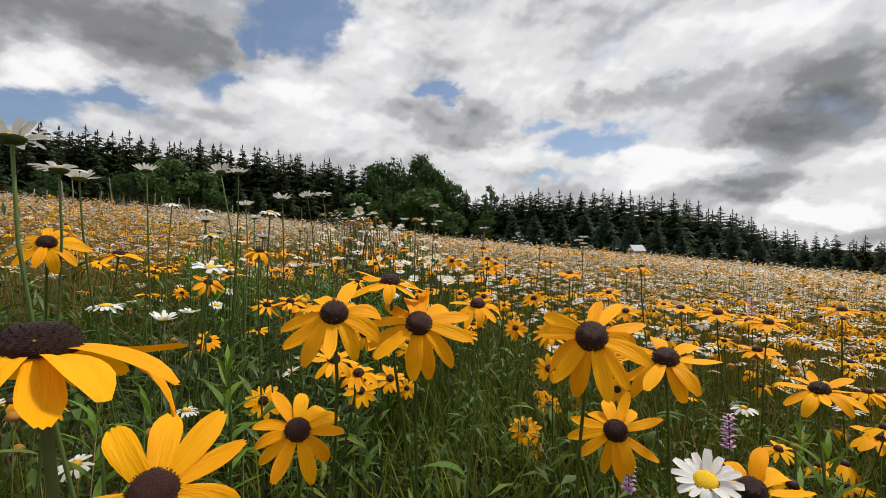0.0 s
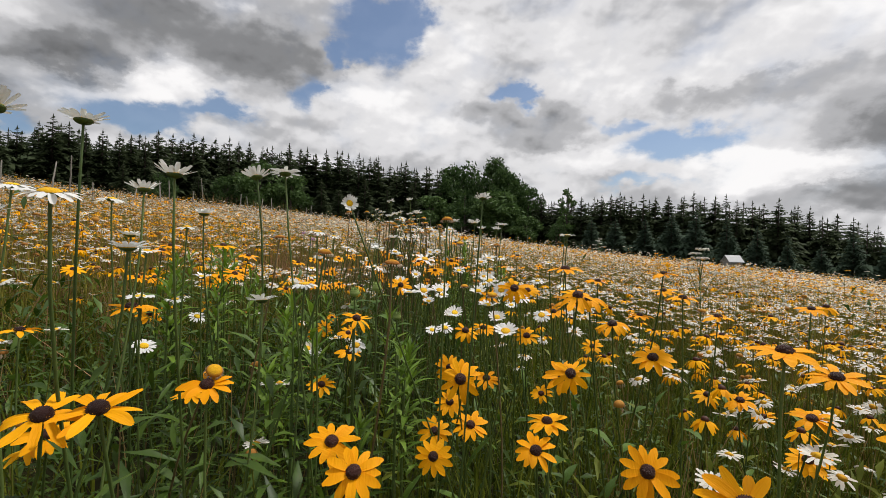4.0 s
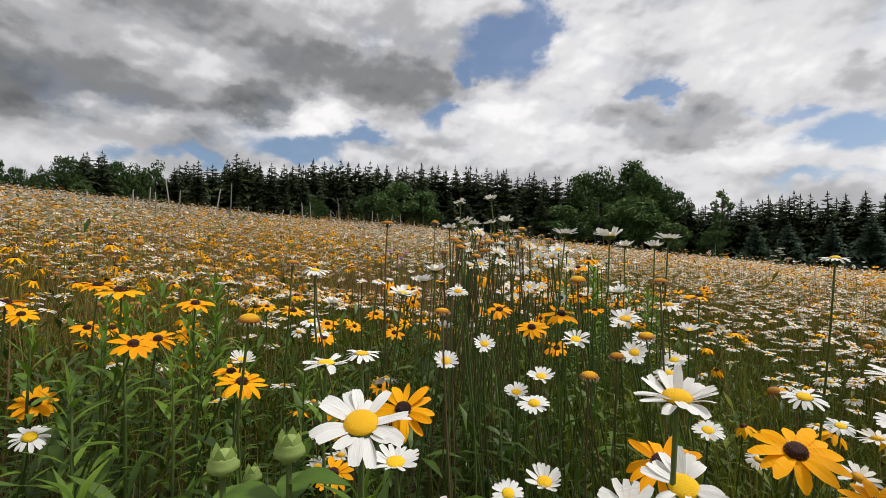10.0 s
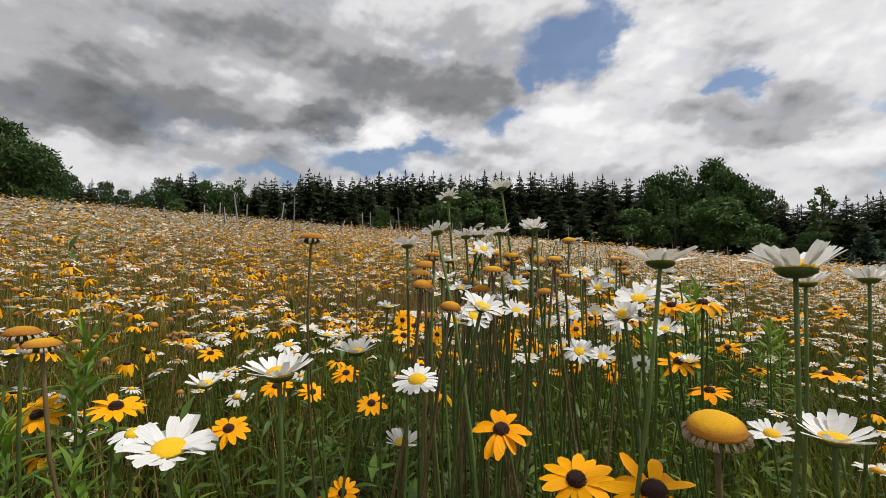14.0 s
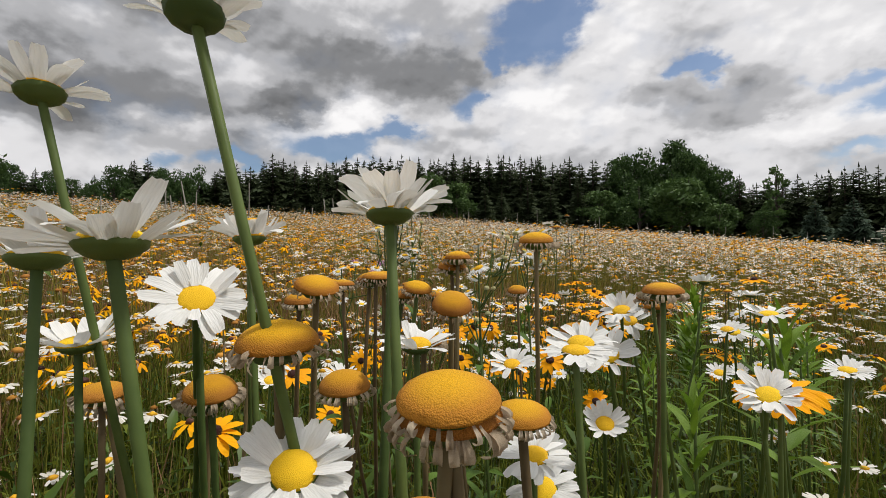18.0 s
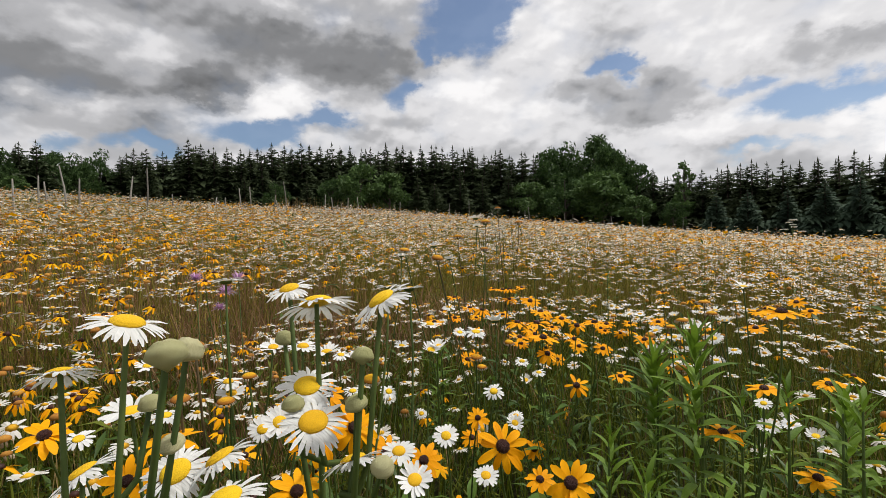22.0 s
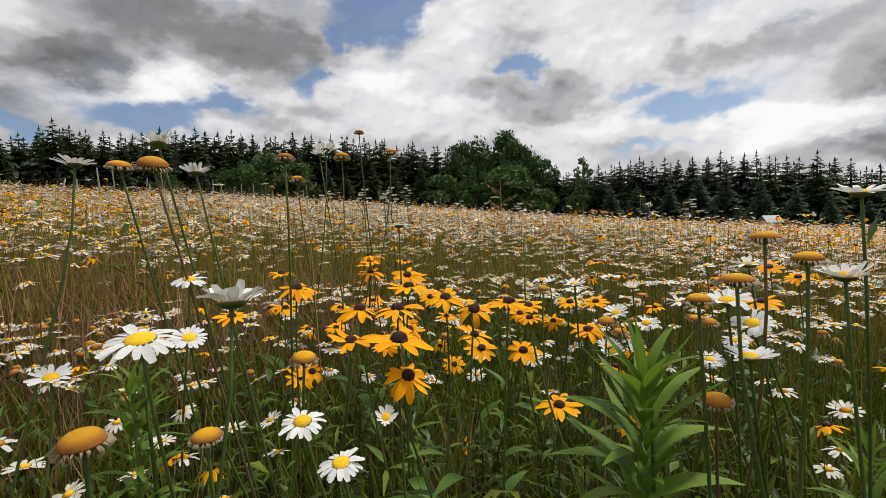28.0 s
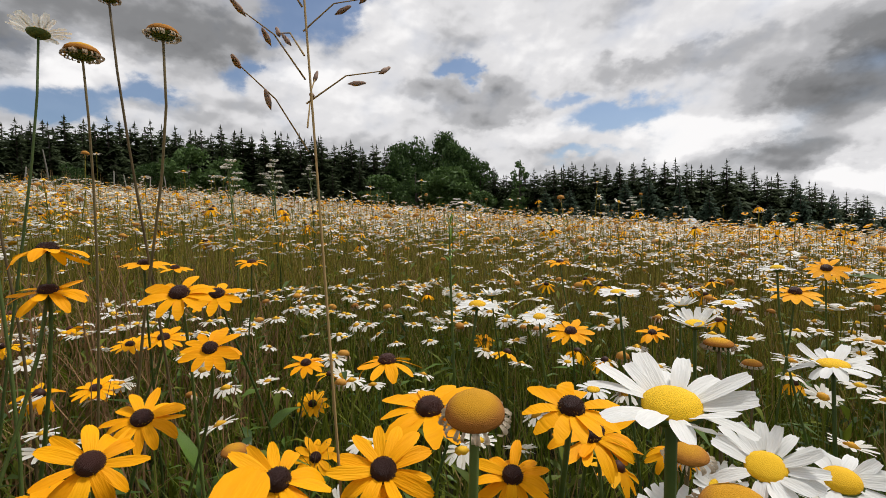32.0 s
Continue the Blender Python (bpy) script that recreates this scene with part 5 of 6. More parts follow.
susan(-0.448, 3.378, -0.035, 0.054, 30, -162)
susan(-0.410, 3.430, -0.035, 0.063, 9, -171)
susan(-0.351, 3.551, -0.084, 0.035, 30, 175)
susan(-0.199, 2.165, 0.063, 0.048, 16, 173)
susan(-0.276, 0.666, -0.004, 0.057, 9, -132)
daisy(-0.294, 1.881, 0.072, 0.029, 22, -141)
susan(-0.625, 3.694, -0.120, 0.062, 30, -141)
daisy(-0.375, 1.956, 0.150, 0.029, -5, -125)
spent(-0.440, 2.115, 0.124, 0.023, 5, -117, False)
susan(-0.490, 3.421, -0.028, 0.058, 13, -157)
susan(-0.691, 3.692, 0.014, 0.059, -5, -134)
susan(0.212, 0.868, -0.165, 0.076, 30, 159)
spent(-0.372, 1.846, 0.112, 0.029, 5, -117, False)
spent(-0.307, 1.860, 0.109, 0.025, 5, -133, False)
spent(-0.366, 3.474, -0.025, 0.018, 15, 179, False)
daisy(-0.137, 3.662, -0.074, 0.047, 4, 141)
susan(-0.552, 3.469, -0.019, 0.063, 9, -152)
daisy(-0.276, 2.030, 0.107, 0.028, 22, -166)
susan(0.094, 1.016, -0.108, 0.049, 57, 172)
susan(-0.155, 1.745, 0.001, 0.052, 23, -170)
spent(-0.312, 2.085, 0.148, 0.023, 5, -161, False)
susan(-0.411, 2.973, -0.052, 0.043, 43, -173)
daisy(-0.587, 3.140, 0.013, 0.047, -10, -143)
susan(-0.046, 1.120, -0.154, 0.067, 63, -167)
daisy(-0.262, 1.968, 0.025, 0.032, 40, -162)
susan(0.046, 0.586, -0.074, 0.082, 16, 175)
susan(-0.261, 0.757, -0.090, 0.057, 23, -142)
susan(0.111, 1.100, -0.025, 0.056, 30, 172)
daisy(-0.095, 1.785, 0.113, 0.048, -5, -179)
daisy(-0.070, 1.737, 0.002, 0.040, 22, 176)
spent(-0.347, 1.974, 0.095, 0.023, 5, -136, False)
susan(-0.396, 3.521, -0.122, 0.053, 30, -175, False)
daisy(-0.265, 1.597, -0.049, 0.033, 40, -141, False)
spent(-0.270, 1.917, 0.117, 0.022, 5, -155, False)
daisy(-0.647, 2.945, -0.005, 0.038, 22, -133, False)
susan(-0.456, 3.508, -0.116, 0.050, 30, -166, False)
susan(-0.130, 0.921, -0.200, 0.063, 43, -163, False)
spent(-0.284, 1.929, 0.087, 0.022, 5, -152, False)
susan(-0.387, 3.574, -0.065, 0.054, 9, -176, False)
susan(-0.385, 3.417, -0.053, 0.036, 13, -175, False)
susan(0.129, 1.432, -0.001, 0.077, 3, 174, False)
susan(-0.262, 1.789, -0.004, 0.047, 23, -157, False)
spent(-0.367, 2.097, 0.139, 0.021, 0, -146, False)
susan(-0.230, 3.985, -0.126, 0.066, 16, 167, False)
spent(-0.251, 2.086, 0.123, 0.023, 3, -175, False)
daisy(-0.153, 1.758, 0.116, 0.037, -5, -170, False)
susan(0.148, 0.904, -0.161, 0.051, 50, 167, False)
daisy(-0.239, 1.661, -0.036, 0.032, 34, -152, False)
daisy(-0.613, 3.090, -0.001, 0.045, 16, -149, False)
daisy(-0.694, 3.049, 0.017, 0.043, 4, -138, False)
susan(-0.351, 3.440, -0.170, 0.058, 9, 176, False)
susan(-0.638, 3.766, -0.032, 0.070, 30, -157, False)
susan(-0.326, 3.552, -0.056, 0.044, 16, 175, False)
daisy(-0.270, 1.998, 0.111, 0.024, 4, -162, False)
susan(-0.776, 2.831, -0.058, 0.056, 36, -137, False)
susan(0.057, 1.014, -0.200, 0.056, 30, 177, False)
spent(-0.679, 3.376, 0.156, 0.027, 0, -130, False)
susan(0.269, 1.312, -0.147, 0.074, 30, 165, False)
daisy(0.016, 1.141, -0.085, 0.038, 28, -175, False)
spent(-0.273, 1.957, 0.103, 0.018, 5, -158, False)
daisy(-0.696, 3.222, -0.033, 0.034, 28, -138, False)
susan(0.146, 1.411, -0.065, 0.090, 16, 174, False)
susan(-0.075, 1.078, -0.249, 0.054, 57, -171, False)
susan(0.099, 1.140, -0.145, 0.057, 43, 174, False)
susan(-0.047, 1.150, -0.157, 0.059, 43, -174, False)
spent(-0.254, 2.119, 0.120, 0.026, 0, -170, False)
daisy(-0.215, 3.250, -0.050, 0.039, 4, 163, False)
susan(-0.578, 3.712, -0.070, 0.048, 36, -160, False)
daisy(-0.857, 3.864, 0.263, 0.057, -10, -146, False)
daisy(-0.530, 3.126, -0.063, 0.031, 16, -160, False)
susan(-0.545, 2.881, -0.085, 0.036, 43, -158, False)
spent(-0.597, 3.039, -0.039, 0.025, 5, -147, False)
daisy(-0.493, 3.102, -0.075, 0.027, 16, -164, False)
daisy(-0.206, 1.082, 0.093, 0.027, 75, -147, False, lead=(0.236, 0.125))
daisy(-0.533, 2.928, -0.059, 0.034, 28, -161, False)
spent(-0.826, 3.887, 0.247, 0.046, 0, -149, False)
spent(-0.487, 1.800, 0.140, 0.030, 0, -136, False)
daisy(-0.815, 3.746, 0.230, 0.035, -10, -144, False)
spent(-0.686, 3.833, 0.239, 0.038, 0, -155, False)
spent(-0.927, 3.852, 0.194, 0.041, 0, -142, False)
daisy(-0.640, 2.959, -0.001, 0.032, 22, -153, False)
spent(-0.068, 1.097, 0.072, 0.020, 0, -164, False, lead=(-0.017, 0.026))
daisy(-0.152, 3.031, -0.071, 0.025, 22, 163, False)
susan(-0.644, 3.837, -0.043, 0.066, 23, -168, False)
spent(-0.254, 3.242, -0.004, 0.023, 0, 167, False)
spent(-0.771, 3.866, 0.298, 0.026, 0, -151, False)
susan(-0.106, 0.116, -0.027, 0.077, -5, -137)
susan(-0.116, 0.177, -0.098, 0.077, 50, -146)
daisy(-0.170, 1.791, 0.094, 0.029, 28, 176)
daisy(-0.250, 1.739, 0.088, 0.028, 28, -114)
daisy(-0.180, 1.798, 0.083, 0.028, 28, -177)
daisy(-0.196, 1.863, 0.074, 0.028, 28, -178)
daisy(-0.312, 1.921, 0.096, 0.027, 28, -130)
susan(0.205, 0.294, -0.161, 0.075, 30, 145)
spent(-0.301, 1.781, 0.081, 0.020, 10, -104)
susan(0.147, 1.234, -0.042, 0.061, 16, 158)
daisy(-0.282, 2.194, 0.092, 0.033, 28, 173)
susan(0.027, 1.307, -0.035, 0.060, 57, 172)
spent(-0.371, 1.984, 0.130, 0.023, 20, -112)
susan(-0.479, 3.609, -0.120, 0.061, 23, -154)
daisy(-0.327, 1.799, 0.141, 0.026, -20, -108)
daisy(-0.171, 1.901, 0.063, 0.025, 22, 171)
susan(-0.126, 0.510, -0.127, 0.061, 30, -148)
spent(-0.407, 2.093, 0.116, 0.022, 15, -116)
daisy(-0.359, 1.800, 0.131, 0.028, -5, -105)
spent(-0.333, 1.788, 0.096, 0.022, 10, -103)
daisy(-0.208, 3.308, -0.015, 0.040, 16, 142)
daisy(-0.127, 1.236, 0.015, 0.035, 22, -144)
spent(-0.434, 2.092, 0.124, 0.023, 0, -111)
spent(-0.261, 2.178, 0.105, 0.023, 5, 164)
susan(0.145, 0.372, -0.153, 0.078, 43, 158)
spent(-0.329, 2.022, 0.120, 0.022, 25, -141)
daisy(-0.280, 2.107, 0.086, 0.032, 34, -173)
susan(-0.599, 2.580, 0.007, 0.059, 57, -130)
daisy(-0.219, 3.553, -0.087, 0.037, 22, 141)
susan(-0.149, 1.969, 0.081, 0.041, 3, 174)
daisy(-0.266, 1.379, -0.008, 0.037, 4, -118)
daisy(-0.328, 1.596, 0.031, 0.038, 16, -114)
spent(-0.340, 1.794, 0.106, 0.022, 5, -105)
daisy(-0.328, 1.830, 0.065, 0.026, 28, -119)
susan(-0.602, 3.409, -0.040, 0.064, 9, -141)
susan(-0.103, 0.541, -0.152, 0.056, 23, -155)
daisy(-0.367, 1.932, 0.130, 0.026, 16, -120)
susan(-0.199, 2.165, 0.063, 0.048, 16, 173)
daisy(-0.344, 1.832, 0.103, 0.026, 4, -117)
susan(-0.028, 1.459, -0.067, 0.056, 30, 179)
daisy(-0.023, 1.321, 0.017, 0.034, 10, 178)
daisy(-0.020, 1.330, -0.024, 0.035, 28, 177)
daisy(-0.324, 1.987, 0.110, 0.029, 4, -145)
spent(-0.424, 2.117, 0.111, 0.022, 10, -121, False)
susan(-0.123, 0.687, -0.131, 0.055, 57, -153)
daisy(-0.284, 1.997, 0.075, 0.025, 16, -160)
susan(0.398, 0.468, -0.149, 0.078, 16, 139)
susan(-0.071, 1.399, -0.134, 0.061, 30, -171)
spent(-0.336, 1.808, 0.121, 0.020, 0, -110, False)
daisy(-0.343, 1.860, 0.092, 0.028, 10, -125)
susan(-0.184, 2.097, 0.002, 0.047, 30, 178)
susan(-0.449, 2.663, -0.017, 0.053, 57, -160)
daisy(-0.160, 3.371, -0.049, 0.040, 28, 142)
susan(-0.434, 3.713, -0.083, 0.058, 3, -168)
susan(0.191, 1.269, -0.086, 0.063, 16, 162)
susan(-0.231, 1.191, -0.087, 0.056, 30, -135)
susan(-0.410, 1.421, -0.053, 0.049, 23, -113)
daisy(-0.386, 1.964, 0.151, 0.029, -8, -125)
spent(-0.441, 2.116, 0.123, 0.022, 5, -117, False)
daisy(-0.284, 2.005, 0.060, 0.026, 34, -161)
spent(-0.395, 2.270, 0.103, 0.024, 10, -151, False)
susan(-0.590, 2.626, -0.003, 0.053, 57, -136)
susan(-0.692, 3.691, -0.018, 0.055, 9, -134)
susan(-0.407, 0.455, 0.006, 0.070, 36, -138)
susan(-0.371, 0.700, -0.053, 0.055, 30, -128)
spent(-0.126, 1.701, 0.051, 0.026, 10, -176, False)
susan(-0.708, 3.440, -0.015, 0.057, 16, -134)
daisy(-0.154, 3.392, 0.010, 0.040, 4, 143)
susan(0.352, 0.672, -0.169, 0.060, 36, 142)
susan(-0.287, 3.674, -0.125, 0.064, 16, 169)
spent(-0.447, 2.133, 0.103, 0.023, 5, -121, False)
daisy(-0.233, 1.948, 0.026, 0.027, 34, -168)
daisy(-0.349, 2.139, 0.066, 0.032, 22, -156)
susan(-0.216, 1.415, -0.047, 0.053, 43, -149)
daisy(-0.291, 0.299, 0.075, 0.042, -10, -135)
daisy(0.175, 0.295, -0.154, 0.041, 28, 149)
susan(-0.298, 0.749, -0.095, 0.056, 23, -138)
susan(0.388, 0.868, -0.037, 0.061, -5, 143)
daisy(-0.131, 1.251, -0.041, 0.037, 34, -153)
susan(-0.532, 1.506, -0.076, 0.047, 23, -105)
daisy(-0.124, 1.680, -0.022, 0.037, 28, -173)
daisy(-0.355, 1.891, 0.144, 0.028, -10, -130)
spent(-0.316, 1.854, 0.091, 0.021, 5, -129, False)
daisy(-0.197, 2.231, 0.097, 0.032, 10, 167)
susan(-0.151, 2.640, -0.056, 0.055, 36, 161)
susan(-0.186, 3.773, -0.187, 0.056, 16, 155)
daisy(-0.279, 0.531, -0.022, 0.042, 10, -131)
spent(-0.382, 1.945, 0.096, 0.022, 10, -121, False)
susan(-0.224, 2.913, -0.076, 0.054, 3, 162)
susan(-0.834, 3.660, -0.221, 0.064, 43, -130)
spent(-0.388, 1.948, 0.093, 0.022, 5, -121, False)
daisy(-0.210, 2.106, 0.075, 0.029, 34, 174)
daisy(-0.301, 2.050, 0.050, 0.028, 28, -160)
susan(-0.822, 3.666, -0.047, 0.063, 9, -132)
susan(-0.281, 3.678, -0.127, 0.059, 9, 168)
susan(-0.787, 3.619, -0.195, 0.057, 30, -130)
daisy(-0.058, 1.716, -0.038, 0.035, 34, 174, False)
daisy(-0.655, 2.631, 0.073, 0.033, 10, -119, False)
susan(0.593, 0.599, -0.255, 0.076, 16, 135, False)
susan(0.118, 1.550, -0.105, 0.055, 23, 166, False)
daisy(0.003, 1.310, -0.039, 0.033, 58, 176, False)
susan(-0.212, 1.801, -0.030, 0.053, 23, -164, False)
daisy(-0.288, 1.946, 0.052, 0.027, 22, -153, False)
spent(-0.300, 2.117, 0.096, 0.022, 5, -167, False)
spent(-0.435, 2.031, 0.116, 0.021, 5, -118, False)
susan(-0.723, 2.691, -0.039, 0.056, 23, -130, False)
daisy(-0.210, 3.657, -0.152, 0.036, 28, 151, False)
daisy(-0.244, 1.028, -0.019, 0.037, 4, -125, False)
susan(0.055, 1.448, -0.146, 0.060, 36, 176, False)
susan(-0.624, 1.436, -0.038, 0.053, 30, -106, False)
spent(-0.438, 1.937, 0.088, 0.022, 10, -112, False, lead=(0.018, 0.069))
daisy(-0.212, 2.117, 0.073, 0.027, 16, 175, False)
daisy(-0.217, 2.362, 0.064, 0.032, 16, 165, False)
susan(-0.736, 2.539, 0.000, 0.053, 3, -125, False)
spent(-0.236, 3.220, 0.014, 0.028, 0, 151, False)
spent(-0.430, 1.932, 0.092, 0.021, 5, -111, False)
susan(-0.585, 2.072, -0.002, 0.047, 30, -121, False)
susan(-0.660, 1.543, 0.002, 0.053, 16, -105, False)
susan(-0.585, 1.667, -0.016, 0.048, 16, -109, False)
daisy(-0.436, 1.863, 0.069, 0.027, 10, -114, False)
susan(-0.450, 2.548, -0.032, 0.052, 43, -162, False)
daisy(-0.616, 2.552, 0.028, 0.033, 40, -124, False)
spent(-0.104, 0.951, 0.014, 0.021, 5, -130, False)
daisy(-0.315, 1.027, 0.121, 0.038, -15, -119, False)
daisy(-0.181, 1.348, -0.055, 0.034, 10, -148, False)
daisy(-0.487, 1.775, 0.035, 0.028, 16, -102, False)
susan(-0.637, 2.594, -0.059, 0.052, 36, -138, False)
susan(-0.390, 2.691, -0.056, 0.052, 50, -173, False)
daisy(-0.211, 2.381, 0.059, 0.032, 28, 165, False)
susan(-0.898, 3.723, -0.094, 0.062, 16, -131, False)
susan(0.344, 0.908, -0.227, 0.055, 23, 148, False)
susan(0.384, 0.923, -0.216, 0.057, 16, 146, False)
susan(0.394, 0.955, -0.134, 0.060, 30, 147, False)
susan(0.264, 0.921, -0.051, 0.058, 3, 156, False)
susan(-0.037, 1.201, -0.250, 0.061, 30, -170, False)
daisy(-0.042, 1.340, -0.046, 0.035, 22, -175, False)
daisy(-0.423, 1.538, 0.059, 0.035, 10, -115, False)
daisy(-0.018, 1.821, -0.082, 0.038, 34, 170, False)
daisy(-0.018, 1.834, 0.015, 0.039, 10, 170, False)
susan(0.032, 1.984, 0.020, 0.051, 3, 168, False)
daisy(-0.389, 1.910, 0.119, 0.027, 4, -128, False)
daisy(-0.314, 1.955, 0.014, 0.027, 16, -149, False)
daisy(-0.335, 1.940, 0.077, 0.027, 10, -142, False)
susan(-0.863, 2.405, -0.028, 0.054, 70, -116, False)
susan(-0.150, 2.953, 0.076, 0.056, 3, 161, False)
daisy(-0.124, 3.275, 0.076, 0.040, 4, 147, False)
daisy(-0.164, 3.227, 0.015, 0.036, 4, 148, False)
susan(-0.013, 3.672, -0.076, 0.060, 16, 148, False)
susan(-0.911, 3.568, -0.081, 0.061, 16, -130, False)
daisy(-0.207, 3.693, -0.053, 0.036, 10, 153, False)
susan(-0.143, 0.770, -0.246, 0.060, 57, -161, False)
susan(0.183, 0.764, -0.206, 0.057, 57, 163, False)
susan(-0.024, 1.381, -0.224, 0.064, 23, -172, False)
daisy(-0.181, 2.405, 0.053, 0.031, 16, 162, False)
daisy(-0.566, 2.708, 0.127, 0.033, -10, -139, False)
daisy(-0.678, 2.701, 0.049, 0.037, 4, -126, False)
daisy(-0.269, 3.574, -0.127, 0.036, 16, 162, False)
daisy(-0.117, 3.606, -0.154, 0.038, 16, 144, False)
spent(-0.279, 3.519, -0.079, 0.030, 5, 161, False)
daisy(-0.280, 2.094, 0.053, 0.026, 28, -168, False)
daisy(-0.635, 2.174, 0.024, 0.031, 28, -111, False)
daisy(-0.073, 3.622, -0.128, 0.040, 16, 141, False)
susan(-0.488, 0.667, -0.009, 0.072, 3, -143, False)
susan(-0.106, 1.260, -0.290, 0.066, 43, -165, False)
daisy(-0.513, 1.507, -0.059, 0.035, 28, -106, False)
daisy(-0.083, 1.776, 0.034, 0.035, 4, 178, False)
daisy(-0.018, 1.853, 0.113, 0.039, -10, 171, False)
daisy(-0.299, 1.631, 0.061, 0.035, 4, -140, False)
susan(-0.708, 2.258, -0.016, 0.054, 30, -125, False)
susan(-0.617, 2.527, -0.084, 0.052, 57, -142, False)
susan(-0.618, 2.843, -0.143, 0.059, 43, -150, False)
susan(-0.096, 0.808, -0.236, 0.061, 43, -167, False)
susan(0.460, 0.857, -0.114, 0.061, 9, 144, False)
susan(-0.316, 1.250, -0.221, 0.057, 30, -139, False)
spent(-0.190, 3.280, 0.042, 0.029, 0, 149, False)
daisy(-0.212, 3.594, -0.167, 0.036, 28, 155, False)
daisy(-0.254, 3.625, -0.149, 0.040, 28, 162, False)
daisy(-0.205, 3.609, -0.173, 0.038, 22, 155, False)
daisy(-0.107, 3.617, -0.162, 0.037, 22, 144, False)
susan(-0.289, 0.907, -0.119, 0.057, 23, -148, False)
susan(-0.171, 0.960, -0.189, 0.061, 30, -160, False)
daisy(-0.388, 0.742, 0.023, 0.041, 4, -130, False)
susan(0.325, 1.341, -0.043, 0.059, 9, 157, False)
susan(0.419, 1.425, -0.084, 0.064, 3, 154, False)
spent(-0.010, 1.248, -0.044, 0.021, 15, 178, False)
daisy(-0.089, 1.360, -0.092, 0.035, 34, -167, False)
susan(0.246, 1.785, -0.226, 0.060, 36, 161, False)
daisy(-0.050, 1.816, -0.033, 0.035, 28, 174, False)
daisy(-0.067, 1.857, -0.069, 0.039, 28, 177, False)
daisy(-0.010, 1.849, -0.067, 0.035, 28, 170, False)
daisy(-0.220, 2.073, -0.001, 0.029, -50, -175, False)
daisy(-0.172, 2.097, 0.004, 0.028, 10, 176, False)
daisy(-0.513, 1.846, 0.033, 0.025, 10, -106, False)
daisy(-0.380, 2.262, -0.023, 0.035, 28, -160, False)
daisy(-0.519, 2.151, 0.035, 0.032, 10, -129, False)
susan(-0.405, 2.664, -0.125, 0.053, 43, -171, False)
daisy(-0.439, 2.428, -0.009, 0.032, 22, -158, False)
susan(-0.675, 2.831, -0.134, 0.057, 43, -144, False)
susan(-0.641, 3.622, -0.147, 0.056, 16, -151, False)
susan(-0.767, 3.891, -0.010, 0.056, 9, -142, False)
susan(-0.777, 3.932, -0.112, 0.060, 16, -143, False)
susan(-0.571, 3.914, -0.266, 0.058, 43, -159, False)
susan(-0.319, 0.787, -0.270, 0.069, 50, -152, False)
susan(-0.338, 1.440, -0.205, 0.062, 23, -144, False)
daisy(-0.003, 1.283, -0.086, 0.034, 34, -175, False)
susan(-0.373, 1.522, -0.178, 0.053, 30, -140, False)
daisy(-0.748, 3.287, 0.015, 0.037, 16, -128, False)
spent(-0.236, 3.258, -0.089, 0.027, 10, 155, False)
spent(-0.346, 2.025, 0.102, 0.021, 5, -146, False)
spent(-0.452, 2.203, 0.104, 0.022, 5, -136, False)
daisy(-0.236, 2.437, 0.105, 0.033, -5, 170, False)
susan(-0.108, 1.441, -0.223, 0.063, 63, -165, False)
daisy(-0.396, 0.457, 0.082, 0.044, -5, -139, False)
susan(-0.475, 0.897, -0.185, 0.055, 36, -135, False)
susan(0.402, 1.074, -0.106, 0.061, 16, 151, False)
daisy(-0.390, 0.777, 0.135, 0.042, -20, -133, False)
daisy(-0.289, 0.742, 0.062, 0.038, 10, -138, False)
susan(0.300, 1.369, -0.002, 0.058, 3, 160, False)
daisy(-0.431, 0.969, 0.096, 0.039, -5, -121, False)
daisy(0.098, 1.458, 0.011, 0.034, 4, 165, False)
susan(-0.193, 1.905, -0.078, 0.047, 30, -169, False)
daisy(0.011, 1.886, -0.026, 0.035, 10, 168, False)
susan(-0.634, 1.802, -0.085, 0.051, 30, -120, False)
susan(-0.687, 1.971, -0.088, 0.043, 36, -113, False)
spent(-0.468, 2.101, 0.120, 0.023, 0, -128, False)
spent(-0.524, 2.066, 0.166, 0.023, 0, -115, False)
daisy(-0.607, 2.144, 0.019, 0.033, 28, -120, False)
susan(-0.892, 3.707, -0.019, 0.063, 3, -138, False)
daisy(-0.227, 3.795, -0.044, 0.040, 4, 161, False)
susan(0.360, 0.915, -0.290, 0.060, 57, 153, False)
daisy(-0.415, 0.657, -0.104, 0.042, 10, -132, False)
daisy(-0.106, 1.273, -0.041, 0.035, 28, -159, False)
daisy(0.079, 1.351, -0.087, 0.035, 40, 172, False)
spent(-0.376, 1.399, 0.015, 0.025, 10, -112, False)
daisy(-0.161, 2.209, 0.068, 0.026, 10, 168, False)
susan(-0.126, 3.135, -0.080, 0.054, 9, 160, False)
spent(-0.579, 3.220, -0.050, 0.026, 10, -138, False)
daisy(-0.155, 2.232, 0.063, 0.027, 10, 168, False)
susan(0.534, 0.861, -0.125, 0.077, 9, 148, False)
susan(0.587, 0.799, -0.133, 0.071, 16, 143, False)
susan(0.615, 0.866, -0.198, 0.077, 9, 144, False)
susan(-0.486, 1.012, -0.059, 0.061, 3, -140, False)
daisy(-0.283, 1.042, 0.128, 0.040, -10, -137, False)
daisy(-0.285, 0.998, -0.039, 0.036, -10, -134, False)
susan(-0.750, 1.357, 0.012, 0.055, 9, -114, False)
daisy(-0.114, 1.399, -0.130, 0.035, 28, -165, False)
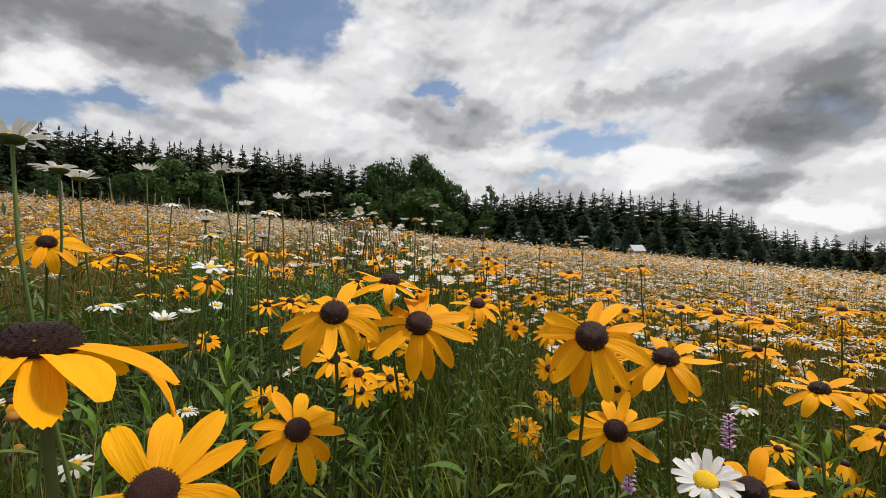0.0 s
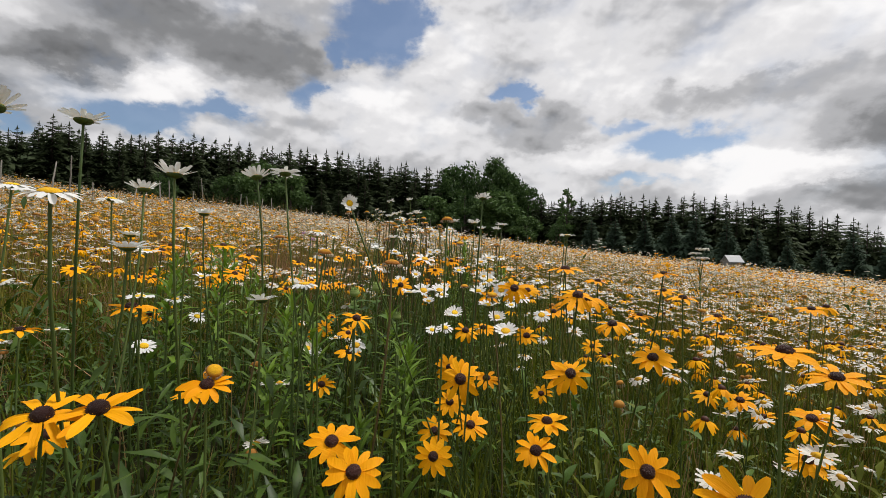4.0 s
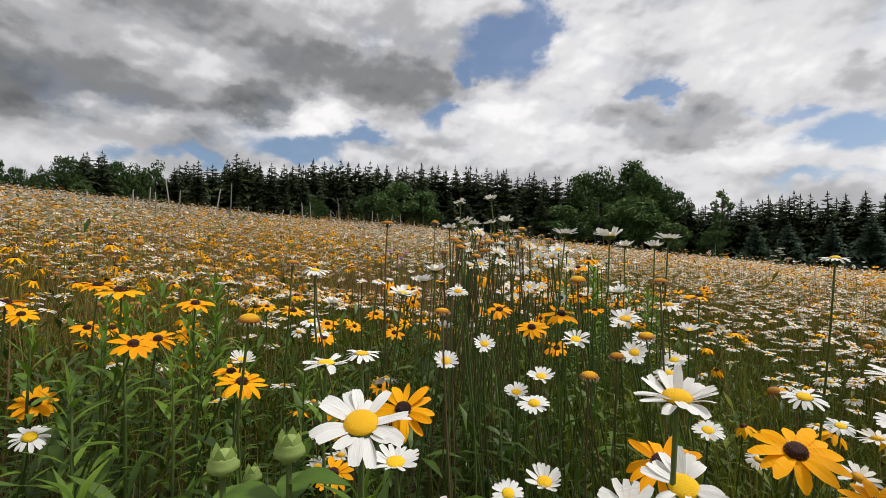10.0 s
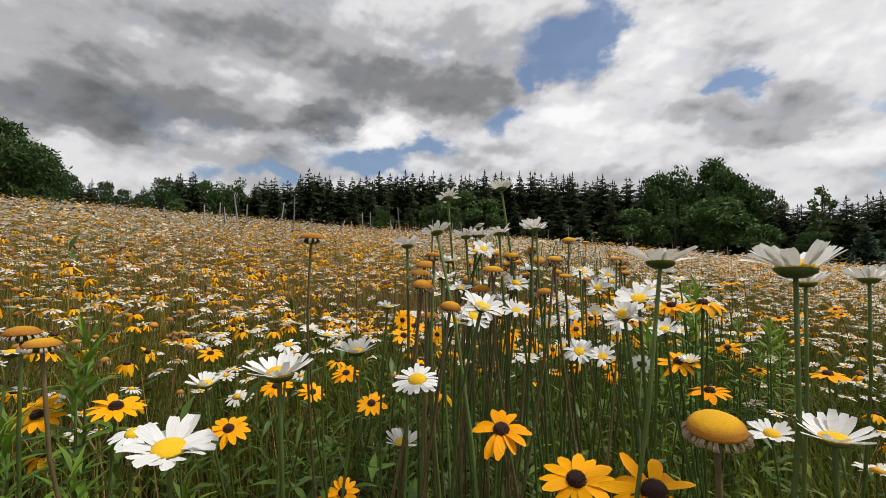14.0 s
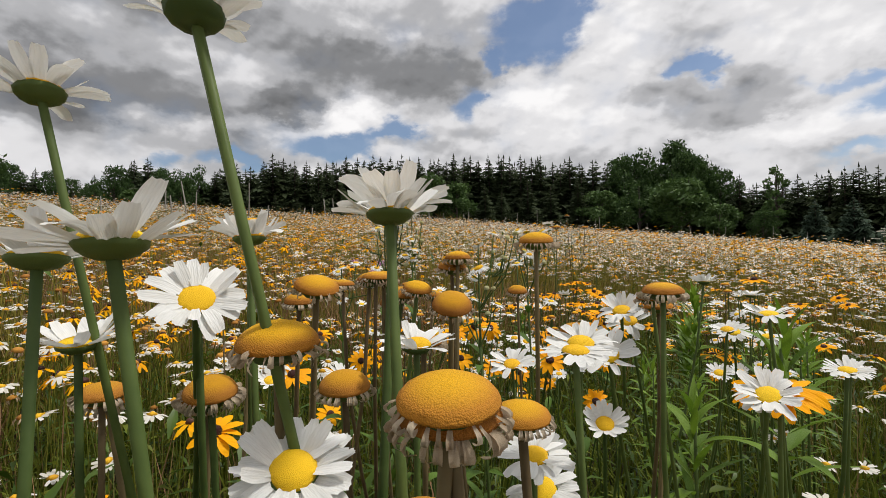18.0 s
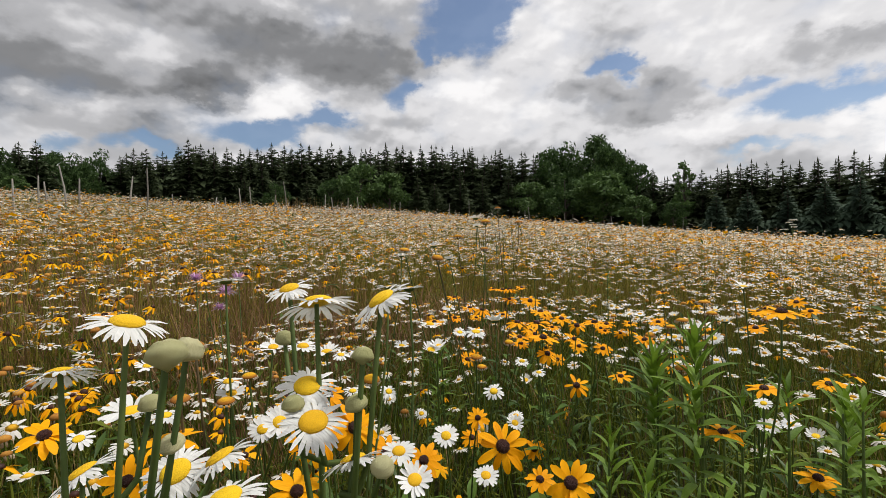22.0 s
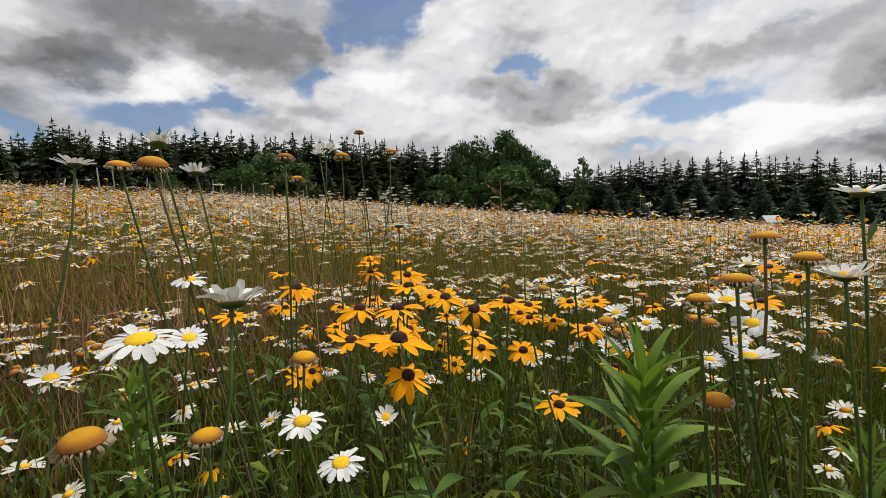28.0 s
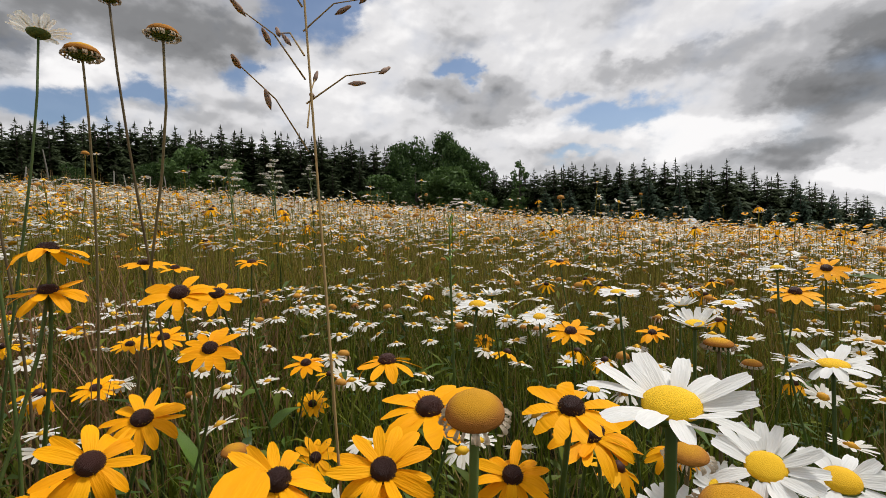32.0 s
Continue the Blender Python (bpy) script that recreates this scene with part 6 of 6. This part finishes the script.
daisy(0.139, 1.500, 0.072, 0.034, -5, 162, False)
spent(-0.264, 1.582, 0.013, 0.023, 5, -139, False)
spent(-0.045, 1.746, -0.021, 0.025, 10, 172, False)
susan(-0.879, 2.587, -0.089, 0.057, 57, -128, False)
daisy(-0.771, 2.639, 0.140, 0.036, -10, -122, False)
daisy(-0.759, 2.993, -0.104, 0.035, 34, -128, False)
daisy(-0.873, 3.003, -0.044, 0.038, 16, -122, False)
daisy(-0.852, 3.010, -0.118, 0.038, 16, -123, False)
daisy(-0.843, 3.210, -0.071, 0.038, 16, -126, False)
susan(-0.207, 3.749, -0.328, 0.057, 30, 166, False)
daisy(-0.570, 3.493, 0.068, 0.036, -5, -151, False)
daisy(-0.124, 3.799, -0.058, 0.037, 4, 150, False)
susan(-0.038, 1.456, -0.136, 0.056, 23, -171, False)
susan(0.055, 1.487, -0.053, 0.057, 30, 179, False)
susan(-0.514, 1.705, -0.206, 0.052, 63, -134, False)
daisy(-0.497, 2.570, -0.010, 0.032, 28, -153, False)
spent(-0.147, 3.567, -0.083, 0.026, 5, 144, False)
daisy(-0.222, 2.484, -0.008, 0.032, 28, 170, False)
susan(0.212, 4.004, -0.076, 0.062, 16, 142, False)
susan(0.781, 0.867, -0.120, 0.072, 9, 137, False)
susan(0.072, 1.055, -0.180, 0.055, 9, 176, False)
daisy(-0.427, 0.798, 0.052, 0.039, 4, -132, False)
susan(-0.841, 1.427, -0.142, 0.059, 43, -116, False)
daisy(-0.082, 1.894, 0.104, 0.036, 4, 178, False)
daisy(-0.332, 1.781, 0.023, 0.039, 22, -149, False)
spent(-0.029, 1.785, 0.050, 0.025, 0, 171, False)
daisy(-0.195, 2.609, -0.034, 0.032, 28, 164, False)
daisy(-0.647, 2.449, 0.072, 0.035, 10, -133, False)
daisy(-0.792, 2.660, -0.001, 0.036, 22, -123, False)
daisy(-0.719, 2.656, 0.062, 0.033, 16, -127, False)
spent(-0.622, 3.150, -0.089, 0.027, 5, -139, False)
daisy(-0.299, 1.179, 0.055, 0.038, 4, -135, False)
susan(0.095, 1.554, -0.299, 0.056, 36, 176, False)
daisy(-0.277, 1.441, -0.013, 0.034, 4, -143, False)
daisy(-0.216, 1.734, -0.115, 0.039, 22, -162, False)
daisy(-0.539, 2.622, -0.017, 0.035, 16, -151, False)
spent(-0.617, 2.703, 0.019, 0.025, 10, -132, False)
spent(-0.111, 3.621, -0.101, 0.029, 5, 144, False)
daisy(-0.553, 3.149, -0.199, 0.039, 34, -158, False)
susan(0.174, 0.947, -0.385, 0.072, 36, 169, False)
susan(0.699, 1.012, -0.166, 0.077, 9, 145, False)
daisy(-0.437, 0.574, -0.073, 0.044, 4, -142, False)
daisy(-0.451, 0.549, 0.088, 0.042, -5, -140, False)
susan(-0.458, 1.096, -0.201, 0.059, 3, -145, False)
susan(-0.089, 1.092, -0.343, 0.055, 57, -170, False)
susan(0.470, 1.237, -0.270, 0.061, 30, 152, False)
susan(0.426, 1.156, -0.182, 0.055, 23, 152, False)
susan(-0.687, 1.027, -0.105, 0.055, 3, -131, False)
daisy(-0.353, 0.870, 0.024, 0.040, 4, -141, False)
susan(0.317, 1.583, -0.108, 0.062, 3, 163, False)
susan(0.567, 1.601, -0.169, 0.058, 3, 150, False)
susan(0.634, 1.685, -0.353, 0.063, 30, 150, False)
susan(0.370, 1.595, -0.049, 0.062, 9, 160, False)
daisy(-0.560, 1.048, 0.092, 0.040, 4, -121, False)
daisy(-0.470, 1.018, 0.018, 0.036, 4, -123, False)
daisy(-0.516, 1.057, -0.050, 0.040, 4, -124, False)
susan(-0.862, 1.512, 0.023, 0.061, 9, -120, False)
daisy(-0.039, 1.494, -0.151, 0.034, 28, -177, False)
daisy(-0.119, 1.494, -0.117, 0.036, 22, -167, False)
daisy(0.142, 1.577, -0.047, 0.034, 22, 164, False)
daisy(0.177, 1.638, -0.108, 0.037, 22, 162, False)
daisy(-0.678, 1.615, 0.029, 0.039, -5, -111, False)
daisy(-0.543, 1.666, -0.030, 0.037, 16, -122, False)
spent(-0.083, 1.777, -0.057, 0.025, 10, 178, False)
daisy(-0.038, 1.964, 0.106, 0.036, -5, 174, False)
daisy(-0.394, 1.775, 0.039, 0.038, 4, -142, False)
susan(-0.152, 2.086, -0.025, 0.048, 9, -175, False)
daisy(-0.625, 1.912, 0.023, 0.028, 10, -110, False)
susan(-0.830, 2.446, -0.150, 0.055, 30, -131, False)
susan(-0.090, 3.026, -0.169, 0.055, 16, 165, False)
daisy(-0.373, 2.613, -0.044, 0.035, 22, -173, False)
daisy(-0.553, 2.774, -0.068, 0.035, 34, -153, False)
daisy(-0.600, 2.722, 0.127, 0.032, -10, -144, False)
daisy(-0.791, 2.655, 0.015, 0.033, 10, -122, False)
daisy(-0.930, 2.651, 0.024, 0.036, 10, -116, False)
daisy(-0.890, 2.645, -0.035, 0.035, 16, -117, False)
daisy(-0.887, 3.081, -0.068, 0.039, 16, -127, False)
spent(-0.185, 3.231, 0.027, 0.025, 0, 151, False)
susan(0.070, 3.990, -0.079, 0.064, 16, 153, False)
susan(-0.854, 4.074, -0.029, 0.056, 9, -145, False)
susan(-0.740, 4.107, -0.025, 0.058, 9, -153, False)
susan(-0.929, 4.060, -0.152, 0.056, 16, -140, False)
susan(-0.646, 4.111, -0.274, 0.059, 30, -159, False)
susan(-0.057, 4.143, -0.168, 0.058, 16, 158, False)
daisy(-0.293, 3.849, -0.077, 0.037, 16, 171, False)
daisy(-0.015, 3.897, -0.036, 0.039, 4, 146, False)
daisy(-0.122, 3.898, -0.076, 0.040, 4, 155, False)
spent(-0.193, 3.689, -0.067, 0.024, 0, 151, False)
daisy(-0.236, 3.854, -0.159, 0.037, 10, 164, False)
daisy(-0.497, 0.743, 0.132, 0.040, -5, -132, False)
spent(-0.213, 1.020, 0.022, 0.021, 5, -127, False)
susan(-0.731, 1.532, -0.056, 0.053, 30, -121, False)
daisy(-0.153, 1.589, -0.081, 0.037, 16, -165, False)
daisy(-0.648, 1.346, -0.127, 0.037, 34, -111, False)
daisy(-0.181, 2.604, 0.076, 0.035, -5, 168, False)
susan(-0.965, 2.551, -0.033, 0.058, 30, -127, False)
spent(-0.240, 3.635, -0.119, 0.028, 5, 161, False)
susan(0.208, 4.118, -0.062, 0.062, 30, 146, False)
daisy(-0.562, 0.919, 0.093, 0.042, 4, -132, False)
susan(0.229, 1.630, -0.034, 0.062, 9, 169, False)
susan(-0.658, 1.438, 0.027, 0.065, 3, -137, False)
daisy(-0.530, 1.052, 0.040, 0.036, 4, -123, False)
daisy(-0.413, 1.389, -0.190, 0.035, 46, -133, False)
daisy(0.081, 1.579, -0.036, 0.033, 16, 170, False)
daisy(-0.369, 1.808, -0.043, 0.035, 10, -146, False)
daisy(-0.566, 1.713, -0.055, 0.037, 16, -125, False)
susan(-0.029, 2.275, -0.025, 0.050, 9, 176, False)
daisy(-0.098, 2.037, -0.046, 0.039, 16, -179, False)
daisy(-0.553, 1.730, -0.004, 0.038, 10, -127, False)
susan(0.019, 3.306, -0.112, 0.054, 16, 158, False)
spent(-0.735, 2.550, 0.035, 0.022, 5, -115, False)
susan(-0.126, 3.973, -0.384, 0.060, 30, 164, False)
susan(-0.197, 4.216, -0.048, 0.059, 3, 168, False)
spent(-0.544, 3.680, -0.139, 0.023, 5, -150, False)
susan(-0.517, 1.899, -0.251, 0.053, 57, -144, False)
spent(-0.106, 1.671, -0.063, 0.025, 10, -174, False)
daisy(-0.396, 0.858, 0.148, 0.042, -5, -144, False)
susan(-0.089, 1.325, -0.258, 0.060, 43, -172, False)
susan(0.677, 1.358, -0.170, 0.057, 16, 146, False)
susan(0.448, 1.396, -0.234, 0.061, 23, 157, False)
susan(0.625, 1.893, -0.191, 0.066, 3, 154, False)
daisy(-0.579, 1.134, -0.143, 0.039, 28, -126, False)
spent(-0.289, 0.918, -0.107, 0.021, 40, -125, False)
daisy(-0.018, 1.246, -0.061, 0.036, 10, -173, False)
susan(-0.869, 1.682, -0.082, 0.061, 36, -127, False)
susan(-1.018, 1.573, -0.068, 0.059, 23, -119, False)
susan(-0.987, 1.600, -0.069, 0.059, 23, -121, False)
susan(-1.190, 1.538, -0.051, 0.061, 23, -114, False)
daisy(-0.168, 1.547, -0.163, 0.035, 28, -163, False)
daisy(-0.235, 1.561, -0.241, 0.037, 28, -157, False)
susan(-0.603, 1.959, -0.215, 0.048, 50, -138, False)
susan(-0.605, 2.019, -0.103, 0.051, 30, -141, False)
susan(-0.753, 1.951, -0.085, 0.053, 23, -130, False)
spent(-0.508, 1.585, 0.066, 0.025, 0, -116, False)
spent(-0.466, 1.585, 0.063, 0.024, 0, -118, False)
susan(-0.479, 3.013, -0.234, 0.055, 30, -169, False)
susan(-0.539, 3.272, -0.307, 0.059, 36, -168, False)
spent(-0.751, 2.580, 0.079, 0.022, 0, -117, False)
susan(-1.386, 2.866, 0.039, 0.053, 9, -115, False)
spent(-0.731, 2.598, 0.017, 0.022, 5, -121, False)
daisy(-0.568, 3.222, -0.213, 0.036, 16, -160, False)
daisy(-0.361, 3.739, -0.044, 0.040, 4, 179, False)
daisy(-0.712, 2.628, -0.022, 0.031, 52, -135, False)
spent(-0.710, 2.196, 0.092, 0.021, 0, -110, False)
susan(0.304, 1.267, -0.444, 0.073, 43, 166, False)
susan(0.244, 1.212, -0.547, 0.070, 43, 168, False)
susan(0.524, 1.252, -0.485, 0.072, 30, 157, False)
susan(0.619, 1.491, -0.067, 0.059, 9, 151, False)
daisy(-0.541, 1.178, 0.058, 0.037, 4, -130, False)
daisy(0.039, 1.358, -0.057, 0.038, 16, -178, False)
daisy(-0.158, 1.641, -0.064, 0.036, 16, -167, False)
daisy(0.019, 1.677, -0.108, 0.034, 22, 177, False)
susan(-0.650, 2.007, -0.060, 0.047, 23, -138, False)
daisy(-0.131, 3.094, -0.127, 0.035, 22, 163, False)
daisy(-0.658, 3.256, -0.271, 0.036, 52, -153, False)
susan(-0.154, 3.760, -0.256, 0.057, 30, 168, False)
daisy(-0.867, 3.268, 0.145, 0.039, -5, -139, False)
daisy(-0.600, 3.486, -0.216, 0.038, 40, -160, False)
susan(-0.554, 3.901, -0.455, 0.061, 43, -170, False)
daisy(-0.334, 4.064, -0.084, 0.040, 4, 177, False)
daisy(-0.448, 0.783, -0.112, 0.040, 4, -150, False)
susan(0.459, 1.548, -0.533, 0.056, 57, 159, False)
daisy(-0.491, 1.154, 0.081, 0.042, 4, -146, False)
daisy(-0.555, 1.237, -0.032, 0.036, 4, -132, False)
daisy(-0.647, 1.279, -0.083, 0.039, 4, -131, False)
daisy(-0.284, 1.340, -0.165, 0.037, 40, -153, False)
susan(-0.694, 2.025, -0.290, 0.061, 50, -146, False)
daisy(0.198, 1.907, -0.146, 0.037, 22, 166, False)
daisy(0.166, 1.810, 0.086, 0.033, 4, 167, False)
susan(-0.954, 1.949, -0.055, 0.048, 23, -123, False)
susan(-0.668, 3.208, -0.271, 0.057, 30, -162, False)
daisy(-0.507, 2.792, -0.120, 0.035, 22, -164, False)
daisy(-0.894, 2.548, -0.025, 0.031, 22, -125, False)
spent(-0.805, 2.701, 0.006, 0.024, 0, -126, False)
daisy(-0.052, 3.151, -0.156, 0.033, 22, 159, False)
susan(-1.381, 3.114, 0.089, 0.054, 9, -125, False)
susan(-0.595, 3.958, -0.157, 0.057, 16, -168, False)
susan(-0.888, 3.944, -0.184, 0.059, 16, -154, False)
spent(-0.053, 3.881, -0.142, 0.025, 0, 148, False)
susan(-0.333, 4.551, -0.279, 0.058, 30, 178, False)
daisy(-0.324, 0.894, 0.101, 0.040, -5, -160, False)
spent(-0.383, 1.865, 0.061, 0.025, 0, -148, False)
daisy(-0.060, 3.243, -0.174, 0.033, 22, 161, False)
spent(-0.930, 2.304, 0.113, 0.023, 0, -112, False)
spent(-0.350, 1.150, 0.043, 0.022, 0, -139, False)
daisy(-0.528, 1.671, -0.267, 0.040, 52, -149, False)
daisy(-0.802, 3.224, -0.238, 0.035, 28, -152, False)
spent(-0.903, 3.355, 0.158, 0.036, 12, -120, False, lead=(0.11, 0.06))
spent(-0.767, 3.267, 0.137, 0.037, 14, -120, lead=(0.10, 0.08))
daisy(-0.790, 3.300, 0.168, 0.042, -8, -120, lead=(0.11, 0.06))
daisy(-0.751, 3.309, 0.134, 0.034, -5, -130, False, lead=(0.09, 0.05))
goldenrod(-0.273, 0.550, -0.115, 0.09)
goldenrod(-0.352, 1.295, -0.125, 0.1)
goldenrod(-0.175, 1.366, -0.148, 0.1)
goldenrod(-0.208, 1.161, -0.222, 0.09)
goldenrod(-0.226, 1.375, -0.077, 0.09)
goldenrod(-0.130, 1.194, -0.110, 0.09)
goldenrod(-0.397, 1.278, -0.076, 0.09)
goldenrod(-0.386, 1.178, -0.154, 0.1)
goldenrod(-0.862, 1.728, 0.047, 0.12)
goldenrod(-0.652, 1.276, -0.023, 0.1)
goldenrod(-0.636, 1.756, -0.123, 0.08)
goldenrod(-0.907, 1.580, 0.003, 0.1)
goldenrod(-0.813, 1.641, -0.042, 0.1)
goldenrod(-0.174, 2.302, 0.104, 0.09)
goldenrod(-0.248, 2.256, 0.042, 0.08)
goldenrod(-0.295, 3.288, -0.030, 0.155, 0.3, 64, 34)
goldenrod(-0.267, 2.903, 0.079, 0.105, 0.36, 72)
goldenrod(-0.056, 3.000, -0.020, 0.1)
goldenrod(-0.359, 2.995, -0.107, 0.08)
goldenrod(-0.046, 3.083, -0.037, 0.1)
goldenrod(-0.292, 2.806, -0.113, 0.1)
goldenrod(-0.759, 3.211, -0.049, 0.08)
goldenrod(-0.271, 3.332, -0.106, 0.07)
goldenrod(-0.759, 3.216, -0.047, 0.07)
goldenrod(-0.394, 4.121, 0.055, 0.05, 0.22, 26)
goldenrod(-0.075, 3.328, -0.126, 0.09)
goldenrod(-0.749, 1.588, 0.039, 0.085, 0.28, 26)
goldenrod(-0.871, 1.584, 0.025, 0.085, 0.28, 26)
goldenrod(-0.841, 1.711, -0.002, 0.085, 0.28, 26)
goldenrod(-0.791, 1.402, -0.011, 0.085, 0.28, 26)
goldenrod(-0.821, 1.498, -0.024, 0.085, 0.28, 26)
goldenrod(-0.629, 1.370, -0.047, 0.085, 0.28, 26)
goldenrod(-0.626, 1.484, -0.054, 0.085, 0.28, 26)
goldenrod(-0.696, 1.672, -0.074, 0.085, 0.28, 26)
goldenrod(-0.765, 1.563, 0.052, 0.085, 0.28, 26)
goldenrod(-0.692, 1.608, -0.016, 0.085, 0.28, 26)
goldenrod(-0.844, 1.518, 0.027, 0.085, 0.28, 26)
goldenrod(-0.616, 1.537, -0.027, 0.085, 0.28, 26)
goldenrod(-0.676, 1.444, -0.007, 0.085, 0.28, 26)
goldenrod(-0.479, 1.619, -0.076, 0.085, 0.28, 26)
goldenrod(-0.321, 1.137, -0.031, 0.085, 0.28, 26)
goldenrod(-0.307, 1.174, -0.040, 0.085, 0.28, 26)
goldenrod(-0.140, 1.178, -0.103, 0.085, 0.28, 26)
goldenrod(-0.071, 2.955, -0.004, 0.085, 0.28, 26)
goldenrod(-0.139, 2.981, -0.003, 0.085, 0.28, 26)
goldenrod(-0.323, 2.743, -0.039, 0.085, 0.28, 26)
goldenrod(-0.249, 2.773, -0.070, 0.085, 0.28, 26)
goldenrod(0.444, 0.500, -0.203, 0.085, 0.28, 26)
goldenrod(0.494, 0.600, -0.229, 0.085, 0.28, 26)
goldenrod(-0.364, 0.450, -0.143, 0.085, 0.28, 26)
goldenrod(-0.298, 0.466, -0.133, 0.085, 0.28, 26)
goldenrod(-0.154, 3.155, -0.080, 0.085, 0.28, 26)
fleabane(-0.548, 2.255, 0.196, [(0, 0, 0, 0.024), (0.017, 0.004, -0.022, 0.024), (0.032, -0.006, -0.011, 0.020), (-0.02, 0.01, -0.03, -0.0026), (0.01, 0.02, -0.04, 0.018), (0.03, 0.02, -0.035, -0.003)])
fleabane(-0.418, 2.231, 0.128, [(0, 0, 0, 0.024), (0.012, 0.006, -0.02, -0.0026), (-0.012, 0.01, -0.03, 0.016), (-0.02, 0.004, -0.027, 0.014)])
fleabane(-0.413, 2.349, 0.165, [(0, 0, 0, 0.022), (0.017, 0.004, 0.001, 0.018), (-0.014, 0.006, 0.003, 0.014), (0.02, -0.01, -0.01, -0.0026)])
fleabane(-0.460, 2.316, 0.152, [(0, 0, 0, 0.016), (0.018, 0.004, 0.012, 0.018), (0.034, 0.006, 0.006, -0.0034), (0.05, -0.01, 0.01, -0.0034), (-0.012, 0.01, -0.03, 0.018)])
fleabane(-0.554, 2.318, 0.193, [(0, 0, 0, 0.022), (0.012, 0.004, -0.012, -0.003), (-0.012, 0.006, -0.012, -0.003)])
fleabane(-0.624, 2.264, 0.126, [(0, 0, 0, 0.02), (0.015, 0.01, 0.006, 0.018), (-0.012, 0.006, -0.005, 0.016)])
umbel(-1.064, 4.640, 0.244, 0.09)
umbel(-0.980, 4.746, 0.257, 0.08)
umbel(-1.076, 4.946, 0.250, 0.09)
umbel(-1.061, 5.303, 0.324, 0.07)
umbel(0.753, 2.400, 0.065, 0.14)
umbel(2.229, 3.200, -0.261, 0.16)
umbel(1.398, 8.274, 0.309, 0.2)
umbel(-0.495, 7.901, 0.334, 0.2)
bud_plant(-0.236, 1.312, -0.044, 0.024)
bud_plant(-0.274, 1.295, -0.054, 0.024)
bud_plant(-0.199, 1.330, -0.101, 0.022)
bud_plant(-0.290, 1.332, -0.081, 0.016)
clover(-1.231, 2.967, 0.109, 0.046)
clover(-1.183, 3.041, 0.103, 0.050)
clover(-1.197, 3.017, 0.073, 0.052)
clover(-1.202, 3.003, 0.039, 0.040)
spike(0.400, 0.620, -0.232, 0.05)
spike(0.697, 1.000, -0.107, 0.06)
spike(0.251, 0.600, -0.290, 0.04)
panicle(-0.653, 3.378, 0.120, 0.08, 0.025, 5)
panicle(-0.423, 3.527, 0.128, 0.09, 0.034, 6)
panicle(-1.379, 3.270, 0.274, 0.1, 0.03, 7)
panicle(-1.559, 3.204, 0.264, 0.1, 0.03, 8)
panicle(-0.441, 0.700, -0.106, 0.16, 0.03, 9)
